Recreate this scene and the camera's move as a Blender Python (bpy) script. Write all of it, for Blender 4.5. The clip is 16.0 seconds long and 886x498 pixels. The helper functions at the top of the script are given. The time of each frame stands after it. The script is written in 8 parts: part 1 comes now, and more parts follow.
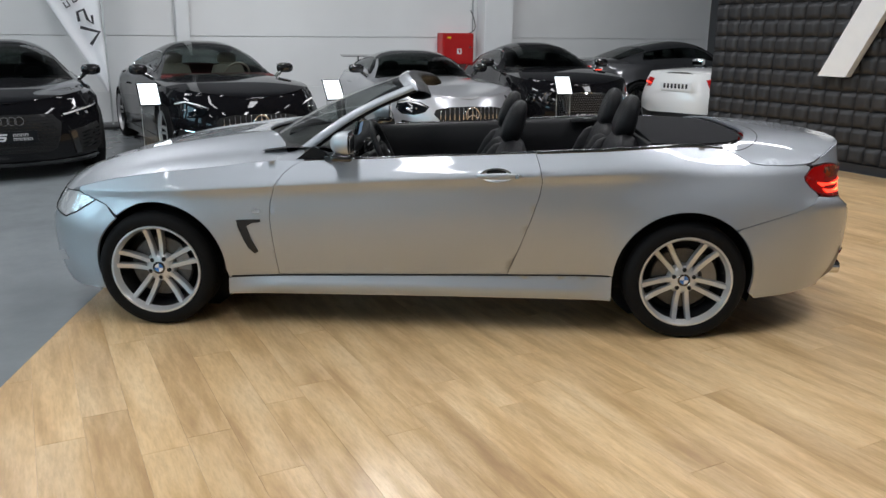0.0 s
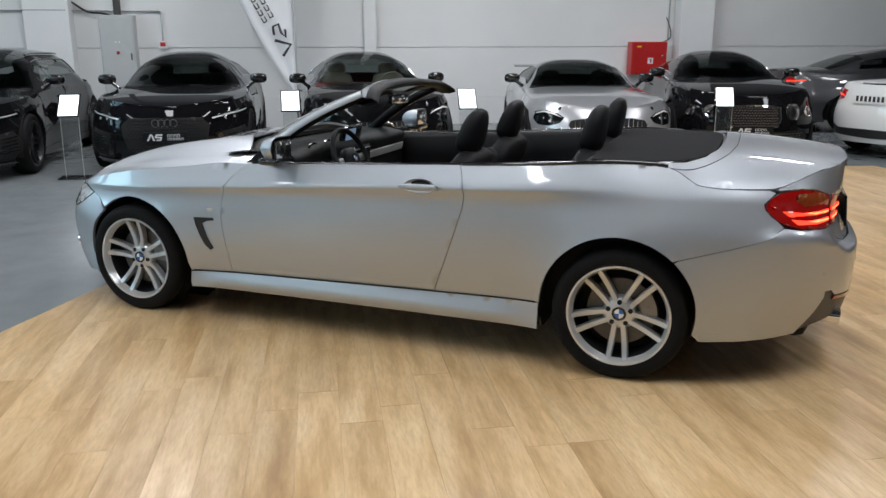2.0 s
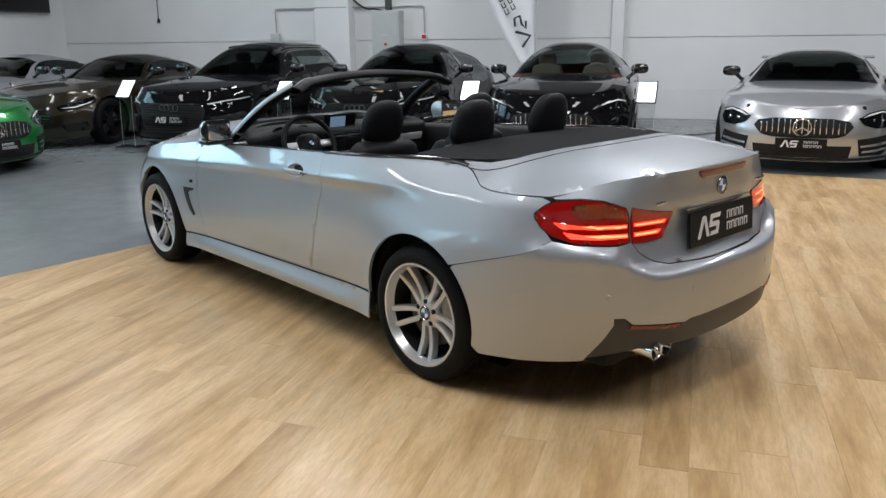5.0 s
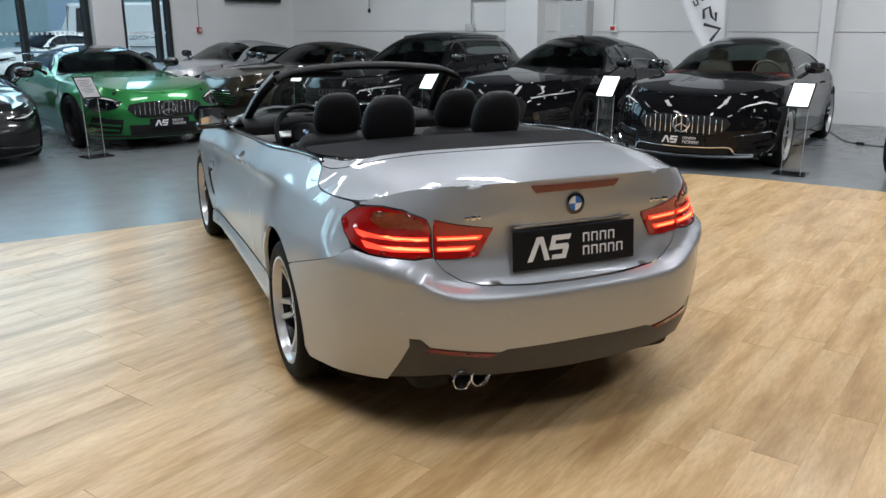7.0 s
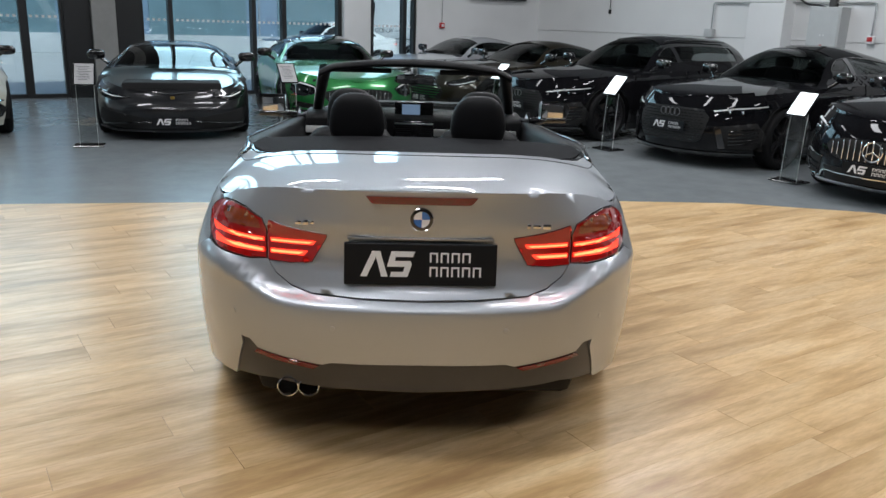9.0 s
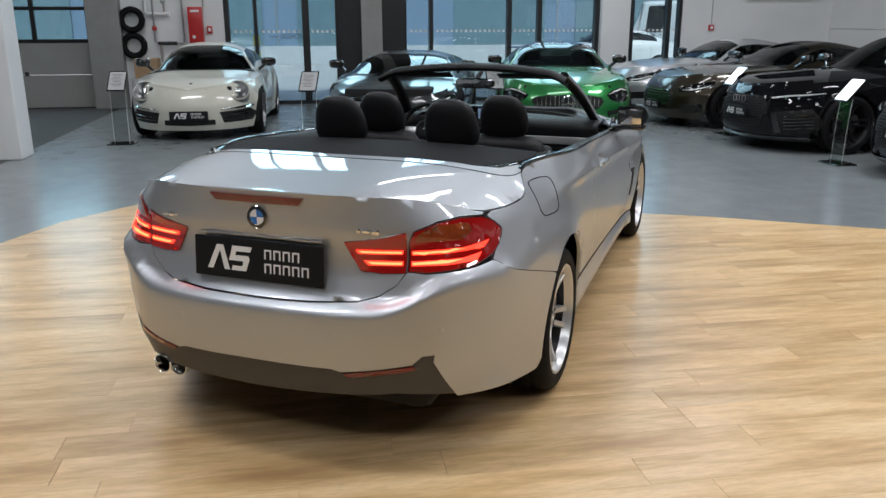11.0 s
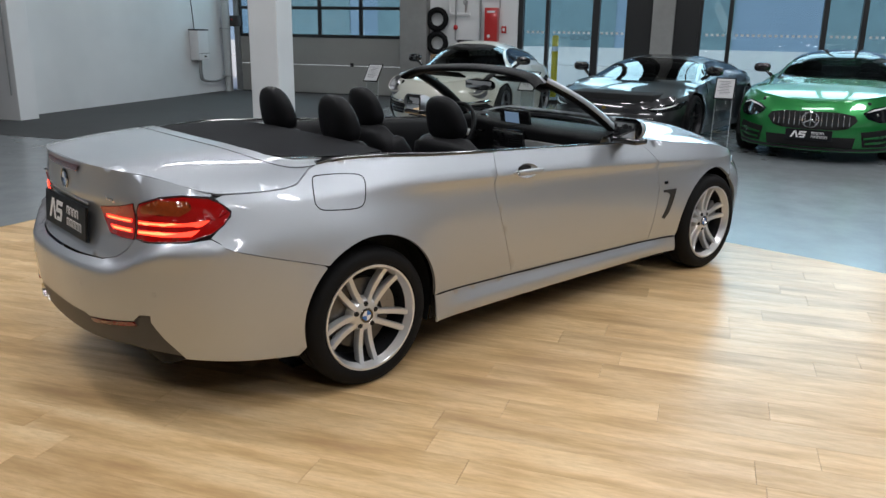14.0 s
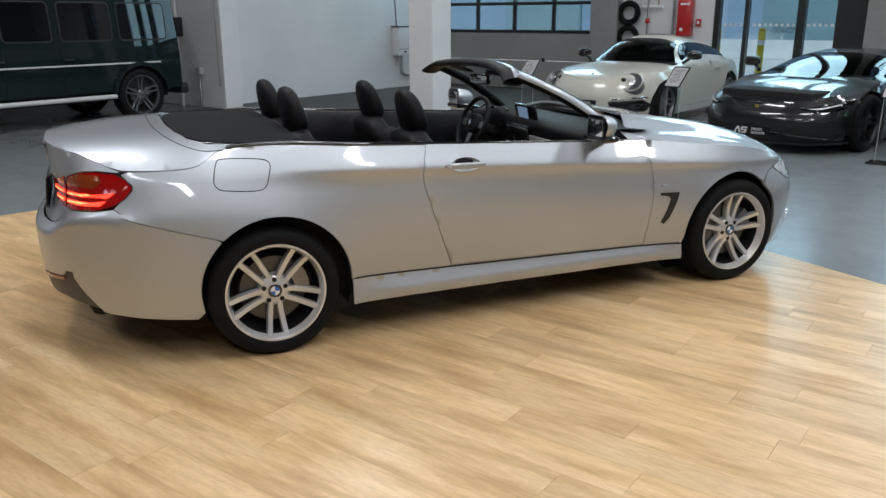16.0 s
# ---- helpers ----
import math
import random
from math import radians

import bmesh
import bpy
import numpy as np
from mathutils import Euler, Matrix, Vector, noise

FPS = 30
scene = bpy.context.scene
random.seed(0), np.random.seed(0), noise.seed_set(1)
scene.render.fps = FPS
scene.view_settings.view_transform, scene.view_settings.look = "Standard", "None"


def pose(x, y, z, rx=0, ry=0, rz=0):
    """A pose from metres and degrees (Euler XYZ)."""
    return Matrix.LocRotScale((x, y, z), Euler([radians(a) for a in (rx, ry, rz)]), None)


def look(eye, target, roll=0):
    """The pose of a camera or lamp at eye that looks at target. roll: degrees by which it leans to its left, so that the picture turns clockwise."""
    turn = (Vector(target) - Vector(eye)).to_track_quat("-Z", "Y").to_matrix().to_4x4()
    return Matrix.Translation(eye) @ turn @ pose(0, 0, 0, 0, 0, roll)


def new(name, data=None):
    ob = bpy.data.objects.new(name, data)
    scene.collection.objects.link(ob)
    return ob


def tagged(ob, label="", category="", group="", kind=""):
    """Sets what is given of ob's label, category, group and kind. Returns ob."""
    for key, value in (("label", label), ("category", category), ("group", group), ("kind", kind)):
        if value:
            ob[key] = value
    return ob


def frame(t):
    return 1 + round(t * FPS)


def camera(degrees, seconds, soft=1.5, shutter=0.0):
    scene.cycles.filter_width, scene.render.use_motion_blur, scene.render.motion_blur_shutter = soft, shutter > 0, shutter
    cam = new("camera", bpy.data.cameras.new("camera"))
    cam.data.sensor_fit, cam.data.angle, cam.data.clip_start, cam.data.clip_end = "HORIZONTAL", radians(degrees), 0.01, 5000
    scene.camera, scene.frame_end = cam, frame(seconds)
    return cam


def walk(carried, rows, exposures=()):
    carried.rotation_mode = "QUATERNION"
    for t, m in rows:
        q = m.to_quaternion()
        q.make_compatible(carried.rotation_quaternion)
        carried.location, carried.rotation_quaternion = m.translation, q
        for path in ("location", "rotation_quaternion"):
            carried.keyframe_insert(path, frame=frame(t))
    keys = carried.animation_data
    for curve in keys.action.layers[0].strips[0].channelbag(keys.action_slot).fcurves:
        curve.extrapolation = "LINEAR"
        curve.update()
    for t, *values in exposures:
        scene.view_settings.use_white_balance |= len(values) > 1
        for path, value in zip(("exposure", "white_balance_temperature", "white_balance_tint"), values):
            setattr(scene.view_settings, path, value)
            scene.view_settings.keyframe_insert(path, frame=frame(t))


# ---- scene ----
cam = camera(58.2, 16.0, soft=1.5, shutter=0.0)
PATH = [
    (0, (-0.298, 4.909, 1.568), (-0.22, 2.982, 1.041), 0.6),
    (0.5, (-0.719, 4.796, 1.569), (-0.477, 2.883, 1.038), 0.1),
    (1, (-1.134, 4.714, 1.556), (-0.742, 2.825, 1.026), -0.1),
    (1.5, (-1.535, 4.627, 1.552), (-0.992, 2.772, 1.037), 0.1),
    (2, (-1.915, 4.434, 1.548), (-1.214, 2.631, 1.044), -0.1),
    (2.5, (-2.323, 4.304, 1.54), (-1.502, 2.551, 1.038), -0.3),
    (3, (-2.695, 4.151, 1.539), (-1.758, 2.458, 1.03), -0.3),
    (3.5, (-3.025, 3.896, 1.555), (-1.966, 2.278, 1.043), -0.4),
    (4, (-3.383, 3.667, 1.544), (-2.201, 2.138, 1.028), -0.6),
    (6.5, (-4.639, 1.996, 1.548), (-2.933, 1.098, 1.018), -0.4),
    (7, (-4.785, 1.593, 1.544), (-3.019, 0.824, 1.006), -0.1),
    (7.5, (-4.878, 1.217, 1.535), (-3.056, 0.603, 0.985), 0.6),
    (8, (-4.916, 0.822, 1.569), (-3.048, 0.371, 1.017), 0.8),
    (8.5, (-4.975, 0.434, 1.573), (-3.073, 0.146, 1.026), 1.4),
    (9, (-4.975, 0.067, 1.566), (-3.055, -0.037, 1.017), 1.9),
    (11.5, (-4.513, -1.944, 1.564), (-2.78, -1.097, 1.036), -0.5),
    (12, (-4.332, -2.297, 1.548), (-2.681, -1.291, 1.036), -0.3),
    (12.5, (-4.096, -2.629, 1.569), (-2.533, -1.492, 1.057), 0.3),
    (13, (-3.893, -3.0, 1.562), (-2.414, -1.762, 1.035), 0.7),
    (13.5, (-3.653, -3.296, 1.544), (-2.255, -1.971, 1.005), 1.1),
    (14, (-3.369, -3.552, 1.567), (-2.085, -2.119, 1.023), 0.8),
    (14.5, (-3.075, -3.863, 1.572), (-1.923, -2.324, 1.021), 0.2),
    (15, (-2.781, -4.085, 1.556), (-1.754, -2.463, 0.996), -0.1),
    (15.5, (-2.431, -4.274, 1.578), (-1.535, -2.576, 1.018), -0.2),
    (16, (-2.099, -4.498, 1.578), (-1.337, -2.735, 1.019), -0.1),
]
walk(cam, [(t, look(eye, target, roll)) for t, eye, target, roll in PATH])

# ---- light ----
ROOM = radians(30)                      # the hall stands 30 degrees to the car


def uv(u, v, z=0.0):
    """A place in the hall: u towards the glazed front, v across it."""
    return Vector((u * math.cos(ROOM) - v * math.sin(ROOM), u * math.sin(ROOM) + v * math.cos(ROOM), z))


def hall(u, v, z=0.0, turn=0.0):
    """A pose in the hall's own directions."""
    p = uv(u, v, z)
    return pose(p.x, p.y, p.z, 0, 0, 30 + turn)


world = bpy.data.worlds.new("sky")
scene.world = world
world.use_nodes = True
wn = world.node_tree
sky = wn.nodes.new("ShaderNodeTexSky")
sky.sky_type, sky.sun_disc = "NISHITA", False
sky.sun_elevation, sky.sun_rotation = radians(62), radians(240)
sky.air_density, sky.dust_density = 1.0, 4.0
wn.links.new(sky.outputs[0], wn.nodes["Background"].inputs[0])
wn.nodes["Background"].inputs[1].default_value = 0.15

sun = new("sun", bpy.data.lights.new("sun", "SUN"))
sun.data.energy, sun.data.angle, sun.data.color = 3.4, radians(12), (1.0, 0.985, 0.965)
sun.matrix_world = look((0, 0, 20), (6.0, 2.3, 8))


def lamp(u, v, z, su, sv, watts, color):
    ob = new("ceiling_lamp_light", bpy.data.lights.new("ceiling_lamp_light", "AREA"))
    ob.data.shape, ob.data.size, ob.data.size_y = "RECTANGLE", su, sv
    ob.data.energy, ob.data.color = watts, color
    ob.matrix_world = hall(u, v, z)
    return ob


DAYLIGHT = 7.7                          # radiance of the lamps that stand in for sky behind the upper panes
# Lamp places are assumed, out of view; one row shifted to clear windscreen reflections.
LAMPS = [(u, v) for u in (-7.0, -2.0, 3.0, 8.0) for v in (-5.9, -1.6, 3.6)]
WATTS = {-7.0: 105, -2.0: 145, 3.0: 130, 8.0: 85}     # watts by row, tuned to balance the light on car and floor
for u, v in LAMPS:
    lamp(u, v, 6.25, 0.5, 2.4, WATTS[u] * (1.35 if v < -5 else 0.62 if v < 0 else 1.25 if u < 0 else 0.85), (0.97, 0.985, 1.03))
# Area lamps added outside the unseen upper panes in place of the sky's light.
for v0, v1, z0, z1 in ((0.35, 2.4, 3.1, 5.65), (-5.1, -1.1, 3.1, 5.65), (-7.0, -5.95, 3.1, 5.65), (5.1, 9.0, 2.55, 4.25)):
    ob = new("sky_stand_in_lamp", bpy.data.lights.new("sky_stand_in_lamp", "AREA"))
    ob.data.shape, ob.data.size, ob.data.size_y = "RECTANGLE", v1 - v0, z1 - z0
    ob.data.energy, ob.data.color = DAYLIGHT * math.pi * (v1 - v0) * (z1 - z0), (0.70, 0.9, 1.0)
    ob.matrix_world = look(uv(12.4, (v0 + v1) / 2, (z0 + z1) / 2), uv(0, (v0 + v1) / 2, (z0 + z1) / 2))
scene.view_settings.exposure = 0.0

# ---- materials ----
def tree(name):
    m = bpy.data.materials.new(name)
    m.use_nodes = True
    t = m.node_tree
    return m, t, t.nodes["Principled BSDF"], lambda a, b: t.links.new(a, b)


def coords(t, scale=(1, 1, 1), rot=(0, 0, 0)):
    c = t.nodes.new("ShaderNodeTexCoord")
    mp = t.nodes.new("ShaderNodeMapping")
    mp.inputs["Scale"].default_value, mp.inputs["Rotation"].default_value = scale, rot
    t.links.new(c.outputs["Object"], mp.inputs[0])
    return mp.outputs[0]


def grain(t, vec, scale, detail=4.0, rough=0.6):
    n = t.nodes.new("ShaderNodeTexNoise")
    n.inputs["Scale"].default_value, n.inputs["Detail"].default_value, n.inputs["Roughness"].default_value = scale, detail, rough
    if vec is not None:
        t.links.new(vec, n.inputs["Vector"])
    return n.outputs["Fac"]


def ramp(t, fac, stops):
    r = t.nodes.new("ShaderNodeValToRGB")
    e = r.color_ramp.elements
    e[0].position, e[0].color = stops[0][0], (*stops[0][1], 1)
    e[1].position, e[1].color = stops[-1][0], (*stops[-1][1], 1)
    for p, c in stops[1:-1]:
        k = e.new(p)
        k.color = (*c, 1)
    t.links.new(fac, r.inputs[0])
    return r.outputs[0]


def mixed(t, fac, a, b, mode="MIX"):
    m = t.nodes.new("ShaderNodeMix")
    m.data_type, m.blend_type = "RGBA", mode
    for k, v in ((0, fac), (6, a), (7, b)):
        if isinstance(v, (int, float)):
            m.inputs[k].default_value = v
        elif isinstance(v, tuple):
            m.inputs[k].default_value = (*v, 1)
        else:
            t.links.new(v, m.inputs[k])
    return m.outputs[2]


def bump(t, bs, height, strength, dist=0.01):
    b = t.nodes.new("ShaderNodeBump")
    b.inputs["Strength"].default_value, b.inputs["Distance"].default_value = strength, dist
    t.links.new(height, b.inputs["Height"])
    t.links.new(b.outputs[0], bs.inputs["Normal"])


def spread(t, fac, lo, hi):
    r = t.nodes.new("ShaderNodeMapRange")
    r.inputs[3].default_value, r.inputs[4].default_value = lo, hi
    t.links.new(fac, r.inputs[0])
    return r.outputs[0]


def plain(name, color, rough=0.5, metal=0.0, vary=0.12, scale=30.0, relief=0.0, coat=0.0, rough_vary=0.08, spec=0.5):
    """A surface of one colour, a little uneven at two scales."""
    m, t, bs, ln = tree(name)
    v = coords(t)
    a, b = grain(t, v, scale), grain(t, v, scale * 0.08, 2.0)
    dark = tuple(c * (1 - vary) for c in color)
    lite = tuple(min(1, c * (1 + vary * 0.6)) for c in color)
    ln(mixed(t, 0.35, ramp(t, a, [(0.3, dark), (0.7, lite)]), ramp(t, b, [(0.3, dark), (0.7, lite)])), bs.inputs["Base Color"])
    ln(spread(t, a, max(0.01, rough - rough_vary), min(1, rough + rough_vary)), bs.inputs["Roughness"])
    bs.inputs["Metallic"].default_value = metal
    bs.inputs["Specular IOR Level"].default_value = spec
    bs.inputs["Coat Weight"].default_value, bs.inputs["Coat Roughness"].default_value = coat, 0.03
    if relief:
        bump(t, bs, a, relief, 0.004)
    return m


def paint(name, color, flake=0.0, metal=0.0, rough=0.3):
    """Car paint: a base with fine flakes under clear lacquer with slight orange peel."""
    m, t, bs, ln = tree(name)
    v = coords(t)
    f = grain(t, v, 900.0, 1.0)
    dark, lite = tuple(c * (1 - flake) for c in color), tuple(min(1, c * (1 + flake)) for c in color)
    ln(ramp(t, f, [(0.3, dark), (0.7, lite)]), bs.inputs["Base Color"])
    bs.inputs["Metallic"].default_value, bs.inputs["Roughness"].default_value = metal, rough
    bs.inputs["Coat Weight"].default_value, bs.inputs["Coat Roughness"].default_value = 1.0, 0.012
    if max(color) < 0.1:
        bs.inputs["Specular IOR Level"].default_value = 0.0 if metal == 0 else 0.3
        bs.inputs["Coat IOR"].default_value = 1.33 if metal == 0 else 1.5
    return m


def glow(name, color, strength):
    m, t, bs, ln = tree(name)
    bs.inputs["Base Color"].default_value = (*[min(1, c) for c in color], 1)
    bs.inputs["Emission Color"].default_value, bs.inputs["Emission Strength"].default_value = (*color, 1), strength
    return m


def glass(name, color, rough=0.0, ior=1.45):
    m, t, bs, ln = tree(name)
    bs.inputs["Base Color"].default_value = (*color, 1)
    bs.inputs["Transmission Weight"].default_value, bs.inputs["Roughness"].default_value, bs.inputs["IOR"].default_value = 1.0, rough, ior
    return m


def thin_glass(name, tint, clear):
    """A thin pane: light goes straight through, with mirror gloss by Fresnel."""
    m, t, bs, ln = tree(name)
    t.nodes.remove(bs)
    tr, gl, lw, mx = (t.nodes.new(k) for k in ("ShaderNodeBsdfTransparent", "ShaderNodeBsdfGlossy", "ShaderNodeLayerWeight", "ShaderNodeMixShader"))
    pw, ml = t.nodes.new("ShaderNodeMath"), t.nodes.new("ShaderNodeMath")
    pw.operation, pw.inputs[1].default_value = "POWER", 4.5
    ml.operation, ml.inputs[1].default_value, ml.inputs[2].default_value = "MULTIPLY_ADD", 0.85, 0.06
    tr.inputs[0].default_value = (*[c * clear for c in tint], 1)
    gl.inputs["Roughness"].default_value, lw.inputs[0].default_value = 0.01, 0.5
    ln(lw.outputs["Facing"], pw.inputs[0]), ln(pw.outputs[0], ml.inputs[0])
    ln(ml.outputs[0], mx.inputs[0]), ln(tr.outputs[0], mx.inputs[1]), ln(gl.outputs[0], mx.inputs[2])
    ln(mx.outputs[0], t.nodes["Material Output"].inputs[0])
    return m


SILVER = paint("silver_paint", (0.46, 0.485, 0.515), 0.1, 0.8, 0.48)
BLACK_PAINT = paint("black_paint", (0.006, 0.006, 0.007), 0.2, 0.0, 0.3)
GRAPHITE = paint("graphite_paint", (0.007, 0.0075, 0.009), 0.3, 0.1, 0.32)
GREY_PAINT = paint("dark_grey_paint", (0.06, 0.062, 0.066), 0.2, 0.6, 0.32)
GREEN_PAINT = paint("green_paint", (0.015, 0.21, 0.045), 0.2, 0.5, 0.33)
CREAM_PAINT = paint("cream_paint", (0.56, 0.55, 0.47), 0.0, 0.0, 0.3)
WHITE_PAINT = paint("white_paint", (0.78, 0.78, 0.77), 0.0, 0.0, 0.3)
BRIGHT_SILVER = paint("bright_silver_paint", (0.52, 0.53, 0.55), 0.08, 0.65, 0.3)
GOLD_PAINT = paint("brown_gold_paint", (0.03, 0.024, 0.014), 0.3, 0.6, 0.3)
DARK_GREEN = paint("black_green_paint", (0.010, 0.017, 0.017), 0.2, 0.0, 0.3)
GLOSS_BLACK = plain("gloss_black_trim", (0.008, 0.008, 0.009), 0.12, vary=0.1, coat=1.0, rough_vary=0.03)
BLACK_PLASTIC = plain("black_plastic", (0.012, 0.012, 0.013), 0.5, vary=0.2, scale=200, relief=0.1)
GREY_PLASTIC = plain("dark_grey_plastic", (0.055, 0.052, 0.05), 0.45, vary=0.15, scale=200, relief=0.05)
# Near black; shade in gaps, grilles, intakes and wheel wells is painted with it.
VOID = plain("void_shade_black", (0.004, 0.004, 0.004), 0.8)
DARK_SEAL = plain("dark_red_black_seal", (0.02, 0.003, 0.003), 0.3, vary=0.1)
RUBBER = plain("tyre_rubber", (0.006, 0.006, 0.0065), 0.7, spec=0.18, vary=0.25, scale=60, relief=0.25)
ALLOY = plain("silver_alloy", (0.64, 0.645, 0.65), 0.3, 0.6, vary=0.03, scale=80, coat=0.4, rough_vary=0.02)
DARK_ALLOY = plain("dark_alloy", (0.03, 0.03, 0.032), 0.3, 0.6, vary=0.1)
GREY_ALLOY = plain("grey_alloy", (0.22, 0.22, 0.23), 0.3, 0.8, vary=0.1)
STEEL = plain("brake_steel", (0.35, 0.34, 0.33), 0.38, 1.0, vary=0.25, scale=50)
# Brake disc darker than bare steel; shade behind the spokes is in its colour.
DISC = plain("shaded_brake_disc", (0.13, 0.125, 0.12), 0.45, 0.9, vary=0.25, scale=50)
CHROME = plain("chrome", (0.82, 0.83, 0.84), 0.07, 1.0, vary=0.03, rough_vary=0.03)
SATIN = plain("satin_aluminium", (0.66, 0.66, 0.66), 0.3, 1.0, vary=0.08, scale=150)
LEATHER = plain("black_leather", (0.008, 0.008, 0.009), 0.5, spec=0.22, vary=0.2, scale=220, relief=0.35)
FABRIC = plain("black_soft_top_cloth", (0.009, 0.009, 0.0105), 0.85, spec=0.2, vary=0.3, scale=500, relief=0.4)
CARPET = plain("black_carpet", (0.012, 0.012, 0.012), 0.95, vary=0.4, scale=400, relief=0.5)
RED_LEATHER = plain("dark_red_leather", (0.12, 0.02, 0.018), 0.45, vary=0.2, scale=200, relief=0.3)
CREAM_LEATHER = plain("cream_leather", (0.35, 0.3, 0.24), 0.5, vary=0.15, scale=200)
WHITE_TRIM = plain("pale_trim", (0.62, 0.62, 0.61), 0.4, vary=0.06)
PLATE_BLACK = plain("plate_black", (0.007, 0.008, 0.010), 0.4, vary=0.1, spec=0.25)
PLATE_WHITE = plain("plate_white", (0.78, 0.78, 0.78), 0.4, vary=0.05)
BLUE = plain("badge_blue", (0.03, 0.16, 0.5), 0.2, coat=1.0)
LAMP_BRIGHT = plain("lamp_reflector", (0.85, 0.86, 0.87), 0.25, 0.35, vary=0.25, scale=45)
RED_LENS = plain("red_lens", (0.5, 0.008, 0.01), 0.12, vary=0.25, scale=140, coat=1.0, rough_vary=0.05)
DARK_RED = plain("dark_red_lens", (0.15, 0.002, 0.006), 0.08, vary=0.3, scale=140, coat=1.0, rough_vary=0.05)
AMBER = plain("smoked_amber_lens", (0.26, 0.045, 0.009), 0.12, vary=0.3, scale=90, coat=1.0, rough_vary=0.05)
LIT_LENS = plain("lit_red_lens", (0.2, 0.002, 0.003), 0.07, vary=0.25, scale=140, coat=1.0, rough_vary=0.05)
LIT_LENS.node_tree.nodes["Principled BSDF"].inputs["Emission Color"].default_value = (0.9, 0.02, 0.012, 1)
LIT_LENS.node_tree.nodes["Principled BSDF"].inputs["Emission Strength"].default_value = 0.1
RED_GLOW = glow("tail_lamp_glow", (1.0, 0.045, 0.02), 1.9)
HOT_GLOW = glow("tail_lamp_core", (1.0, 0.2, 0.07), 3.2)
CLEAR = thin_glass("clear_glass", (0.93, 0.97, 0.95), 0.92)
FRONT_GLASS = thin_glass("blue_tinted_front_glass", (0.84, 0.96, 1.0), 0.9)
LAMP_GLASS = thin_glass("lamp_glass", (1, 1, 1), 0.95)
TINT = thin_glass("tinted_glass", (0.7, 0.78, 0.76), 0.3)
LIGHT_TINT = thin_glass("light_tinted_glass", (0.78, 0.86, 0.84), 0.75)
DARK_GLASS = plain("dark_tinted_glass", (0.004, 0.005, 0.006), 0.02, vary=0.1, rough_vary=0.01, spec=0.35)
SCREEN_BLUE = glow("dash_screen", (0.16, 0.24, 0.36), 0.6)
# Back-row sheets glow: their bright look is put in as emission.
SHEET_GLOW = glow("glowing_sheet", (0.9, 0.95, 1.0), 1.5)
# Grey paper: shade of sheets seen against the windows is in the colour.
PAPER = plain("dimmed_paper", (0.42, 0.42, 0.42), 0.5, vary=0.04)
INK = plain("dark_ink", (0.03, 0.03, 0.035), 0.6)
ACRYLIC = thin_glass("clear_acrylic", (0.96, 0.98, 0.98), 0.93)
# Opaque pale colour for the light caught in the acrylic's edges.
ACRYLIC_GLINT = plain("pale_acrylic_glint", (0.6, 0.63, 0.62), 0.2, vary=0.05)
RED_METAL = plain("red_enamel", (0.5, 0.02, 0.02), 0.32, vary=0.12, scale=6, coat=0.4)
GREY_METAL = plain("grey_enamel", (0.5, 0.52, 0.52), 0.4, vary=0.06, scale=8)
GALV = plain("galvanised_steel", (0.42, 0.43, 0.43), 0.4, 0.7, vary=0.2, scale=25)
COPPER = plain("dull_pipe", (0.4, 0.36, 0.33), 0.4, 0.4, vary=0.2)
FRAME_BLACK = plain("black_window_frame", (0.014, 0.015, 0.016), 0.4, vary=0.15, scale=20)
FLAG_CLOTH = plain("white_flag_cloth", (0.8, 0.81, 0.83), 0.75, vary=0.05, scale=60)
CARDBOARD = plain("brown_cardboard", (0.36, 0.23, 0.13), 0.8, vary=0.15, scale=30)
YELLOW = plain("yellow_bollard_paint", (0.75, 0.55, 0.02), 0.45, vary=0.12, scale=12)
LETTER_WHITE = plain("white_letter_face", (0.82, 0.82, 0.82), 0.4, vary=0.04, scale=6)
QUILT = plain("charcoal_leatherette", (0.022, 0.022, 0.024), 0.5, vary=0.22, scale=120, relief=0.3)


def wall_paint(name, color, scale=0.6, relief=0.15):
    m, t, bs, ln = tree(name)
    v = coords(t)
    big, fine = grain(t, v, scale, 3.0), grain(t, v, 60.0, 3.0)
    dark = tuple(c * 0.9 for c in color)
    ln(mixed(t, spread(t, fine, 0.0, 0.25), ramp(t, big, [(0.35, dark), (0.65, color)]), dark), bs.inputs["Base Color"])
    ln(spread(t, fine, 0.45, 0.7), bs.inputs["Roughness"])
    bump(t, bs, fine, relief, 0.003)
    return m


WALL_WHITE = wall_paint("white_wall_paint", (0.78, 0.79, 0.79))
PANEL_WHITE = wall_paint("white_wall_panel", (0.78, 0.785, 0.78), 0.4, 0.05)


def fine_ribs(m):
    """Fine horizontal ribs pressed into the panels' sheet metal."""
    t = m.node_tree
    w = t.nodes.new("ShaderNodeTexWave")
    w.bands_direction, w.wave_profile = "Z", "SIN"
    w.inputs["Scale"].default_value, w.inputs["Distortion"].default_value = 6.0, 0.0
    t.links.new(coords(t), w.inputs["Vector"])
    bump(t, t.nodes["Principled BSDF"], w.outputs["Fac"], 0.06, 0.002)


fine_ribs(PANEL_WHITE)
# Ceiling is out of view; set dark to cut fill and reflections.
CEIL = wall_paint("ceiling_grey", (0.07, 0.072, 0.075))
# Grey for wall parts out of view, added to darken reflections in car paint.
UNSEEN_GREY = wall_paint("unseen_grey_upper_panel", (0.16, 0.165, 0.17), 0.4, 0.05)
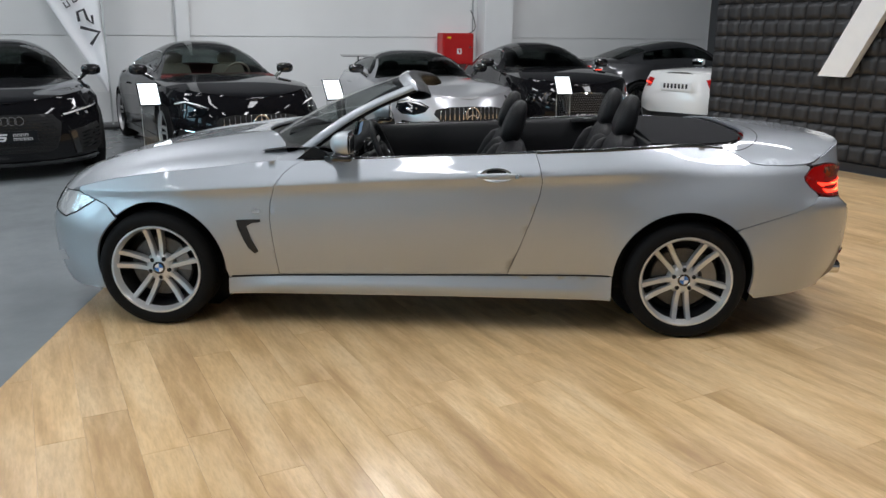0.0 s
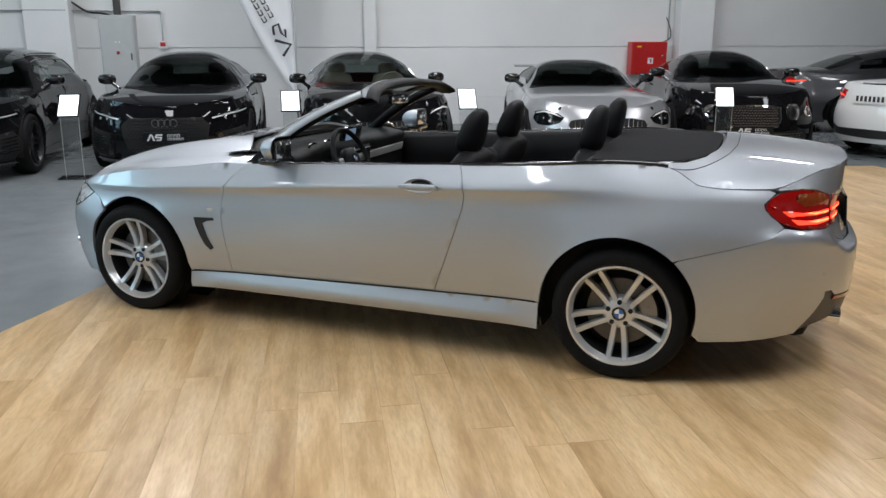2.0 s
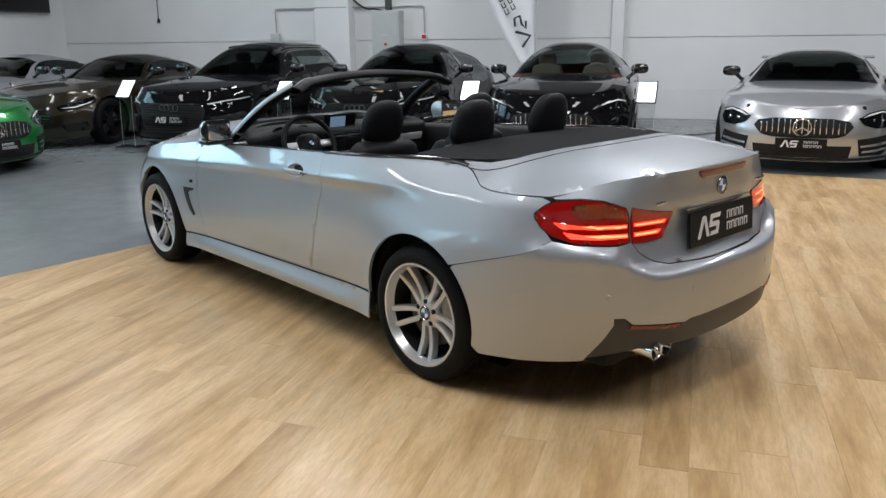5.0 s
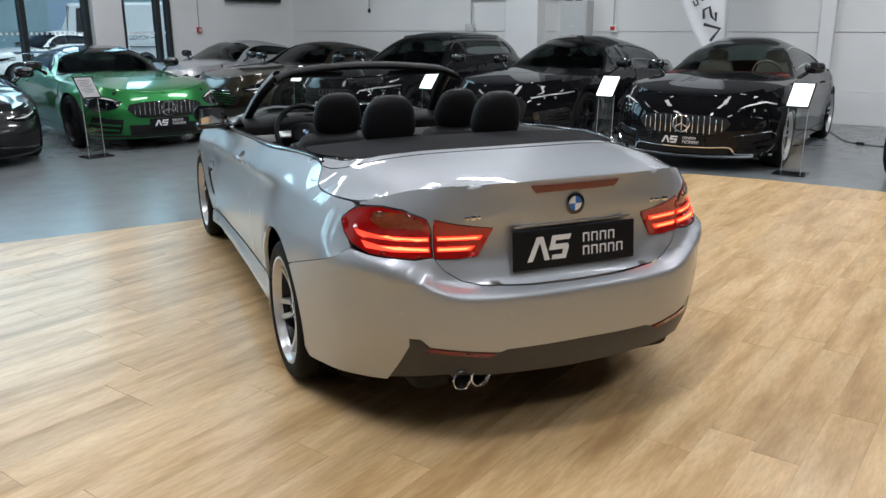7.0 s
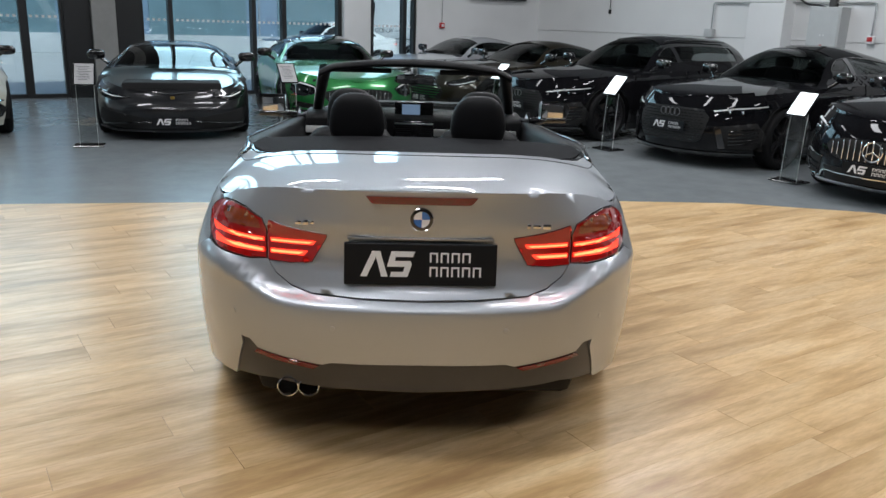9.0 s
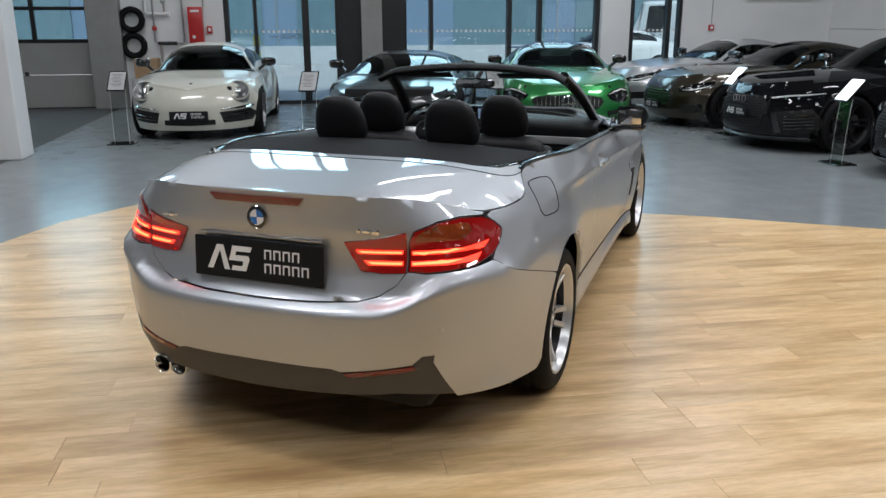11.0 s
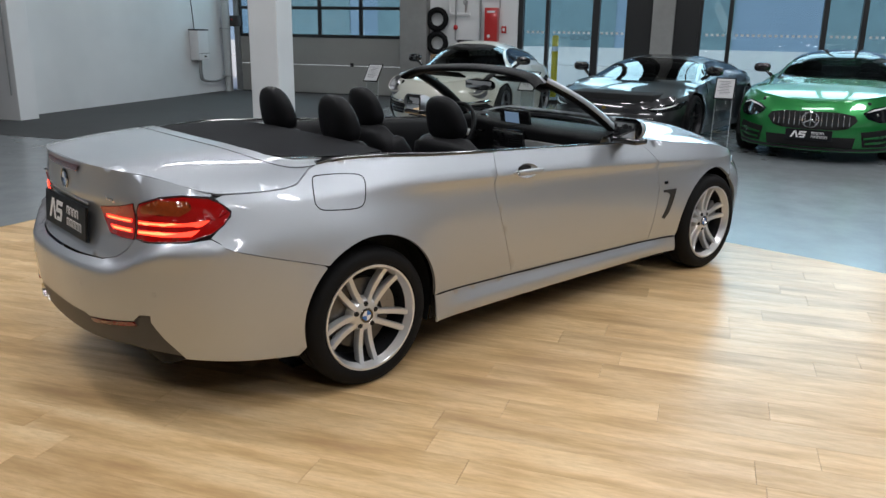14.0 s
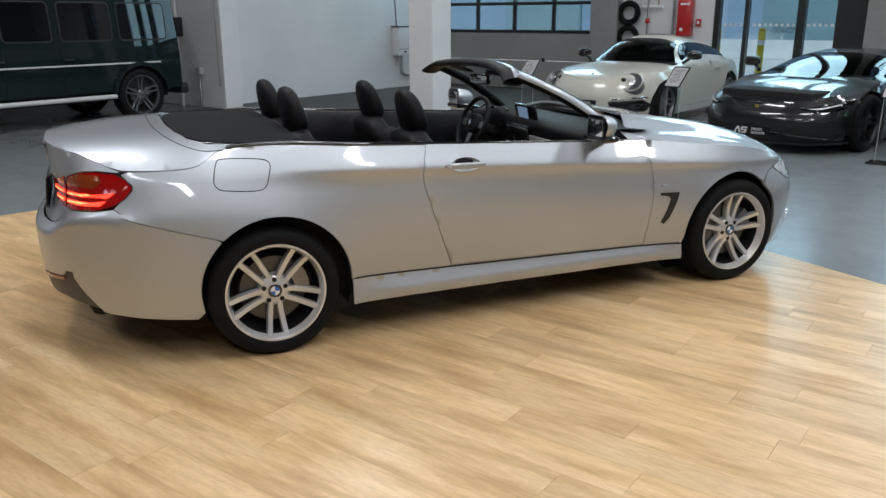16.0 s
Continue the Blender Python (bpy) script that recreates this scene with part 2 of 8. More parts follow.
# Out-of-view side wall, set pale to throw light on the car's left flank.
WALL_PALE = wall_paint("pale_unseen_wall", (0.5, 0.51, 0.52))
# End wall is out of view; set dark to deepen reflections in the cars.
WALL_DARK = wall_paint("dark_unseen_wall", (0.06, 0.062, 0.065))
DOOR_GREY = wall_paint("grey_door_panel", (0.33, 0.33, 0.31), 0.8, 0.08)


def concrete(name, lo, hi, rough_lo, rough_hi, relief):
    m, t, bs, ln = tree(name)
    v = coords(t)
    a, b, c = grain(t, v, 0.45, 5.0), grain(t, v, 3.2, 6.0, 0.7), grain(t, v, 70.0, 3.0)
    col = mixed(t, 0.5, ramp(t, a, [(0.32, lo), (0.68, hi)]), ramp(t, b, [(0.3, lo), (0.7, hi)]))
    ln(mixed(t, spread(t, c, 0.0, 0.12 if rough_hi < 0.3 else 0.3), col, tuple(k * 0.72 for k in lo)), bs.inputs["Base Color"])
    ln(spread(t, b, rough_lo, rough_hi), bs.inputs["Roughness"])
    bump(t, bs, c, relief, 0.002)
    return m


FLOOR = concrete("polished_concrete", (0.17, 0.188, 0.195), (0.245, 0.265, 0.272), 0.17, 0.29, 0.015)
RAW_CONCRETE = concrete("raw_concrete", (0.22, 0.22, 0.21), (0.36, 0.36, 0.35), 0.6, 0.85, 0.3)
FACADE_GLASS = plain("teal_glass_panel", (0.16, 0.25, 0.29), 0.15, vary=0.2, scale=3)
# Ground colours raised well above asphalt; outdoor glare is put into them.
ASPHALT = concrete("glare_pale_yard", (0.34, 0.35, 0.36), (0.44, 0.45, 0.46), 0.7, 0.9, 0.5)
PAVING = concrete("pale_paving", (0.46, 0.48, 0.5), (0.58, 0.6, 0.62), 0.7, 0.9, 0.4)
FACADE = concrete("blue_grey_cladding", (0.17, 0.25, 0.35), (0.21, 0.30, 0.41), 0.5, 0.7, 0.1)
MAT_GREY = concrete("dark_grey_floor_mat", (0.055, 0.056, 0.056), (0.085, 0.085, 0.084), 0.85, 0.95, 0.6)


def plank_wood():
    m, t, bs, ln = tree("oak_vinyl_plank")
    v = coords(t, (13.0, 1.9, 1.0))
    info = t.nodes.new("ShaderNodeObjectInfo")
    isl = t.nodes.new("ShaderNodeNewGeometry")
    add = t.nodes.new("ShaderNodeVectorMath")
    add.operation = "ADD"
    sc = t.nodes.new("ShaderNodeVectorMath")
    sc.operation = "SCALE"
    sm = t.nodes.new("ShaderNodeMath")
    sm.operation = "ADD"
    ln(info.outputs["Random"], sm.inputs[0]), ln(isl.outputs["Random Per Island"], sm.inputs[1])
    ln(sm.outputs[0], sc.inputs["Scale"])
    sc.inputs[0].default_value = (37.0, 91.0, 13.0)
    ln(v, add.inputs[0]), ln(sc.outputs[0], add.inputs[1])
    a = grain(t, add.outputs[0], 0.8, 5.0, 0.6)
    b = grain(t, add.outputs[0], 6.0, 4.0, 0.7)
    k = grain(t, add.outputs[0], 0.3, 2.0)
    base = ramp(t, a, [(0.28, (0.45, 0.275, 0.125)), (0.42, (0.60, 0.398, 0.19)), (0.52, (0.71, 0.497, 0.262)), (0.68, (0.79, 0.59, 0.345))])
    fine = ramp(t, b, [(0.42, (0.0, 0.0, 0.0)), (0.70, (0.42, 0.42, 0.42))])
    base = mixed(t, fine, base, (0.42, 0.262, 0.125))
    tone = ramp(t, k, [(0.35, (0.9, 0.885, 0.87)), (0.65, (1.05, 1.045, 1.04))])
    wrap = t.nodes.new("ShaderNodeMath")
    wrap.operation, wrap.inputs[1].default_value = "FRACT", 0.0
    ln(sm.outputs[0], wrap.inputs[0])
    per = ramp(t, wrap.outputs[0], [(0.0, (0.92, 0.905, 0.89)), (1.0, (1.05, 1.05, 1.05))])
    ln(mixed(t, 1.0, mixed(t, 1.0, base, tone, "MULTIPLY"), per, "MULTIPLY"), bs.inputs["Base Color"])
    ln(spread(t, b, 0.24, 0.36), bs.inputs["Roughness"])
    bump(t, bs, b, 0.05, 0.002)
    return m


OAK = plank_wood()

# ---- building tools ----
def part(name, bm, mat, parent=None, label="", smooth=True):
    """Links a bmesh as one mesh object, under a thing or a part."""
    me = bpy.data.meshes.new(name)
    bm.to_mesh(me)
    bm.free()
    if smooth:
        me.shade_smooth()
    me.materials.append(mat)
    ob = new(name, me)
    if parent is not None:
        ob.parent = parent
    if label:
        ob["label"] = label
    return ob


def thing(name, m, label, category, group="", kind=""):
    ob = new(name)
    ob.matrix_world = m
    ob.empty_display_size = 0.1
    return tagged(ob, label, category, group, kind)


def crisp(bm, angle=35):
    """Marks sharp edges, so that smooth shading keeps them."""
    lim = radians(angle)
    for e in bm.edges:
        if len(e.link_faces) != 2 or e.calc_face_angle(0) > lim:
            e.smooth = False
    return bm


def box(size, at=(0, 0, 0), bevel=0.0, m=None, seg=2, bm=None):
    b = bmesh.new()
    bmesh.ops.create_cube(b, size=1.0)
    bmesh.ops.scale(b, vec=size, verts=b.verts)
    if bevel:
        bmesh.ops.bevel(b, geom=list(b.edges), offset=bevel, segments=seg, affect="EDGES", profile=0.5)
    bmesh.ops.translate(b, vec=at, verts=b.verts)
    if m is not None:
        bmesh.ops.transform(b, matrix=m, verts=b.verts)
    crisp(b)
    return joined(bm, b)


def joined(bm, b):
    """Adds b to bm (if there is one) and gives back the whole."""
    if bm is None:
        return b
    me = bpy.data.meshes.new("tmp")
    b.to_mesh(me)
    b.free()
    bm.from_mesh(me)
    bpy.data.meshes.remove(me)
    return bm


def grid_mesh(rows, closed_u=False, closed_v=False, cap=False, bm=None):
    """A mesh over rows of points."""
    b = bmesh.new()
    vs = [[b.verts.new(p) for p in r] for r in rows]
    n, k = len(vs), len(vs[0])
    for i in range(n if closed_v else n - 1):
        for j in range(k if closed_u else k - 1):
            q = (vs[i][j], vs[i][(j + 1) % k], vs[(i + 1) % n][(j + 1) % k], vs[(i + 1) % n][j])
            if len(set(q)) == 4:
                b.faces.new(q)
    if cap:
        b.faces.new(vs[0][::-1])
        b.faces.new(vs[-1])
    bmesh.ops.remove_doubles(b, verts=b.verts, dist=1e-5)
    bmesh.ops.recalc_face_normals(b, faces=b.faces)
    return joined(bm, b)


def lathe(profile, seg=32, m=None, bm=None, close=False):
    """Turns (radius, height) pairs about the z axis."""
    rows = []
    for r, h in profile:
        rows.append([(r * math.cos(2 * math.pi * i / seg), r * math.sin(2 * math.pi * i / seg), h) for i in range(seg)])
    b = grid_mesh(rows, closed_u=True, closed_v=close)
    if m is not None:
        bmesh.ops.transform(b, matrix=m, verts=b.verts)
    crisp(b, 40)
    return joined(bm, b)


def tube(points, r, seg=10, bm=None, cap=True):
    """A round bar along points."""
    pts = [Vector(p) for p in points]
    rows = []
    side = None
    for i, p in enumerate(pts):
        d = (pts[min(i + 1, len(pts) - 1)] - pts[max(i - 1, 0)]).normalized()
        if side is None:
            side = d.orthogonal().normalized()
        side = (side - d * side.dot(d)).normalized()
        up = d.cross(side)
        rr = r[i] if isinstance(r, (list, tuple)) else r
        rows.append([p + (side * math.cos(2 * math.pi * k / seg) + up * math.sin(2 * math.pi * k / seg)) * rr for k in range(seg)])
    b = grid_mesh(rows, closed_u=True, cap=cap)
    crisp(b, 50)
    return joined(bm, b)


def smooth_path(points, n=8):
    """A Catmull-Rom line through points."""
    p = [Vector(q) for q in points]
    out = []
    for i in range(len(p) - 1):
        a, b, c, d = p[max(i - 1, 0)], p[i], p[i + 1], p[min(i + 2, len(p) - 1)]
        for k in range(n):
            t = k / n
            out.append(0.5 * (2 * b + (c - a) * t + (2 * a - 5 * b + 4 * c - d) * t * t + (3 * b - a - 3 * c + d) * t ** 3))
    return out + [p[-1]]


def curve(*knots):
    """A smooth function through (x, value) knots; takes and gives arrays."""
    k = np.array(sorted(knots), float)
    x, y = k[:, 0], k[:, 1]
    d = np.diff(y) / np.diff(x)
    s = np.zeros(len(x))
    s[0], s[-1] = d[0], d[-1]
    for i in range(1, len(x) - 1):
        h0, h1 = x[i] - x[i - 1], x[i + 1] - x[i]
        s[i] = 0 if d[i - 1] * d[i] <= 0 else (h0 + h1) * 3 / ((2 * h1 + h0) / d[i - 1] + (h1 + 2 * h0) / d[i])

    def f(q):
        q = np.clip(np.asarray(q, float), x[0], x[-1])
        i = np.clip(np.searchsorted(x, q) - 1, 0, len(x) - 2)
        h = x[i + 1] - x[i]
        t = (q - x[i]) / h
        return (y[i] * (1 + 2 * t) * (1 - t) ** 2 + s[i] * h * t * (1 - t) ** 2 + y[i + 1] * t * t * (3 - 2 * t) + s[i + 1] * h * t * t * (t - 1))
    return f


def step01(q):
    q = np.clip(q, 0, 1)
    return q * q * (3 - 2 * q)


def inside(px, py, poly):
    r = np.zeros(len(px), bool)
    n = len(poly)
    for i in range(n):
        (x0, y0), (x1, y1) = poly[i], poly[(i + 1) % n]
        if y0 == y1:
            continue
        hit = ((y0 > py) != (y1 > py)) & (px < (x1 - x0) * (py - y0) / (y1 - y0) + x0)
        r ^= hit
    return r


def dense(poly, step):
    out = []
    for i in range(len(poly)):
        a, b = np.array(poly[i], float), np.array(poly[(i + 1) % len(poly)], float)
        n = max(1, int(np.ceil(np.linalg.norm(b - a) / step)))
        out += [tuple(a + (b - a) * k / n) for k in range(n)]
    return out


def rounded(poly, n=6):
    """Rounds a closed outline by a spline through its points."""
    p = [Vector((*q, 0)) for q in poly]
    k = len(p)
    out = []
    for i in range(k):
        a, b, c, d = p[i - 1], p[i], p[(i + 1) % k], p[(i + 2) % k]
        for j in range(n):
            t = j / n
            v = 0.5 * (2 * b + (c - a) * t + (2 * a - 5 * b + 4 * c - d) * t * t + (3 * b - a - 3 * c + d) * t ** 3)
            out.append((v.x, v.y))
    return out


def arc(cx, cy, r, a0, a1, n=14):
    return [(cx + r * math.cos(radians(a0 + (a1 - a0) * i / n)), cy + r * math.sin(radians(a0 + (a1 - a0) * i / n))) for i in range(n + 1)]


def sheet(outline, fn, step=0.04, thick=0.012, mirror=False, away=(0, 0, 0.4), lift=0.0, rows=None):
    """A panel with that outline on the surface fn, with a turned-in rim. rows: heights to sample closely."""
    from mathutils.geometry import delaunay_2d_cdt
    edge = dense(outline, step)
    e = np.array(edge)
    lo, hi = e.min(0), e.max(0)
    gx = np.arange(lo[0] + step / 2, hi[0], step)
    gy = np.arange(lo[1] + step / 2, hi[1], step)
    px, py = np.meshgrid(gx, gy)
    px, py = px.ravel(), py.ravel()
    if rows is not None:
        rx, ry = rows(gx)
        px, py = np.concatenate([px, rx]), np.concatenate([py, ry])
    keep = inside(px, py, edge)
    px, py = px[keep], py[keep]
    if len(px):
        d2 = ((px[:, None] - e[None, :, 0]) ** 2 + (py[:, None] - e[None, :, 1]) ** 2).min(1)
        near = d2 > (0.35 * step) ** 2
        px, py = px[near], py[near]
    pts = [Vector(p) for p in edge] + [Vector((a, b)) for a, b in zip(px, py)]
    n = len(edge)
    vs, _, fs, *_ = delaunay_2d_cdt(pts, [(i, (i + 1) % n) for i in range(n)], [], 0, 1e-6)
    v2 = np.array([tuple(v) for v in vs])
    tri = np.array([f[:3] for f in fs if len(f) == 3])
    c = v2[tri].mean(1)
    tri = tri[inside(c[:, 0], c[:, 1], edge)]
    p3 = fn(v2[:, 0], v2[:, 1])
    if mirror:
        p3 = p3 * np.array([1, -1, 1])
    a, b_, c_ = p3[tri[:, 0]], p3[tri[:, 1]], p3[tri[:, 2]]
    nn = np.cross(b_ - a, c_ - a)
    ctr = (a + b_ + c_) / 3
    out = (nn * (ctr - np.array(away))).sum()
    if out < 0:
        tri = tri[:, ::-1]
    bm = bmesh.new()
    used = {}
    for i in np.unique(tri):
        used[i] = bm.verts.new(p3[i])
    for t3 in tri:
        try:
            bm.faces.new([used[i] for i in t3])
        except ValueError:
            pass
    bm.normal_update()
    if lift:
        for v in bm.verts:
            v.co += v.normal * lift
    if thick:
        rim = [ed for ed in bm.edges if len(ed.link_faces) == 1]
        nor = {v: v.normal.copy() for ed in rim for v in ed.verts}
        ret = bmesh.ops.extrude_edge_only(bm, edges=rim)
        for v in ret["geom"]:
            if isinstance(v, bmesh.types.BMVert):
                src = None
                for ed in v.link_edges:
                    o = ed.other_vert(v)
                    if o in nor and (o.co - v.co).length < 1e-6:
                        src = o
                        break
                if src is not None:
                    v.co -= nor[src] * thick
        for ed in rim:
            ed.smooth = False
    return bm


class Shell:
    """A car's outer skin: a ring round the car at every height, and a crowned top."""

    def __init__(s, width, inset, zb, zs, zc, tail, nose, at, an, pt=2.7, pn=2.5, lt=1.25, ln=1.25, taper_t=0.1, taper_n=0.06, crown=3.5, arches=()):
        s.width, s.inset, s.zb, s.zs, s.zc, s.tail, s.nose = width, inset, zb, zs, zc, tail, nose
        s.at, s.an, s.pt, s.pn, s.lt, s.ln, s.taper_t, s.taper_n, s.crown, s.arches = at, an, pt, pn, lt, ln, taper_t, taper_n, crown, arches

    def half(s, x, z):
        v = (z - s.zb) / (s.zs(x) - s.zb)
        y = s.width(x) - s.inset(v)
        y = y - s.taper_t * step01((z - 0.5) / 0.5) * step01((s.at + 0.35 - x) / 0.8)
        y = y - s.taper_n * step01((z - 0.45) / 0.4) * step01((x - s.an + 0.3) / 0.7)
        for cx, cz, r in s.arches:
            d = np.hypot(x - cx, z - cz)
            y = y + 0.014 * np.exp(-((d - r) / 0.045) ** 2) + 0.02 * np.exp(-((d - r) / 0.13) ** 2) * np.clip(1 - v * 1.4, 0, 1)
        return y

    def ring(s, a, z):
        a, z = np.asarray(a, float), np.asarray(z, float)
        x, y = a.copy(), s.half(np.clip(a, s.at, s.an), z)
        for end, lim, ln, p in ((-1, s.at, s.lt, s.pt), (1, s.an, s.ln, s.pn)):
            far = (a < lim) if end < 0 else (a > lim)
            psi = (1 - np.clip(np.abs(a - lim) / ln, 0, 1)) * np.pi / 2
            tip = s.tail(z) if end < 0 else s.nose(z)
            big = np.abs(lim - tip)
            cc, ss = np.cos(psi), np.sin(psi)
            n = (cc ** p + ss ** p) ** (1 / p)
            xx = lim + end * big * cc / n
            yy = s.half(xx, z) * ss / n
            x, y = np.where(far, xx, x), np.where(far, yy, y)
        return np.stack([x, y, z + 0 * a], -1)

    def chart(s, z, x=None, y=None, end=-1):
        """The way round the ring at which x (or y, towards the tail or nose) is met."""
        if x is not None and s.at <= x <= s.an:
            return x
        if x is not None:
            end = -1 if x < s.at else 1
        a0, a1 = (s.at - s.lt, s.at) if end < 0 else (s.an, s.an + s.ln)
        q = np.linspace(a0, a1, 400)
        r = s.ring(q, np.full(400, z))
        return float(q[np.argmin(np.abs(r[:, 0] - x if x is not None else r[:, 1] - y))])

    def both(s, end):
        """The ring about the tail or nose, with a signed way from the middle line."""
        mid = s.at - s.lt if end < 0 else s.an + s.ln

        def f(b, z):
            r = s.ring(mid - end * np.abs(b), z)
            return r * np.stack([np.ones_like(b), np.where(b < 0, -1.0, 1.0), np.ones_like(b)], -1)
        return f

    def top(s, x, y):
        x, y = np.asarray(x, float), np.asarray(y, float)
        zs, zc = s.zs(x), s.zc(x)
        e = np.maximum(s.edge(x), 0.05)
        r = np.clip(np.abs(y) / e, 0, 1)
        return np.stack([x, y, zs + (zc - zs) * (1 - r ** (np.where(x > 0, 3.4, s.crown) if s.crown > 4 else s.crown))], -1)

    def edge(s, x):
        """Half the width of the top at x."""
        x = np.asarray(x, float)
        z = s.zs(x)
        y = s.half(x, z)
        for end, lim, p in ((-1, s.at, s.pt), (1, s.an, s.pn)):
            tip = s.tail(z) if end < 0 else s.nose(z)
            q = np.clip((x - lim) / (tip - lim), 0, 1)
            y = y * (1 - q ** p) ** (1 / p)
        return y

    def top_outline(s, x0, x1, n=30, inset=0.0):
        q = np.linspace(x0, x1, n)
        e = np.maximum(s.edge(q) - inset, 0.0)
        return [(a, b) for a, b in zip(q, e)] + [(a, -b) for a, b in zip(q[::-1], e[::-1]) if b > 1e-6]


def lettering(parent, name, body, size, m, mat, depth=0.002):
    cu = bpy.data.curves.new(name, "FONT")
    cu.body, cu.size, cu.extrude, cu.align_x, cu.align_y = body, size, depth, "CENTER", "CENTER"
    ob = new(name, cu)
    dg = bpy.context.evaluated_depsgraph_get()
    me = bpy.data.meshes.new_from_object(ob.evaluated_get(dg))
    bpy.data.objects.remove(ob)
    me.materials.clear()
    me.materials.append(mat)
    o = new(name, me)
    o.parent = parent
    o.matrix_local = m
    return o


def flat(poly, depth, m=None, bm=None, bevel=0.0):
    """A flat plate with that outline in x and y, depth thick upwards."""
    b = bmesh.new()
    f = b.faces.new([b.verts.new((p[0], p[1], 0)) for p in poly])
    if f.normal.z < 0 or f.calc_area() and (f.normal_update() or f.normal.z < 0):
        f.normal_flip()
    r = bmesh.ops.extrude_face_region(b, geom=[f])
    bmesh.ops.translate(b, vec=(0, 0, depth), verts=[v for v in r["geom"] if isinstance(v, bmesh.types.BMVert)])
    bmesh.ops.recalc_face_normals(b, faces=b.faces)
    if m is not None:
        bmesh.ops.transform(b, matrix=m, verts=b.verts)
    crisp(b)
    return joined(bm, b)

# ---- the hall ----
def slab(name, u0, u1, v0, v1, z0, z1, mat, label="", kind="structure", parent=None, bevel=0.0, category=""):
    """A block in the hall's directions."""
    ob = part(name, box((u1 - u0, v1 - v0, z1 - z0), (0, 0, 0), bevel), mat, parent, "", smooth=False)
    ob.matrix_world = hall((u0 + u1) / 2, (v0 + v1) / 2, (z0 + z1) / 2)
    return tagged(ob, label, category, "", kind) if parent is None else ob


def child_slab(parent, name, u0, u1, v0, v1, z0, z1, mat, bevel=0.0, label=""):
    """A block in the hall's directions under a thing that stands at the hall's origin."""
    ob = part(name, box((u1 - u0, v1 - v0, z1 - z0), ((u0 + u1) / 2, (v0 + v1) / 2, (z0 + z1) / 2), bevel), mat, parent, label, smooth=False)
    return ob


HALL = hall(0, 0, 0)
UF, VB, VR, UE, TOP = 11.9, -10.6, 9.35, -13.0, 6.6

ground = part("ground", grid_mesh([[(x, y, -0.06) for x in np.linspace(-900, 900, 13)] for y in np.linspace(-900, 900, 13)]), ASPHALT)
tagged(ground, "yard outside the hall, paled for outdoor glare", "ground", "", "structure")
slab("floor", UE - 0.3, UF + 0.3, VB - 0.3, 12.5, -0.05, 0.0, FLOOR, "polished grey concrete floor with cloudy sheen")
slab("ceiling", UE - 0.3, UF + 0.3, VB - 0.3, 12.5, TOP, TOP + 0.3, CEIL, "plain hall ceiling out of view, dark to cut fill light")
slab("floor_mat", 3.9, UF, 4.55, VR, 0.0, 0.006, MAT_GREY, "dark grey textured floor covering before the roller door")

# back wall of long horizontal panels over a plinth
wall_back = thing("wall_back", HALL, "white back wall of long horizontal panels, unseen grey added above", "wall", kind="structure")
child_slab(wall_back, "core", UE, UF + 0.3, VB - 0.3, VB - 0.05, 0, TOP, WALL_WHITE)
child_slab(wall_back, "plinth", UE, UF, VB - 0.05, VB + 0.03, 0, 0.52, WALL_WHITE, 0.006)
# Panels above 2.45 m are out of view, grey so bonnets reflect dark.
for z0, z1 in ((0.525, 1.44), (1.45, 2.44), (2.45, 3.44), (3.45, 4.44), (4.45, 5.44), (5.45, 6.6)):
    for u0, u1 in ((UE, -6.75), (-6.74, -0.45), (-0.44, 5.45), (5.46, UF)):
        child_slab(wall_back, "panel", u0, u1, VB - 0.05, VB, z0, z1, PANEL_WHITE if z0 < 2 else UNSEEN_GREY, 0.005)
slab("column_slim", -0.55, -0.33, VB, VB + 0.12, 0, TOP, WALL_WHITE, "slim white wall post", bevel=0.01)
slab("column_wide", -7.1, -6.42, VB, VB + 0.32, 0, TOP, WALL_WHITE, "wide white painted column at the back wall", bevel=0.012)
slab("column_corner", 4.75, 5.5, VB, VB + 0.3, 0, TOP, WALL_WHITE, "white painted column at the back wall", bevel=0.012)
slab("column_free", 5.43, 5.88, 4.39, 4.84, 0, TOP, WALL_WHITE, "square white column standing free on the floor", bevel=0.015)

# wall of the roller door bay and the return beside it
slab("wall_side", 5.6, UF, VR, VR + 0.3, 0, TOP, WALL_WHITE, "white painted side wall by the roller door")
slab("wall_return", 5.22, 5.6, 8.9, 12.2, 0, TOP, WALL_WHITE, "white wall end with pipes", bevel=0.012)
slab("wall_far_side", UE, 5.22, 12.2, 12.5, 0, TOP, WALL_PALE, "unseen wall behind the off-roader, pale to brighten the car's flank")
slab("wall_end", UE - 0.3, UE, VB, 12.2, 0, TOP, WALL_DARK, "unseen end wall of the hall, dark to deepen reflections")

# glazed front
slab("wall_front_blind", UF, UF + 0.3, VB, -7.08, 0, TOP, WALL_WHITE, "white blind end of the glazed front")
slab("wall_utility", UF, UF + 0.3, 2.5, 4.4, 0, TOP, WALL_WHITE, "white wall strip with pipes and fire extinguisher")
slab("pilaster_concrete", UF - 0.25, UF + 0.3, 4.4, 5.0, 0, TOP, RAW_CONCRETE, "raw grey concrete pilaster beside the roller door", bevel=0.01)
slab("column_front", UF - 0.1, UF + 0.3, -0.6, -0.18, 0, TOP, RAW_CONCRETE, "grey concrete column between the glazed bays", bevel=0.01)
slab("column_front", UF - 0.1, UF + 0.3, -5.86, -5.22, 0, TOP, WALL_WHITE, "pale painted column between the glazed bays", bevel=0.01)
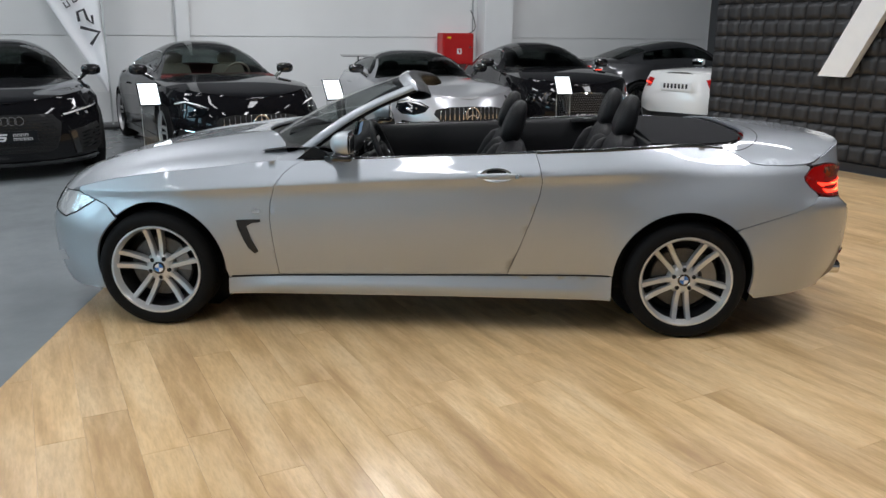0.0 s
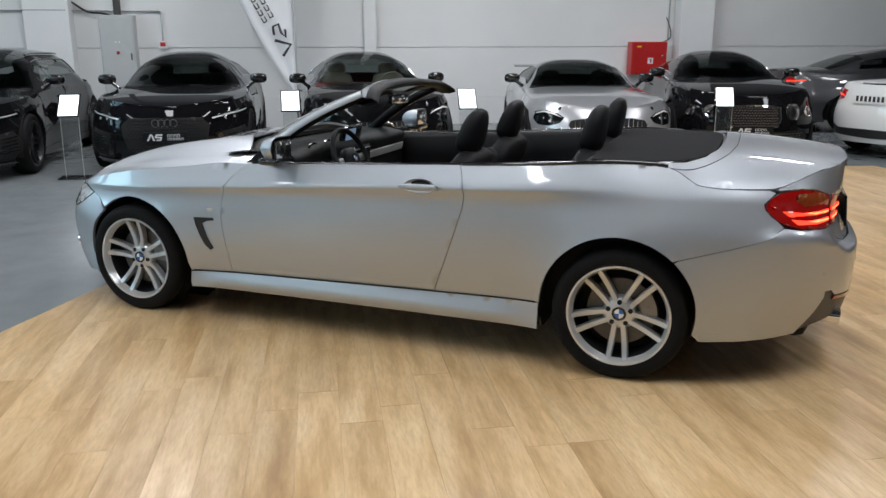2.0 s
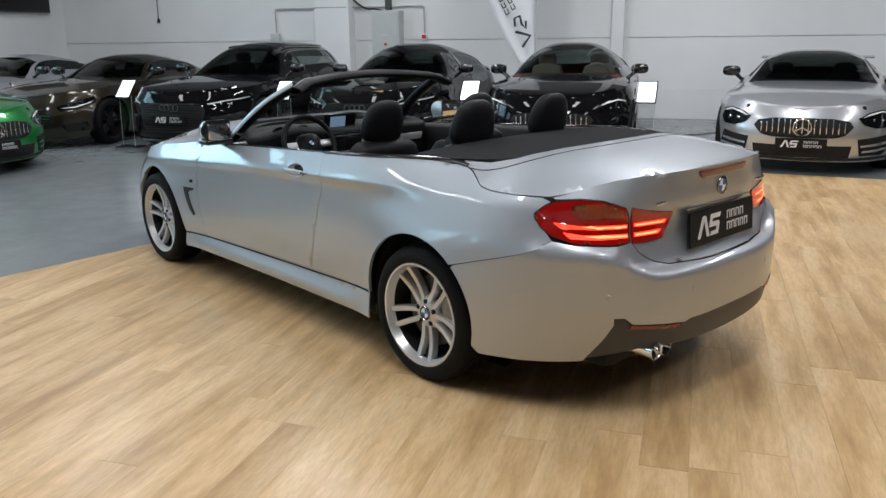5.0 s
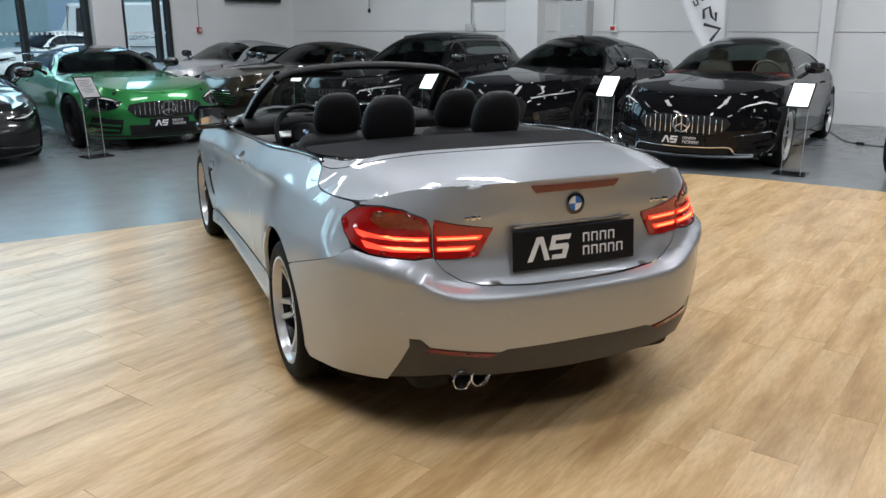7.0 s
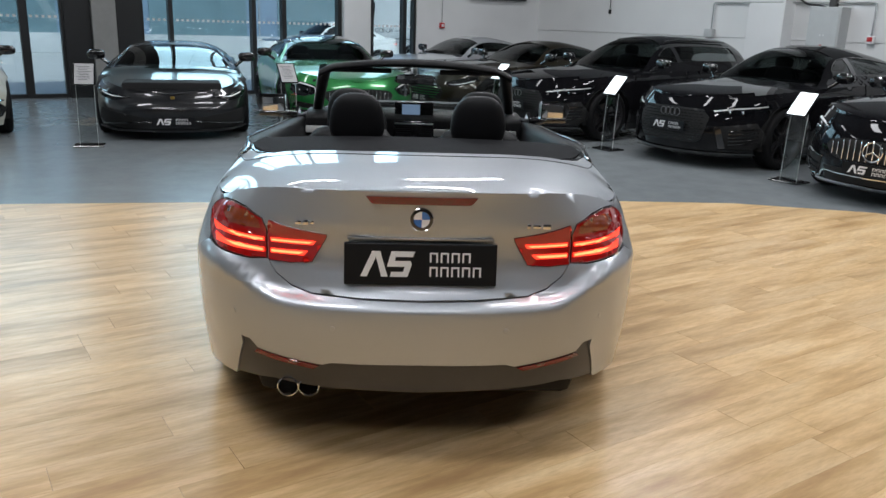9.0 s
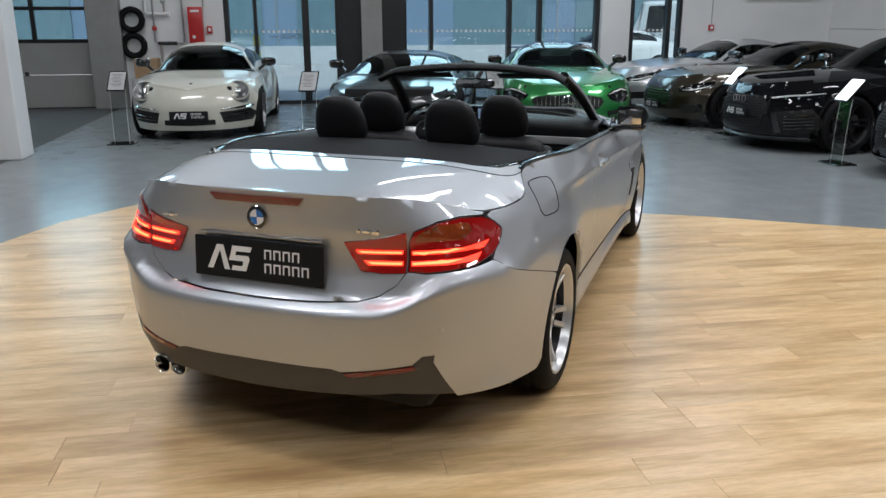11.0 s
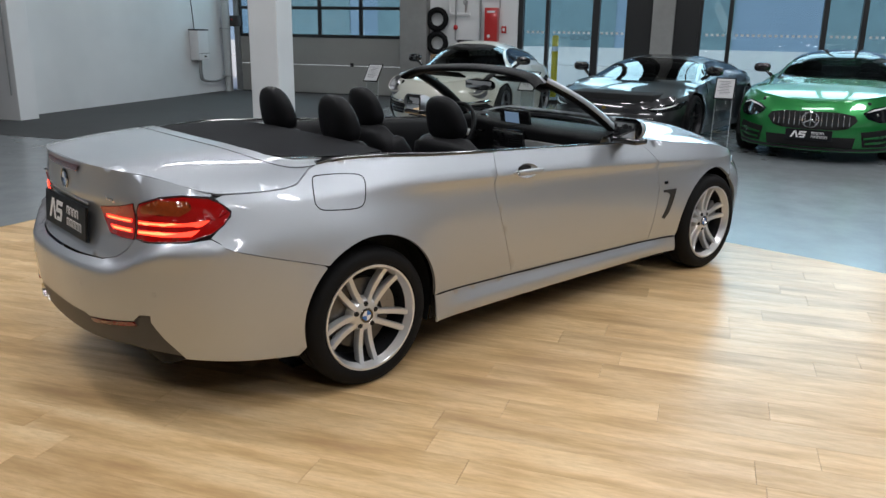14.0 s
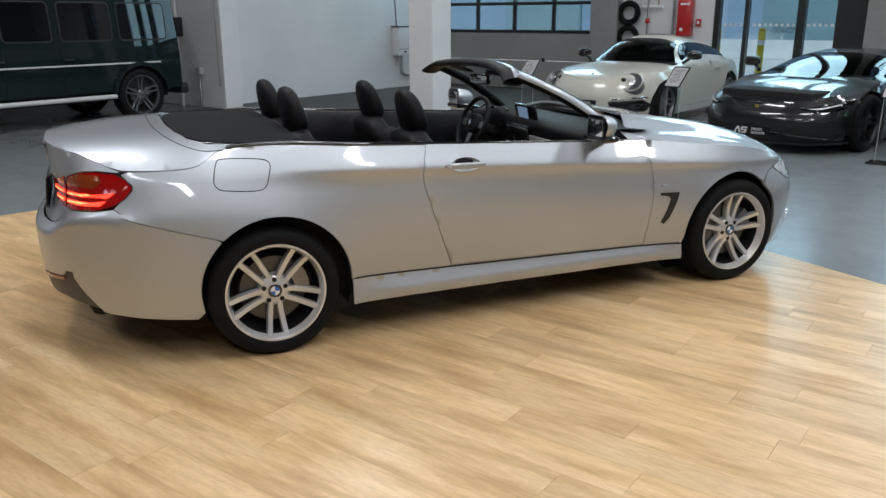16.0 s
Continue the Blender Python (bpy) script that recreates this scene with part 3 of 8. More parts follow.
slab("wall_lintel", UF, UF + 0.3, 5.0, VR, 4.4, TOP, WALL_WHITE, "white wall over the roller door")


def pane(parent, v0, v1, z0, z1):
    ob = child_slab(parent, "pane", UF + 0.12, UF + 0.128, v0, v1, z0, z1, FRONT_GLASS)
    ob.visible_shadow = False
    return ob


def glazing(name, edges, z_bars, label, thick=0.07, blind=()):
    """A glazed bay: posts at the edges, bars at the heights, a pane in each field and a row of square stickers."""
    w = thing(name, HALL, label, "window", kind="structure")
    for v, t in edges:
        child_slab(w, "post", UF + 0.03, UF + 0.2, v - t / 2, v + t / 2, 0, 5.77, FRAME_BLACK, 0.004)
    vs = sorted(edges)
    for (va, ta), (vb, tb) in zip(vs, vs[1:]):
        a, b = va + ta / 2, vb - tb / 2
        for z in z_bars:
            child_slab(w, "crossbar", UF + 0.05, UF + 0.19, a, b, z, z + thick, FRAME_BLACK, 0.003)
        for za, zb in zip(z_bars, z_bars[1:]):
            pane(w, a, b, za + thick, zb)
        bm, v = None, a + 0.04
        while v < b - 0.07:
            bm = box((0.002, 0.05, 0.045), (UF + 0.117, v + 0.025, 1.43), bm=bm)
            v += 0.1
        if bm:
            part("square_stickers", bm, PLATE_WHITE, w, "row of small white square stickers", smooth=False)["kind"] = "stuff"
    return w


Z_BARS = (0.0, 3.0, 5.7)
# Unseen wall added to limit how high the bright panes reach.
slab("wall_front_upper", UF, UF + 0.3, -7.08, 2.5, 5.77, TOP, UNSEEN_GREY, "unseen grey wall added above the glazed front")
glazing("window_1", [(2.45, 0.1), (1.9, 0.07), (0.92, 0.14), (0.3, 0.06)], Z_BARS, "glazed entrance bay with black frames")
slab("window_cladding", UF, UF + 0.25, -0.18, 0.27, 0, 5.77, FRAME_BLACK, "black cladding beside the entrance")
slab("window_cladding", UF, UF + 0.25, -1.05, -0.6, 0, 5.77, FRAME_BLACK, "black cladding beside the glazed bay")
glazing("window_2", [(-1.08, 0.06), (-1.62, 0.08), (-3.27, 0.09), (-3.92, 0.09), (-5.18, 0.09)], Z_BARS, "tall glazed bay with black frames")
glazing("window_3", [(-5.93, 0.14), (-6.79, 0.09), (-7.05, 0.06)], Z_BARS, "narrow glazed bay with black frames")
vchod = thing("door_sign", HALL, "black lettering on the entrance glass, read from outside", "sign")
for v in (1.2, -6.32):
    lettering(vchod, "lettering", "VCHOD", 0.13, Matrix.Translation((UF + 0.135, v, 1.33)) @ pose(0, 0, 0, 90, 0, 90), INK, 0.001)
    part("dash", box((0.002, 0.16, 0.012), (UF + 0.135, v - 0.36 if v < 0 else v + 0.36, 1.33)), INK, vchod, smooth=False)

# sectional roller door
roller = thing("door_roller", HALL, "sectional roller door, grey panels below rows of windows", "door", kind="structure")
for z0 in (0.02, 0.645):
    child_slab(roller, "door_panel", UF + 0.02, UF + 0.07, 5.03, 9.05, z0, z0 + 0.615, DOOR_GREY, 0.008)
for r in range(5):
    z0 = 1.27 + 0.6 * r
    for v in (5.03, 6.02, 7.02, 8.02, 9.05):
        child_slab(roller, "bar", UF + 0.015, UF + 0.075, v - 0.04, v + 0.04, z0, z0 + 0.6, FRAME_BLACK, 0.004)
    child_slab(roller, "rail", UF + 0.01, UF + 0.08, 5.03, 9.05, z0 - 0.035, z0 + 0.035, FRAME_BLACK, 0.004)
    for va, vb in ((5.07, 5.98), (6.06, 6.98), (7.06, 7.98), (8.06, 9.01)):
        o = child_slab(roller, "pane", UF + 0.04, UF + 0.046, va, vb, z0 + 0.035, z0 + 0.565, FRONT_GLASS)
        o.visible_shadow = False
child_slab(roller, "seal", UF + 0.0, UF + 0.08, 5.03, 9.05, 0.0, 0.02, BLACK_PLASTIC)
child_slab(roller, "guide_rail", UF - 0.06, UF + 0.06, 9.06, 9.16, 0, 4.4, GALV, 0.004)
child_slab(roller, "lock", UF + 0.005, UF + 0.02, 6.2, 6.28, 0.62, 0.7, BLACK_PLASTIC, 0.004)

# padded dark partition
padded = thing("wall_padded", HALL, "charcoal partition wall padded in square cushions", "wall", kind="structure")
child_slab(padded, "core", -6.75, -6.5, -4.05, 4.2, 0, 3.1, QUILT)


def cushion(s, d):
    n = 6
    rows = []
    for i in range(n + 1):
        a = -1 + 2 * i / n
        rows.append([(d * ((1 - a ** 8) * (1 - (-1 + 2 * j / n) ** 8)) ** 0.35, a * s / 2, (-1 + 2 * j / n) * s / 2) for j in range(n + 1)])
    return grid_mesh(rows)


PAD = 0.207
first = None
for i in range(20):
    for k in range(14):
        if first is None:
            first = part("cushion", cushion(PAD - 0.003, 0.045), QUILT, padded)
            o = first
        else:
            o = new("cushion", first.data)
            o.parent = padded
        o.location = (-6.5, -4.05 + PAD * (i + 0.5), 0.1 + PAD * (k + 0.5))
child_slab(padded, "footing", -6.52, -6.47, -4.05, 4.2, 0, 0.1, QUILT)
bm = None
for i in range(20, 39):
    for k in range(14):
        b = cushion(PAD - 0.003, 0.045)
        bmesh.ops.translate(b, vec=(-6.5, -4.05 + PAD * (i + 0.5), 0.1 + PAD * (k + 0.5)), verts=b.verts)
        bm = joined(bm, b)
part("cushions", bm, QUILT, padded)["kind"] = "stuff"
emblem = thing("wall_emblem", HALL, "white raised emblem stroke on the padded wall", "sign")
lam = [(-2.19, 1.1), (-1.82, 1.1), (-1.17, 2.35), (-1.35, 2.7)]
bm = flat([(-v, z) for v, z in lam][::-1], 0.1, Matrix.Translation((-6.42, 0, 0)) @ Matrix(((0, 0, 1, 0), (-1, 0, 0, 0), (0, 1, 0, 0), (0, 0, 0, 1))))
part("stroke", bm, LETTER_WHITE, emblem, smooth=False)

# outside, seen through the glass
slab("pavement", UF + 0.3, 15.5, -30, 30, -0.055, 0.02, PAVING, "paved strip outside the glass, paled for outdoor glare", bevel=0.01)
slab("road", 15.7, 24.0, -80, 80, -0.058, -0.03, ASPHALT, "grey road outside, paled for outdoor glare")
facade = thing("factory_building", HALL, "blue-grey clad industrial building across the road", "building")
child_slab(facade, "wall", 30, 42, -60, 45, -0.05, 5.2, FACADE)
child_slab(facade, "roof_edge", 29.9, 42.1, -60.1, 45.1, 5.2, 5.4, GALV)
child_slab(facade, "plinth", 29.9, 30, -60, 45, -0.05, 0.7, PAVING)
for k in range(26):
    child_slab(facade, "cladding_joint", 29.97, 30.0, -58 + 4 * k, -57.95 + 4 * k, 0.7, 5.2, GALV)
for z in (3.4,):
    child_slab(facade, "cladding_joint", 29.97, 30.0, -60, 45, z, z + 0.05, GALV)
for v in (-26, -14, -2, 10, 22):
    d = child_slab(facade, "gate", 29.92, 30.0, v, v + 3.2, 0, 3.3, FACADE_GLASS)
    child_slab(facade, "window", 29.93, 30.0, v + 4.6, v + 8.6, 0.7, 4.6, FACADE_GLASS)

# ---- wheels ----
def puff(size, p=4.0, n=10, at=(0, 0, 0), m=None, bm=None):
    """A soft rounded block."""
    rows = []
    for i in range(n + 1):
        th = -math.pi / 2 + math.pi * i / n
        row = []
        for j in range(2 * n):
            ph = math.pi * j / n
            d = Vector((math.cos(th) * math.cos(ph), math.cos(th) * math.sin(ph), math.sin(th)))
            k = (abs(d.x) ** p + abs(d.y) ** p + abs(d.z) ** p) ** (-1 / p)
            row.append((d.x * k * size[0] / 2 + at[0], d.y * k * size[1] / 2 + at[1], d.z * k * size[2] / 2 + at[2]))
        rows.append(row)
    b = grid_mesh(rows, closed_u=True)
    if m is not None:
        bmesh.ops.transform(b, matrix=m, verts=b.verts)
    return joined(bm, b)


OUT = Matrix(((1, 0, 0, 0), (0, 0, 1, 0), (0, -1, 0, 0), (0, 0, 0, 1)))     # z of the lathe to +y, outwards


def spoke(r0, r1, w0, w1, off0, off1, ang, y0, y1, depth):
    rows = []
    for i in range(8):
        t = i / 7
        r, w, o = r0 + (r1 - r0) * t, w0 + (w1 - w0) * t, off0 + (off1 - off0) * t
        y = y0 + (y1 - y0) * t - 0.014 * math.sin(math.pi * t)
        sec = [(-0.5, -1), (-0.5, -0.25), (-0.36, 0), (0.36, 0), (0.5, -0.25), (0.5, -1)]
        row = []
        for a, d in sec:
            q = o + a * w
            c, s = math.cos(ang), math.sin(ang)
            row.append((c * r - s * q, y + d * depth, s * r + c * q))
        rows.append(row)
    b = grid_mesh(rows, closed_u=True, cap=True)
    crisp(b, 30)
    return b


def wheel(parent, m, radius, width, rim, alloy, arms=5, double=True, turn=90, detail=True):
    """A road wheel under a car; its outer side faces +y."""
    h = width / 2
    w = new("wheel")
    w.parent, w.matrix_local = parent, m
    tyre = [(rim + 0.004, h - 0.014), (rim + 0.012, h - 0.004), (rim + 0.02, h - 0.003), (rim + (radius - rim) * 0.45, h + 0.001), (radius - 0.022, h - 0.008),
            (radius - 0.008, h - 0.022), (radius, h - 0.045)]
    for g in (0.45, 0.0, -0.45):
        c = g * (h - 0.045)
        tyre += [(radius, c + 0.012), (radius - 0.006, c + 0.01), (radius - 0.006, c - 0.002), (radius, c - 0.004)]
    tyre += [(radius, -h + 0.045), (radius - 0.02, -h + 0.01), (rim + 0.01, -h)]
    part("tyre", lathe(tyre, 64, OUT), RUBBER, w)
    prof = [(rim + 0.007, h - 0.012), (rim + 0.005, h - 0.006), (rim - 0.004, h - 0.006), (rim - 0.01, h - 0.016), (rim - 0.014, h - 0.034), (rim - 0.02, h - 0.045)]
    part("rim", lathe(prof, 64, OUT), alloy, w)
    # Barrel in dark metal, with the shade behind the spokes put into its colour.
    part("barrel", lathe([(rim - 0.0205, h - 0.045), (rim - 0.03, h - 0.12), (rim - 0.036, -h + 0.02)], 48, OUT), DARK_ALLOY, w)
    bm = None
    for k in range(arms):
        ang = radians(turn + 360 / arms * k)
        offs = ((0.0185, 0.04), (-0.0185, -0.04)) if double else ((0, 0),)
        for o0, o1 in offs:
            bm = joined(bm, spoke(0.045, rim - 0.012, 0.028 if double else 0.05, 0.03 if double else 0.03, o0, o1, ang, h - 0.055, h - 0.03, 0.034))
    part("spokes", bm, alloy, w)
    part("hub", lathe([(0.0, h - 0.052), (0.05, h - 0.052), (0.07, h - 0.06), (0.082, h - 0.08), (0.082, h - 0.12)], 32, OUT), alloy, w)
    if detail:
        # Black discs on the hub stand for the shade in the bolt holes.
        for k in range(5):
            a = radians(turn + 36 + 72 * k)
            part("bolt_recess", lathe([(0.0, h - 0.0505), (0.0115, h - 0.0505), (0.0115, h - 0.06)], 12, Matrix.Translation((0.054 * math.cos(a), 0, 0.054 * math.sin(a))) @ OUT), VOID, w)
        roundel(w, Matrix.Translation((0, h - 0.05, 0)) @ pose(0, 0, 0, -90, 0, 0), 0.034)
    part("brake_disc", lathe([(0.06, h - 0.1), (0.16, h - 0.1), (0.165, h - 0.105), (0.165, h - 0.125), (0.06, h - 0.125)], 48, OUT), DISC, w)
    # Black disc across the barrel, painting in the shade inside the wheel.
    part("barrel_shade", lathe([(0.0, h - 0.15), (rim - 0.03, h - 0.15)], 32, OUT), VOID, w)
    a0 = 160
    rows = [[(r * math.cos(radians(a)), y, r * math.sin(radians(a))) for r, y in ((0.1, h - 0.07), (0.172, h - 0.07), (0.172, h - 0.13), (0.1, h - 0.13))] for a in range(a0 - 25, a0 + 26, 5)]
    part("brake_caliper", crisp(grid_mesh(rows, closed_u=True, cap=True)), GREY_ALLOY, w)
    return w


def roundel(parent, m, r):
    """A round emblem in quarters of blue and white within a dark ring; z faces out."""
    e = new("emblem")
    e.parent, e.matrix_local = parent, m
    part("ring", lathe([(r * 0.66, 0.002), (r * 0.7, 0.004), (r * 0.93, 0.004), (r, 0.003), (r, 0.0)], 40), GLOSS_BLACK, e)
    part("rim", lathe([(r * 0.94, 0.004), (r * 0.97, 0.0052), (r, 0.004)], 40), CHROME, e)
    for k, mt in enumerate((BLUE, PLATE_WHITE, BLUE, PLATE_WHITE)):
        pts = [(0, 0)] + arc(0, 0, r * 0.67, 90 * k, 90 * k + 90, 10)
        part("quarter", flat(pts, 0.0032), mt, e, smooth=False)
    return e


def show_plate(parent, m, w=0.52, h=0.145):
    """A black advertising plate with a white mark and bars of lettering; z faces out."""
    p = new("number_plate")
    p.parent, p.matrix_local = parent, m
    part("backing", box((w, h, 0.012), (0, 0, 0.006), 0.004), PLATE_BLACK, p, smooth=False)
    s = h / 0.145
    z = Matrix.Translation((0, 0, 0.012))
    lam = [(-0.205, -0.043), (-0.183, -0.043), (-0.152, 0.025), (-0.134, -0.043), (-0.112, -0.043), (-0.138, 0.045), (-0.165, 0.045)]
    five = [(-0.1, 0.045), (-0.02, 0.045), (-0.027, 0.026), (-0.085, 0.026), (-0.089, 0.012), (-0.035, 0.012), (-0.03, 0.0), (-0.045, -0.043), (-0.105, -0.043), (-0.1, -0.026), (-0.06, -0.026), (-0.055, -0.008), (-0.115, -0.008)]
    k = w / 0.52
    part("mark", flat([(a * k, b * s) for a, b in lam], 0.0012, z, flat([(a * k, b * s) for a, b in five], 0.0012, z)), PLATE_WHITE, p, smooth=False)
    bm = None
    for y, n in ((0.025, 4), (-0.024, 5)):
        for i in range(n):
            x = 0.03 + i * (0.185 if n == 5 else 0.148) / n
            for dx, dy, sx, sy in ((-0.011, 0, 0.006, 0.034), (0.011, 0, 0.006, 0.034), (0, 0.0145, 0.018, 0.006)):
                bm = box((sx * k, sy * s, 0.0012), ((x + 0.014 + dx) * k, (y + dy) * s, 0.0126), bm=bm)
    part("lettering", bm, PLATE_WHITE, p, smooth=False)["kind"] = "stuff"
    return p


# ---- the silver convertible ----
ARCH_F, ARCH_R = (1.385, 0.33, 0.362), (-1.392, 0.33, 0.366)
ZN = curve((-2.5, 1.06), (-1.9, 1.05), (-1.4, 1.022), (-0.957, 0.998), (-0.6, 0.978), (0.0, 0.945), (0.64, 0.9), (1.0, 0.873), (1.4, 0.845), (2.2, 0.8))


TUMBLE = curve((0.2, 0.0), (0.6, 0.0), (0.7, 0.005), (0.79, 0.026), (0.86, 0.056), (0.92, 0.093), (0.97, 0.134), (1.02, 0.182), (1.1, 0.27))


class HeroShell(Shell):
    def half(s, x, z):
        v = (z - s.zb) / (ZN(x) - s.zb)
        w = step01((-0.85 - x) / 0.75)
        up = step01((z - 0.8) / 0.1)
        ins = s.inset(v) * (0.55 + 0.45 * step01((1.5 - np.abs(x - 0.0)) / 0.6))
        y = s.width(x) - ins * (1 - w * up) - w * TUMBLE(z)
        y = y - s.taper_n * step01((z - 0.5) / 0.3) * step01((x - 1.2) / 0.6)
        for cx, cz, r in s.arches:
            d = np.hypot(x - cx, z - cz)
            y = y + 0.006 * np.exp(-((d - r) / 0.022) ** 2) + 0.012 * np.exp(-((d - r) / 0.11) ** 2)
        return y


INSET = curve((-0.3, 0.075), (0, 0.055), (0.12, 0.037), (0.28, 0.016), (0.45, 0.004), (0.6, 0.002), (0.70, 0.008), (0.78, 0.0135), (0.832, 0.0025), (0.845, 0.0), (0.875, 0.009), (0.93, 0.034), (1.0, 0.066), (1.1, 0.115))
hs = HeroShell(
    curve((-2.4, 0.86), (-1.8, 0.898), (-1.4, 0.908), (-1.0, 0.894), (-0.5, 0.885), (0, 0.882), (0.6, 0.884), (1.0, 0.89), (1.4, 0.893), (1.75, 0.88), (2.2, 0.86)),
    INSET, 0.2,
    curve((-2.5, 1.012), (-2.345, 1.011), (-2.33, 1.0095), (-2.3, 1.006), (-2.25, 0.998), (-2.19, 0.984), (-2.14, 0.965), (-2.09, 0.944), (-2.05, 0.93), (-2.0, 0.9225), (-1.85, 0.9215), (-1.76, 0.925), (-1.7, 0.935), (-1.645, 0.968), (-1.6, 0.99), (-1.55, 1.001), (-1.45, 1.007), (-1.35, 1.008), (-1.0, 0.99), (-0.6, 0.969), (0, 0.939), (0.6, 0.91), (0.8, 0.904),
          (1.02, 0.876), (1.25, 0.852), (1.45, 0.826), (1.75, 0.765), (1.95, 0.7), (2.2, 0.62)),
    curve((-2.5, 1.014), (-2.345, 1.0145), (-2.2, 1.03), (-2.0, 1.047), (-1.7, 1.058), (-1.4, 1.06), (0.7, 1.02), (0.95, 1.0), (1.2, 0.966), (1.5, 0.916), (1.8, 0.85), (2.0, 0.782), (2.12, 0.715), (2.2, 0.64)),
    curve((0.15, -2.34), (0.3, -2.412), (0.42, -2.435), (0.56, -2.44), (0.605, -2.438), (0.622, -2.431), (0.634, -2.41), (0.645, -2.382), (0.7, -2.352), (0.76, -2.333), (0.83, -2.333), (0.88, -2.345), (0.95, -2.345), (1.02, -2.352)),
    curve((0.15, 2.1), (0.3, 2.17), (0.5, 2.185), (0.62, 2.15), (0.72, 2.08), (0.85, 2.0)),
    -1.62, 1.45, 2.75, 3.0, 1.3, 1.2, 0.0, 0.07, 5.0, (ARCH_F, ARCH_R))
hs_ring = hs.ring


def tail_ring(a, z):
    """The ring with the bumper's ledge rising under the tail lamps."""
    a, z = np.asarray(a, float), np.asarray(z, float)
    lift = 0.105 * step01((a - (hs.at - hs.lt) - 0.42) / 0.3) * (a < hs.at) * (1 - step01((z - 0.72) / 0.14))
    r = hs_ring(a, z - lift)
    b = a - (hs.at - hs.lt)
    r[..., 0] -= 0.02 * step01((b - 0.35) / 0.3) * (1 - step01((b - 0.75) / 0.5)) * step01((z - 0.64) / 0.1) * (a < hs.at)
    return np.stack([r[..., 0], hs_ring(a, z)[..., 1], z + 0 * a], -1)


hs.ring = tail_ring
car = thing("convertible_car", Matrix.Identity(4), "silver metallic convertible car, roof folded down, tail lamps lit", "car")


def px(x, z):
    return (hs.chart(z, x=x), z)


def py(y, z, end=-1):
    return (hs.chart(z, y=y, end=end), z)


def crease_rows(gx):
    vs = (0.80, 0.815, 0.828, 0.838, 0.845, 0.853, 0.865, 0.885, 0.92, 0.96)
    x = np.repeat(gx, len(vs))
    return x, 0.2 + np.tile(vs, len(gx)) * (ZN(x) - 0.2)


def pair(name, outline, mat, step=0.04, thick=0.014, lift=0.0, parent=None, label="", rows=crease_rows, fn=None):
    """A panel on the left flank and its twin on the right."""
    return [part(name, sheet(outline, fn or hs.ring, step, thick, k, (0, 0, 0.3), lift, rows), mat, parent or car, label) for k in (False, True)]


G = 0.0017
door_front = [(0.745, 0.297), (0.768, 0.5), (0.778, 0.62), (0.772, 0.7), (0.745, 0.79), (0.70, 0.85), (0.65, 0.889), (0.60, 0.909)]
door_rear = [(-0.474, 0.325), (-0.53, 0.47), (-0.585, 0.62), (-0.63, 0.76), (-0.64, 0.83), (-0.628, 0.9), (-0.605, 0.968)]
belt = [(q, float(hs.zs(q))) for q in np.linspace(-0.56, 0.55, 12)]
CUP = [(-0.405 + 0.082 * math.sin(a), 0.86 + 0.036 * math.cos(a)) for a in np.linspace(0, 2 * math.pi, 37)]
slit = [(-0.405, float(hs.zs(-0.405)))]
belt = [q for q in belt if q[0] < -0.41] + slit + CUP + slit + [q for q in belt if q[0] > -0.4]
door = [(x + G, z) for x, z in door_rear] + belt + [(x - G, z) for x, z in door_front[::-1]]
doors = pair("door", door, SILVER)
seam = [(-1.66, 0.612), (-1.856, 0.67), (-1.98, 0.707), (-2.04, 0.732), (-2.075, 0.765)]
arch_r = arc(*ARCH_R, 131, 1, 26)
quarter = ([(x - G, z) for x, z in door_rear[::-1]] + [px(x, z + G) for x, z in [(-1.03, 0.336)]][:0] + [(-1.02, 0.337)] + arch_r[::-1]
           + [px(x, z + G) for x, z in seam] + [px(-2.05, 0.79), px(-1.992, 0.84), px(-1.985, 0.865), px(-2.01, 0.892), px(-2.03, 0.91)]
           + [px(q, float(hs.zs(q)) - G) for q in (-2.0, -1.9, -1.8, -1.755, -1.7, -1.66, -1.62, -1.58, -1.55, -1.5)] + [(q, float(hs.zs(q))) for q in (-1.35, -1.2, -1.05, -0.9, -0.75, -0.65)])
quarters = pair("rear_wing", quarter, SILVER)
arch_f = arc(*ARCH_F, 180, 52, 24)
fender = ([(x + G, z) for x, z in door_front] + [(q, float(hs.zs(q))) for q in (0.66, 0.74, 0.8, 0.9, 1.0, 1.1, 1.2, 1.3, 1.4)] + [px(q, float(hs.zs(q)) - 0.001) for q in (1.5, 1.6, 1.7, 1.78, 1.85)]
          + [px(1.84, 0.716), px(1.725, 0.682), px(1.66, 0.662)] + arch_f[::-1] + [(1.012, 0.283), (0.9, 0.288)])
fenders = pair("front_wing", fender, SILVER)
back = [(0.98, 0.2)] + arc(*ARCH_F, 182, 30, 20)[0:] + [px(1.75, 0.60), px(1.85, 0.66), px(1.8, 0.73)] + [(q, float(hs.zs(q)) - 0.012) for q in np.linspace(1.4, -1.5, 24)] + [px(q, float(hs.zs(q)) - 0.012) for q in (-1.6, -1.7, -1.9, -2.1)] + [px(-2.15, 0.72), px(-1.8, 0.6)] + arc(*ARCH_R, 140, -2, 20) + [(-1.02, 0.2)]
pair("inner_body", back, VOID, 0.08, 0, -0.017, rows=None)


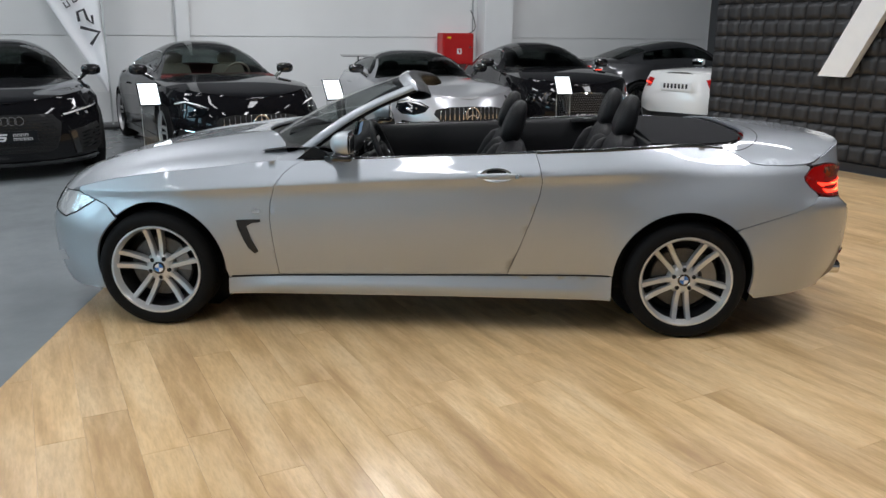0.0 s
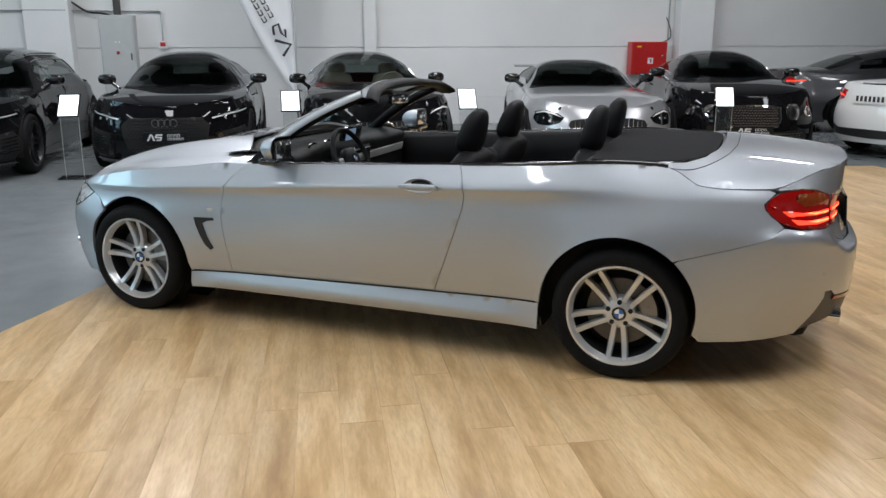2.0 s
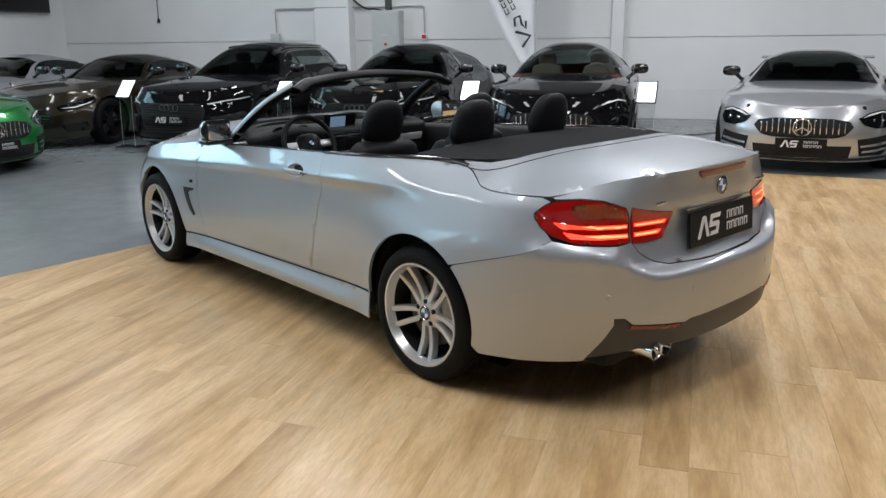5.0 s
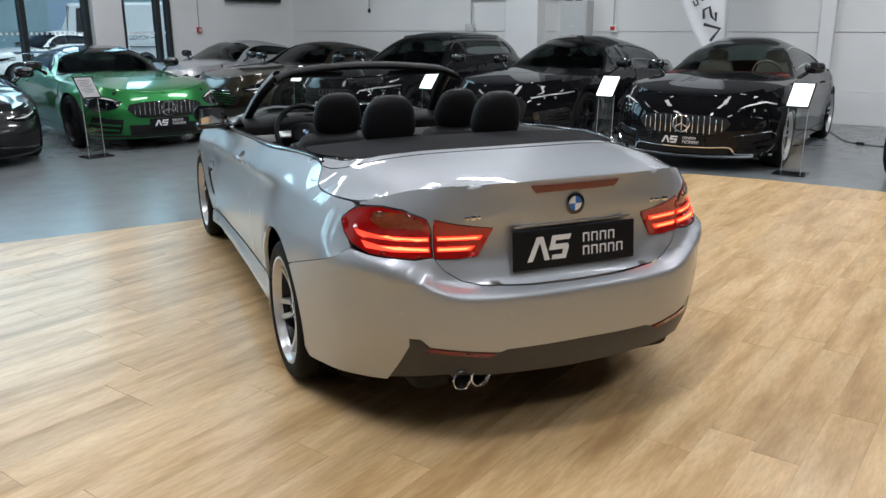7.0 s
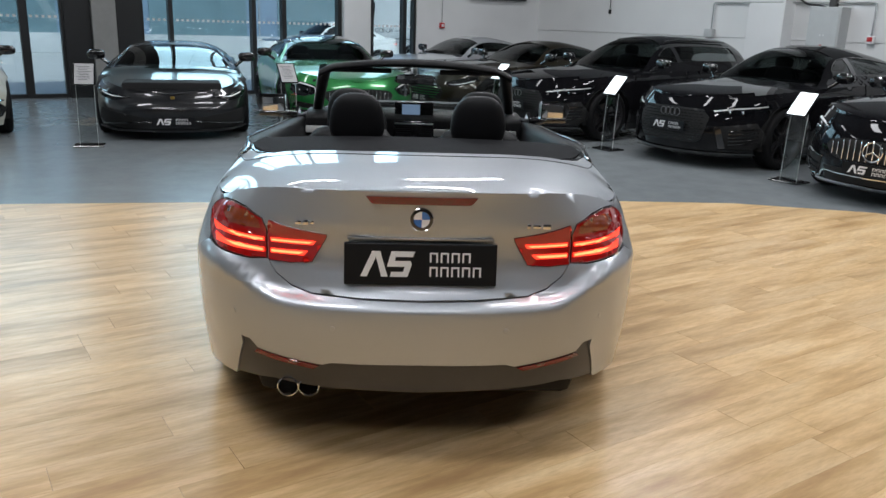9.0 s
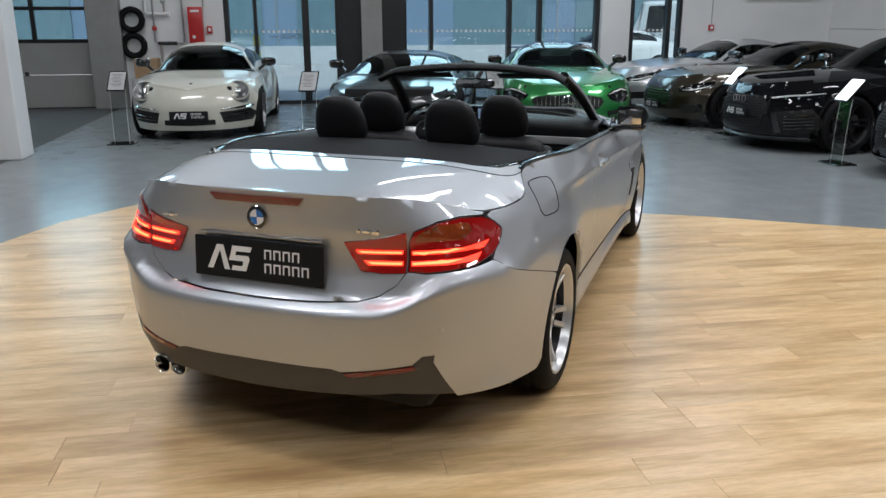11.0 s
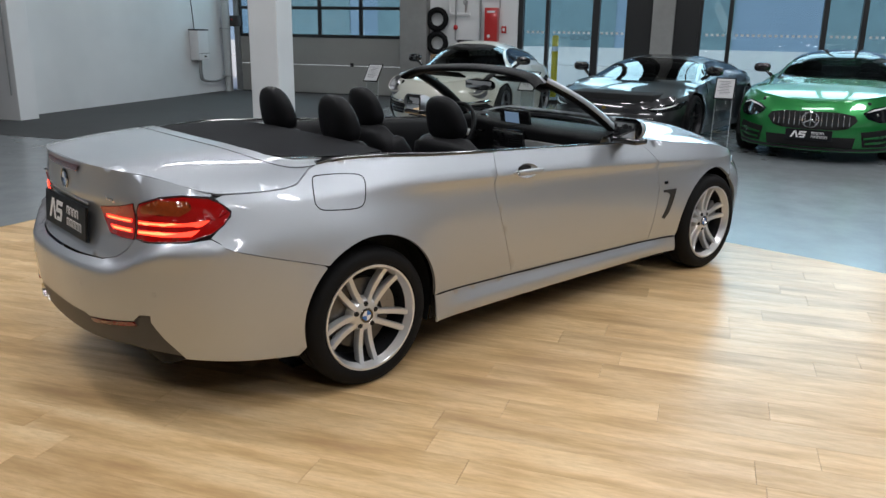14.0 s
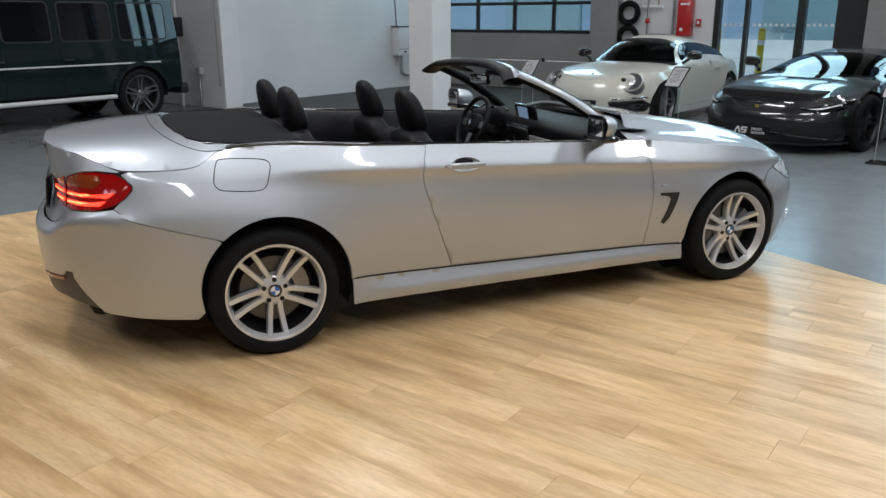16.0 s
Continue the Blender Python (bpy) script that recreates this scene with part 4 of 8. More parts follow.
def sill_fn(x, z):
    edge = 0.283 - (x - 0.98) * 0.0265
    b = (z - 0.2) / np.maximum(edge - 0.2, 0.01)
    crest = step01((1.0 - np.abs(x + 0.02) / 1.0) / 0.25)
    y = hs.half(x, edge) + 0.001 + 0.012 * np.clip(1 - b, 0, 1) + crest * 0.022 * np.exp(-((b - 0.42 - 0.06 * x) / 0.26) ** 2) - 0.02 * np.clip(0.15 - b, 0, 1)
    return np.stack([x, y, z], -1)


sill = [(1.015, 0.279), (0.9, 0.284), (0.745, 0.293), (0, 0.310), (-0.474, 0.321), (-1.022, 0.333), (-1.022, 0.204), (0, 0.198), (1.015, 0.192)]
for k in (1, -1):
    part("sill_seam", tube([(q, k * (float(hs.half(np.array([q]), np.array([0.297 + (0.745 - q) * 0.023]))[0]) + 0.0006), 0.2952 + (0.745 - q) * 0.023 - (0.002 if q > 0.75 else 0.0)) for q in np.linspace(1.0, -1.01, 24)], 0.0042, 6), VOID, car)
for k, dr in zip((1, -1), doors):
    rows = []
    for q in np.linspace(0.738, -0.468, 30):
        zb = 0.2985 + (0.745 - q) * 0.023
        rows.append([(q, k * (float(hs.half(np.array([q]), np.array([zb + h]))[0]) + o), zb + h) for h, o in ((0.0, -0.004), (0.0004, 0.0008), (0.007, 0.001), (0.014, 0.0011), (0.022, 0.0009), (0.032, -0.0006))])
    part("lower_fold", grid_mesh(rows), SILVER, dr)
pair("side_skirt", sill, SILVER, 0.03, 0.006, fn=sill_fn, rows=None)

# tail
rr = hs.both(-1)
MID = hs.at - hs.lt


def bx(x, z, side=1):
    return (side * (hs.chart(z, x=x) - MID), z)


def by(y, z, side=1):
    return (side * (hs.chart(z, y=y) - MID), z)


def ends(half):
    """An outline over the whole tail from its left half, given from the top middle to the bottom middle."""
    return half + [(-b, z) for b, z in half[::-1] if abs(b) > 1e-6]


lid_low = [by(0.535, 0.752), by(0.505, 0.705), by(0.45, 0.668), by(0.38, 0.65), by(0.2, 0.643), (0.0, 0.641)]
lid_side = [bx(-2.06, float(hs.zs(-2.06)) - 0.001), bx(-2.035, float(hs.zs(-2.035)) - 0.001), bx(-2.045, 0.918), bx(-2.13, 0.9255), by(0.62, 0.918), by(0.56, 0.893), by(0.535, 0.84)]
lid_top = [(0.0, float(hs.zs(-2.345)))] + [bx(q, float(hs.zs(q))) for q in (-2.34, -2.33, -2.31, -2.29, -2.26, -2.22, -2.18, -2.14, -2.1)]
lid = ends(lid_top + lid_side + lid_low)
def ledge_rows(gx):
    zs = (0.6, 0.609, 0.618, 0.626, 0.634, 0.641, 0.648, 0.656, 0.664, 0.672)
    return np.repeat(gx, len(zs)), np.tile(zs, len(gx))


boot = part("boot_lid", sheet(lid, rr, 0.03, 0.015, False, (-1.8, 0, 0.8), rows=ledge_rows), SILVER, car)
low = [(0.0, 0.418), by(0.305, 0.416), by(0.335, 0.406), by(0.57, 0.431), by(0.602, 0.46), by(0.637, 0.46), bx(-2.277, 0.43), bx(-2.165, 0.262)]
bump_half = ([(b, z - 0.004) for b, z in lid_low[::-1]] + [by(0.6, 0.742), bx(-2.15, 0.752)] + [bx(x, z - G) for x, z in seam[::-1]]
             + [(a - MID, z) for a, z in arc(*ARCH_R, 133, 190, 12)] + [bx(-1.77, 0.235), bx(-1.95, 0.245)])
bumper_poly = ends(bump_half + low[::-1])
part("rear_bumper", sheet(bumper_poly, rr, 0.03, 0.016, False, (-1.7, 0, 0.5), rows=ledge_rows), SILVER, car)
diff = ends([(0.0, 0.413), by(0.303, 0.411), by(0.333, 0.401), by(0.572, 0.426), by(0.604, 0.455), by(0.635, 0.455), bx(-2.273, 0.424), bx(-2.17, 0.27), by(0.52, 0.315), (0.0, 0.3)])
part("diffuser", sheet(diff, rr, 0.035, 0.03, False, (-1.7, 0, 0.5), -0.006), GREY_PLASTIC, car, "dark grey plastic lower bumper")
for sd in (1, -1):
    refl = [by(0.345, 0.402, sd), by(0.572, 0.427, sd), by(0.582, 0.412, sd), by(0.365, 0.388, sd)]
    part("reflector", sheet(refl, rr, 0.03, 0.006, False, (-1.7, 0, 0.5), 0.004), DARK_RED, car, "red rear reflector strip")
    lamp_poly = [bx(-1.99, 0.856, sd), bx(-2.01, 0.888, sd), bx(-2.05, 0.911, sd), bx(-2.13, 0.92, sd), by(0.62, 0.912, sd), by(0.555, 0.887, sd), by(0.538, 0.85, sd), by(0.538, 0.75, sd), by(0.6, 0.747, sd), bx(-2.15, 0.757, sd), bx(-2.07, 0.782, sd), bx(-2.02, 0.815, sd)]
    tl = part("tail_lamp", sheet(lamp_poly, rr, 0.025, 0.012, False, (-1.7, 0, 0.7), 0.001), LIT_LENS, car, "lit red tail lamp on the wing")
    part("amber_lens", sheet([by(0.7, 0.9, sd), by(0.62, 0.905, sd), by(0.565, 0.88, sd), by(0.56, 0.852, sd), by(0.69, 0.848, sd), by(0.715, 0.872, sd)], rr, 0.02, 0, False, (-1.7, 0, 0.7), 0.004), AMBER, tl, "smoked amber lens")
    part("red_lens", sheet([bx(-2.0, 0.86, sd), bx(-2.04, 0.9, sd), bx(-2.1, 0.908, sd), by(0.715, 0.88, sd), by(0.695, 0.84, sd), by(0.55, 0.84, sd), by(0.55, 0.828, sd), bx(-2.12, 0.826, sd), bx(-2.05, 0.834, sd)], rr, 0.02, 0, False, (-1.7, 0, 0.7), 0.0045), LIT_LENS, tl)
    for z0, z1, x0 in ((0.807, 0.821, -2.06), (0.769, 0.785, -2.1)):
        part("light_bar", sheet([by(0.548, z0, sd), by(0.66, z0, sd), bx(x0 - 0.03, z0 + 0.005, sd), bx(x0, z1 + 0.012, sd), by(0.7, z1, sd), by(0.548, z1, sd)], rr, 0.02, 0.003, False, (-1.7, 0, 0.7), 0.006), RED_GLOW, tl, "glowing red light bar")
        part("light_core", sheet([by(0.55, z0 + 0.004, sd), by(0.66, z0 + 0.005, sd), by(0.7, z1 - 0.003, sd), by(0.55, z1 - 0.004, sd)], rr, 0.02, 0, False, (-1.7, 0, 0.7), 0.0075), HOT_GLOW, tl)
    inner = [by(0.528, 0.885, sd), by(0.46, 0.868, sd), by(0.38, 0.855, sd), by(0.322, 0.848, sd), by(0.33, 0.832, sd), by(0.378, 0.75, sd), by(0.45, 0.742, sd), by(0.528, 0.745, sd)]
    il = part("inner_tail_lamp", sheet(inner, rr, 0.02, 0.014, False, (-1.7, 0, 0.7), 0.006), LIT_LENS, car, "lit red tail lamp on the boot lid")
    for z0, z1, y1, y2 in ((0.81, 0.824, 0.372, 0.36), (0.771, 0.787, 0.405, 0.39)):
        part("light_bar", sheet([by(0.52, z0, sd), by(y1, z0, sd), by(y2, z1, sd), by(0.52, z1, sd)], rr, 0.02, 0.003, False, (-1.7, 0, 0.7), 0.010), RED_GLOW, il, "glowing red light bar")
        part("light_core", sheet([by(0.517, z0 + 0.004, sd), by(y1 + 0.012, z0 + 0.004, sd), by(y2 + 0.012, z1 - 0.004, sd), by(0.517, z1 - 0.004, sd)], rr, 0.02, 0, False, (-1.7, 0, 0.7), 0.0115), HOT_GLOW, il)
for sd in (1, -1):
    for outline in ([bx(-1.99, 0.856, sd), bx(-2.01, 0.888, sd), bx(-2.05, 0.911, sd), bx(-2.13, 0.92, sd), by(0.62, 0.912, sd), by(0.555, 0.887, sd), by(0.538, 0.85, sd), by(0.538, 0.75, sd), by(0.6, 0.747, sd), bx(-2.15, 0.757, sd), bx(-2.07, 0.782, sd), bx(-2.02, 0.815, sd)],
                    [by(0.528, 0.885, sd), by(0.46, 0.868, sd), by(0.38, 0.855, sd), by(0.322, 0.848, sd), by(0.33, 0.832, sd), by(0.378, 0.75, sd), by(0.45, 0.742, sd), by(0.528, 0.745, sd)]):
        q = np.array(dense(outline, 0.015))
        q = np.vstack([q, q[:1]])
        part("lamp_seal", tube([tuple(v) for v in rr(q[:, 0], q[:, 1])], 0.0026, 6), DARK_SEAL, car, "dark seal round the tail lamp")
rows = []
for q in np.linspace(-1, 1, 33):
    row = []
    for z, w, out in ((0.967, 0.166, -0.004), (0.9685, 0.167, 0.006), (0.98, 0.178, 0.008), (0.9945, 0.189, 0.007), (0.996, 0.19, -0.004)):
        tip = rr(np.array([by(abs(q) * w, z)[0]]), np.array([z]))[0]
        row.append((tip[0] - out, q * w, z))
    rows.append(row)
part("stop_lamp", crisp(grid_mesh(rows)), DARK_RED, car, "slim dark red high stop lamp")
BACK = Matrix(((0, 0, -1, 0), (-1, 0, 0, 0), (0, 1, 0, 0), (0, 0, 0, 1)))          # z of a badge to -x, its x to the right as seen from behind
show_plate(car, Matrix.Translation((-2.353, 0, 0.761)) @ pose(0, 0, 0, 0, 5, 0) @ BACK, 0.525, 0.147)
roundel(car, Matrix.Translation((-2.346, 0, 0.917)) @ BACK, 0.041)
part("plate_trim", box((0.01, 0.5, 0.008), (-2.341, 0, 0.846), 0.003), SATIN, car)
for y, w in ((0.385, 0.1), (-0.385, 0.14)):
    bm = None
    for k in range(4):
        xx = float(rr(np.array([by(abs(y), 0.89)[0]]), np.array([0.89]))[0, 0])
        bm = box((0.004, w / 5, 0.017 - 0.005 * (k % 2)), (xx - 0.001, y + (k - 1.5) * w / 4, 0.89), 0.001, bm=bm)
    part("model_mark_bars", bm, CHROME, car, "small chrome marking on the boot lid")
for y in (0.462, 0.388):
    pipe = part("exhaust_tip", lathe([(0.03, 0.16), (0.036, 0.16), (0.038, 0.01), (0.0385, 0.0), (0.035, -0.003), (0.032, 0.002), (0.031, 0.12)], 28, Matrix.Translation((-2.365, y, 0.3)) @ pose(0, 0, 0, 0, 90, 0)), CHROME, car, "polished round exhaust tip")
    part("bore", lathe([(0.0, 0.05), (0.0315, 0.05)], 20, Matrix.Translation((-2.365, y, 0.3)) @ pose(0, 0, 0, 0, 90, 0)), VOID, pipe)
for y, z in ((0.3, 0.545), (-0.3, 0.545), (0.66, 0.55), (-0.66, 0.55)):
    b0 = by(abs(y), z)[0]
    p = rr(np.array([math.copysign(b0, y)]), np.array([z]))[0]
    nrm = Vector((-0.75, 1.25 * y, 0)).normalized() if abs(y) > 0.5 else Vector((-1, 0.2 * y, 0)).normalized()
    part("parking_sensor", lathe([(0.0, 0.002), (0.009, 0.002), (0.0105, 0.0005)], 16, Matrix.Translation(p) @ nrm.to_track_quat("Z", "Y").to_matrix().to_4x4()), SILVER, car)

# boot top, tonneau, bonnet
e0 = [(q, float(hs.edge(q)) - 0.003) for q in np.linspace(-1.53, -2.06, 14)] + [(q, float(hs.edge(q))) for q in (-2.12, -2.18, -2.24, -2.28, -2.31, -2.33)]
tn = [(-1.785, 0.0), (-1.782, 0.25), (-1.765, 0.45), (-1.72, 0.585), (-1.64, 0.675), (-1.53, 0.722)]
top_poly = e0 + [(-2.345, 0.12), (-2.345, -0.12)] + [(a, -b) for a, b in e0[::-1]] + [(a, -b) for a, b in tn[::-1]][:-1] + tn
part("boot_top", sheet(top_poly, hs.top, 0.04, 0.012, False, (-1.9, 0, 0)), SILVER, car)


def deck_z(x, y):
    return 1.012 + 0.022 * (1 - (np.abs(y) / 0.75) ** 2.6) + 0.0 * x


def deck(x, y):
    return np.stack([x, y, deck_z(x, y) - 0.01 * step01((x + 1.2) / 0.3)], -1)


tonneau = [(a + 0.022, b * 0.975) for a, b in tn] + [(-1.4, 0.735), (-1.3, 0.735), (-1.215, 0.72)]
part("tonneau_cover", sheet(tonneau + [(a, -b) for a, b in tonneau[::-1] if b > 0], deck, 0.05, 0.03, False, (-1.4, 0, 0), 0.004), FABRIC, car, "black cloth tonneau cover over the folded roof")
trim = [Vector((a + 0.01, b * 0.985, float(deck_z(a, b)) - 0.004)) for a, b in tn]
part("tonneau_trim", tube(smooth_path([Vector((p.x, -p.y, p.z)) for p in trim[::-1]][:-1] + trim, 5), 0.008), GLOSS_BLACK, car)
line = [(-1.585, 0.752), (-1.66, 0.725), (-1.75, 0.65), (-1.815, 0.52), (-1.845, 0.3), (-1.85, 0.0)]
line = [(a, -b) for a, b in line[:-1]] + line[::-1]
path = smooth_path([Vector((a, b, 0)) for a, b in line], 5)
part("lid_seam", tube([tuple(hs.top(np.array([p[0]]), np.array([p[1]]))[0]) for p in path], 0.0022, 6), VOID, car)
for k in (1, -1):
    rows = [[(q, k * (float(hs.half(np.array([q]), hs.zs(np.array([q])))[0]) - 0.004), float(hs.zs(q)) - 0.004), (q, k * 0.72, float(hs.zs(q)) - 0.003), (q, k * 0.66, float(hs.zs(q)) - 0.015)] for q in np.linspace(-0.95, -1.6, 12)]
    part("tonneau_edge_strip", grid_mesh(rows), GLOSS_BLACK, car)
cowl = [(0.70, 0.735), (0.745, 0.6), (0.86, 0.4), (0.93, 0.2), (0.955, 0.0)]
e1 = [(q, float(hs.edge(q)) - 0.003) for q in np.linspace(0.755, 2.06, 28)]
bon = e1 + [(a, -b) for a, b in e1[::-1]] + [(a, -b) for a, b in cowl[:-1]] + cowl[::-1]
bonnet_mesh = sheet(bon, hs.top, 0.045, 0.014, False, (1.4, 0, 0))
for v in bonnet_mesh.verts:
    r = abs(v.co.y) / 0.8
    v.co.z += 0.016 * math.exp(-((r - 0.55) / 0.13) ** 2) * float(step01((2.0 - v.co.x) / 0.6)) - 0.012 * math.exp(-((r - 0.83) / 0.09) ** 2) * float(step01((1.9 - v.co.x) / 0.5))
part("bonnet", bonnet_mesh, SILVER, car)
for s in (1, -1):
    corner = [(0.752, float(hs.edge(0.752))), (0.698, 0.735), (0.655, 0.715), (0.615, 0.705), (0.6, float(hs.edge(0.6))), (0.68, float(hs.edge(0.68)))]
    part("scuttle_corner", sheet([(a, s * b) for a, b in corner], hs.top, 0.03, 0.012, False, (0.6, 0, 0)), SILVER, car)
scut = [(0.705, 0.73), (0.75, 0.595), (0.865, 0.395), (0.935, 0.2), (0.96, 0.0)]
scut_in = [(0.62, 0.70), (0.67, 0.52), (0.8, 0.3), (0.85, 0.0)]
part("scuttle", sheet(scut[:-1] + [scut[-1]] + [(a, -b) for a, b in scut[:-1][::-1]] + [(a, -b) for a, b in scut_in[:-1]] + scut_in[::-1], lambda x, y: hs.top(x, y) - np.array([0, 0, 0.03]), 0.05, 0.02, False, (0.8, 0, 0)), BLACK_PLASTIC, car, "black plastic scuttle panel")

# nose
fr = hs.both(1)
NM = hs.an + hs.ln


def nx(x, z, s=1):
    return (s * (NM - hs.chart(z, x=x)), z)


def ny(y, z, s=1):
    return (s * (NM - hs.chart(z, y=y, end=1)), z)


fb = [(0.0, 0.6), ny(0.45, 0.6), nx(1.93, 0.572), nx(1.85, 0.605), nx(1.73, 0.677), nx(1.662, 0.659)] + [(NM - a, z) for a, z in arc(ARCH_F[0], ARCH_F[1], 0.35, 50, -18, 16)] + [nx(1.69, 0.2), nx(1.9, 0.19), (0.0, 0.19)]
part("front_bumper", sheet(ends(fb), fr, 0.045, 0.016, False, (1.6, 0, 0.5)), SILVER, car)
part("front_panel", sheet(ends([(0.0, 0.69), ny(0.44, 0.692), ny(0.44, 0.606), (0.0, 0.606)]), fr, 0.05, 0.012, False, (1.6, 0, 0.5)), SILVER, car)
grille = sheet(ends([(0.0, 0.66), ny(0.2, 0.675), ny(0.26, 0.62), ny(0.2, 0.5), (0.0, 0.5)]), fr, 0.05, 0.012, False, (1.6, 0, 0.5), 0.008)
part("grille", grille, GLOSS_BLACK, car)
for s in (1, -1):
    hl = [nx(1.733, 0.681, s), nx(1.85, 0.714, s), nx(1.96, 0.704, s), ny(0.46, 0.7, s), ny(0.47, 0.61, s), nx(1.93, 0.578, s), nx(1.85, 0.611, s)]
    h = part("headlamp", sheet(hl, fr, 0.03, 0.02, False, (1.5, 0, 0.6), -0.006), LAMP_BRIGHT, car, "clear headlamp with bright reflector")
    part("lens", sheet(hl, fr, 0.03, 0.0, False, (1.5, 0, 0.6), 0.004), LAMP_GLASS, h)
    loop = hl + hl[:1]
    lp = [(loop[i][0] + (loop[i + 1][0] - loop[i][0]) * k / 6, loop[i][1] + (loop[i + 1][1] - loop[i][1]) * k / 6) for i in range(len(loop) - 1) for k in range(6)]
    lp.append(lp[0])
    part("lamp_frame", tube([tuple(p) for p in fr(np.array([q[0] for q in lp]), np.array([q[1] for q in lp]))], 0.0035, 6), GLOSS_BLACK, h)
    ring = ny(0.66, 0.65, s)
    c = fr(np.array([ring[0]]), np.array([ring[1]]))[0]
    part("lamp_ring", lathe([(0.03, 0.012), (0.037, 0.014), (0.04, 0.006)], 24, Matrix.Translation(c + np.array([-0.03, -0.008 * s, 0])) @ pose(0, 0, 0, 0, 75, 22 * s)), PLATE_WHITE, h)
    part("fog_trim", sheet([ny(0.62, 0.35, s), ny(0.74, 0.38, s), ny(0.76, 0.33, s), ny(0.62, 0.3, s)], fr, 0.03, 0.01, False, (1.5, 0, 0.4), 0.004), CHROME, car)

# flank details
vent = [(0.955, 0.603), (0.828, 0.608), (0.826, 0.594), (0.87, 0.588), (0.902, 0.57), (0.88, 0.5), (0.846, 0.432), (0.866, 0.42), (0.9, 0.455), (0.93, 0.52)]
pair("side_vent", vent, BLACK_PLASTIC, 0.02, 0.008, 0.005, rows=None, label="black hooked air vent")
pair("wing_mark", [(0.865, 0.66), (0.825, 0.66), (0.83, 0.643), (0.87, 0.643)], CHROME, 0.02, 0.002, 0.003, rows=None)
for s, dr in zip((1, -1), doors):
    yy = float(hs.half(np.array([-0.42]), np.array([0.862]))[0])
    part("handle_cup", sheet(CUP[:-1], lambda x, z: hs.ring(x, z) - np.stack([0 * x, 0.032 * np.clip(1 - ((x + 0.405) / 0.082) ** 2 - ((z - 0.86) / 0.036) ** 2, 0, 1) ** 0.6, 0 * x], -1), 0.01, 0, s < 0, (0, 0, 0.3)), SILVER, dr)
    rows = []
    for i in range(13):
        t = i / 12
        x = -0.3 - 0.232 * t
        k = math.sin(math.pi * min(1, max(0, t * 0.98 + 0.01))) ** 0.35
        y0 = float(hs.half(np.array([x]), np.array([0.862]))[0])
        yc = y0 + 0.014 + 0.014 * math.sin(math.pi * t) ** 0.6
        rows.append([(x, s * (yc + 0.008 * math.cos(a) * k), 0.861 + 0.0165 * k * math.sin(a) + 0.006 * (t - 0.5)) for a in np.linspace(0, 2 * math.pi, 13)[:-1]])
    part("door_handle", grid_mesh(rows, closed_u=True, cap=True), SILVER, dr)
    part("key_lock", lathe([(0.0, 0.003), (0.0095, 0.003), (0.0115, 0.0)], 16, Matrix.Translation((-0.508, s * (float(hs.half(np.array([-0.508]), np.array([0.861]))[0]) + 0.026), 0.861)) @ pose(0, 0, 0, -90 * s, 0, 0)), CHROME, dr)
    part("belt_trim", tube([(q, s * (float(hs.half(np.array([q]), hs.zs(np.array([q])))[0]) - 0.006), float(hs.zs(q)) + 0.003) for q in np.linspace(0.6, -0.6, 16)], 0.007, 8), GLOSS_BLACK, dr)
    part("belt_trim", tube([(q, s * (float(hs.half(np.array([q]), hs.zs(np.array([q])))[0]) - 0.006), float(hs.zs(q)) + 0.003) for q in np.linspace(-0.61, -1.57, 16)], 0.011, 8), GLOSS_BLACK, car)
    inn = [(q, 0.735 if q > -0.9 else 0.735) for q in np.linspace(0.58, -1.5, 14)]
    rows = []
    for q, yi in inn:
        yo, zt = float(hs.half(np.array([q]), hs.zs(np.array([q])))[0]), float(hs.zs(q))
        rows.append([(q, s * (yo - 0.004), zt - 0.01), (q, s * (yo - 0.02), zt + 0.002), (q, s * (yi + 0.02), zt - 0.004), (q, s * yi, zt - 0.03), (q, s * (yi - 0.02), zt - 0.16), (q, s * (yi + 0.0), zt - 0.4), (q, s * yi, 0.3)])
    part("door_lining", grid_mesh(rows), LEATHER, car, "black leather side lining")
    # mirror
    mr = new("door_mirror")
    mr.parent = car
    rows = []
    for i in range(11):
        t = i / 10
        yy2 = 0.845 + 0.185 * t
        rnd = math.sqrt(max(0.02, 1 - max(0, t - 0.72) ** 2 * 12))
        hh = 0.066 * (1 - 0.14 * t) * rnd
        fx = 0.115 * (1 - 0.35 * t ** 2) * rnd
        row = []
        for a in np.linspace(-math.pi / 2, math.pi / 2, 11):
            row.append((0.335 + fx * math.cos(a) ** 0.8, s * yy2, 1.012 + 0.012 * t + hh * math.sin(a)))
        rows.append(row)
    shellm = grid_mesh(rows, cap=True)
    part("mirror_shell", shellm, SILVER, mr)
    part("mirror_base", box((0.11, 0.18, 0.035), (0.372, s * 0.925, 0.955), 0.014, seg=3), GLOSS_BLACK, mr)
    part("mirror_foot", tube([(0.47, s * 0.80, 0.925), (0.42, s * 0.85, 0.94), (0.38, s * 0.9, 0.955)], [0.03, 0.026, 0.02], 10), GLOSS_BLACK, mr)
    part("mirror_back", box((0.012, 0.15, 0.098), (0.338, s * 0.92, 1.014), 0.005), GLOSS_BLACK, mr)
    part("mirror_glass", box((0.004, 0.138, 0.086), (0.330, s * 0.92, 1.014), 0.0015), CHROME, mr, "mirror glass")
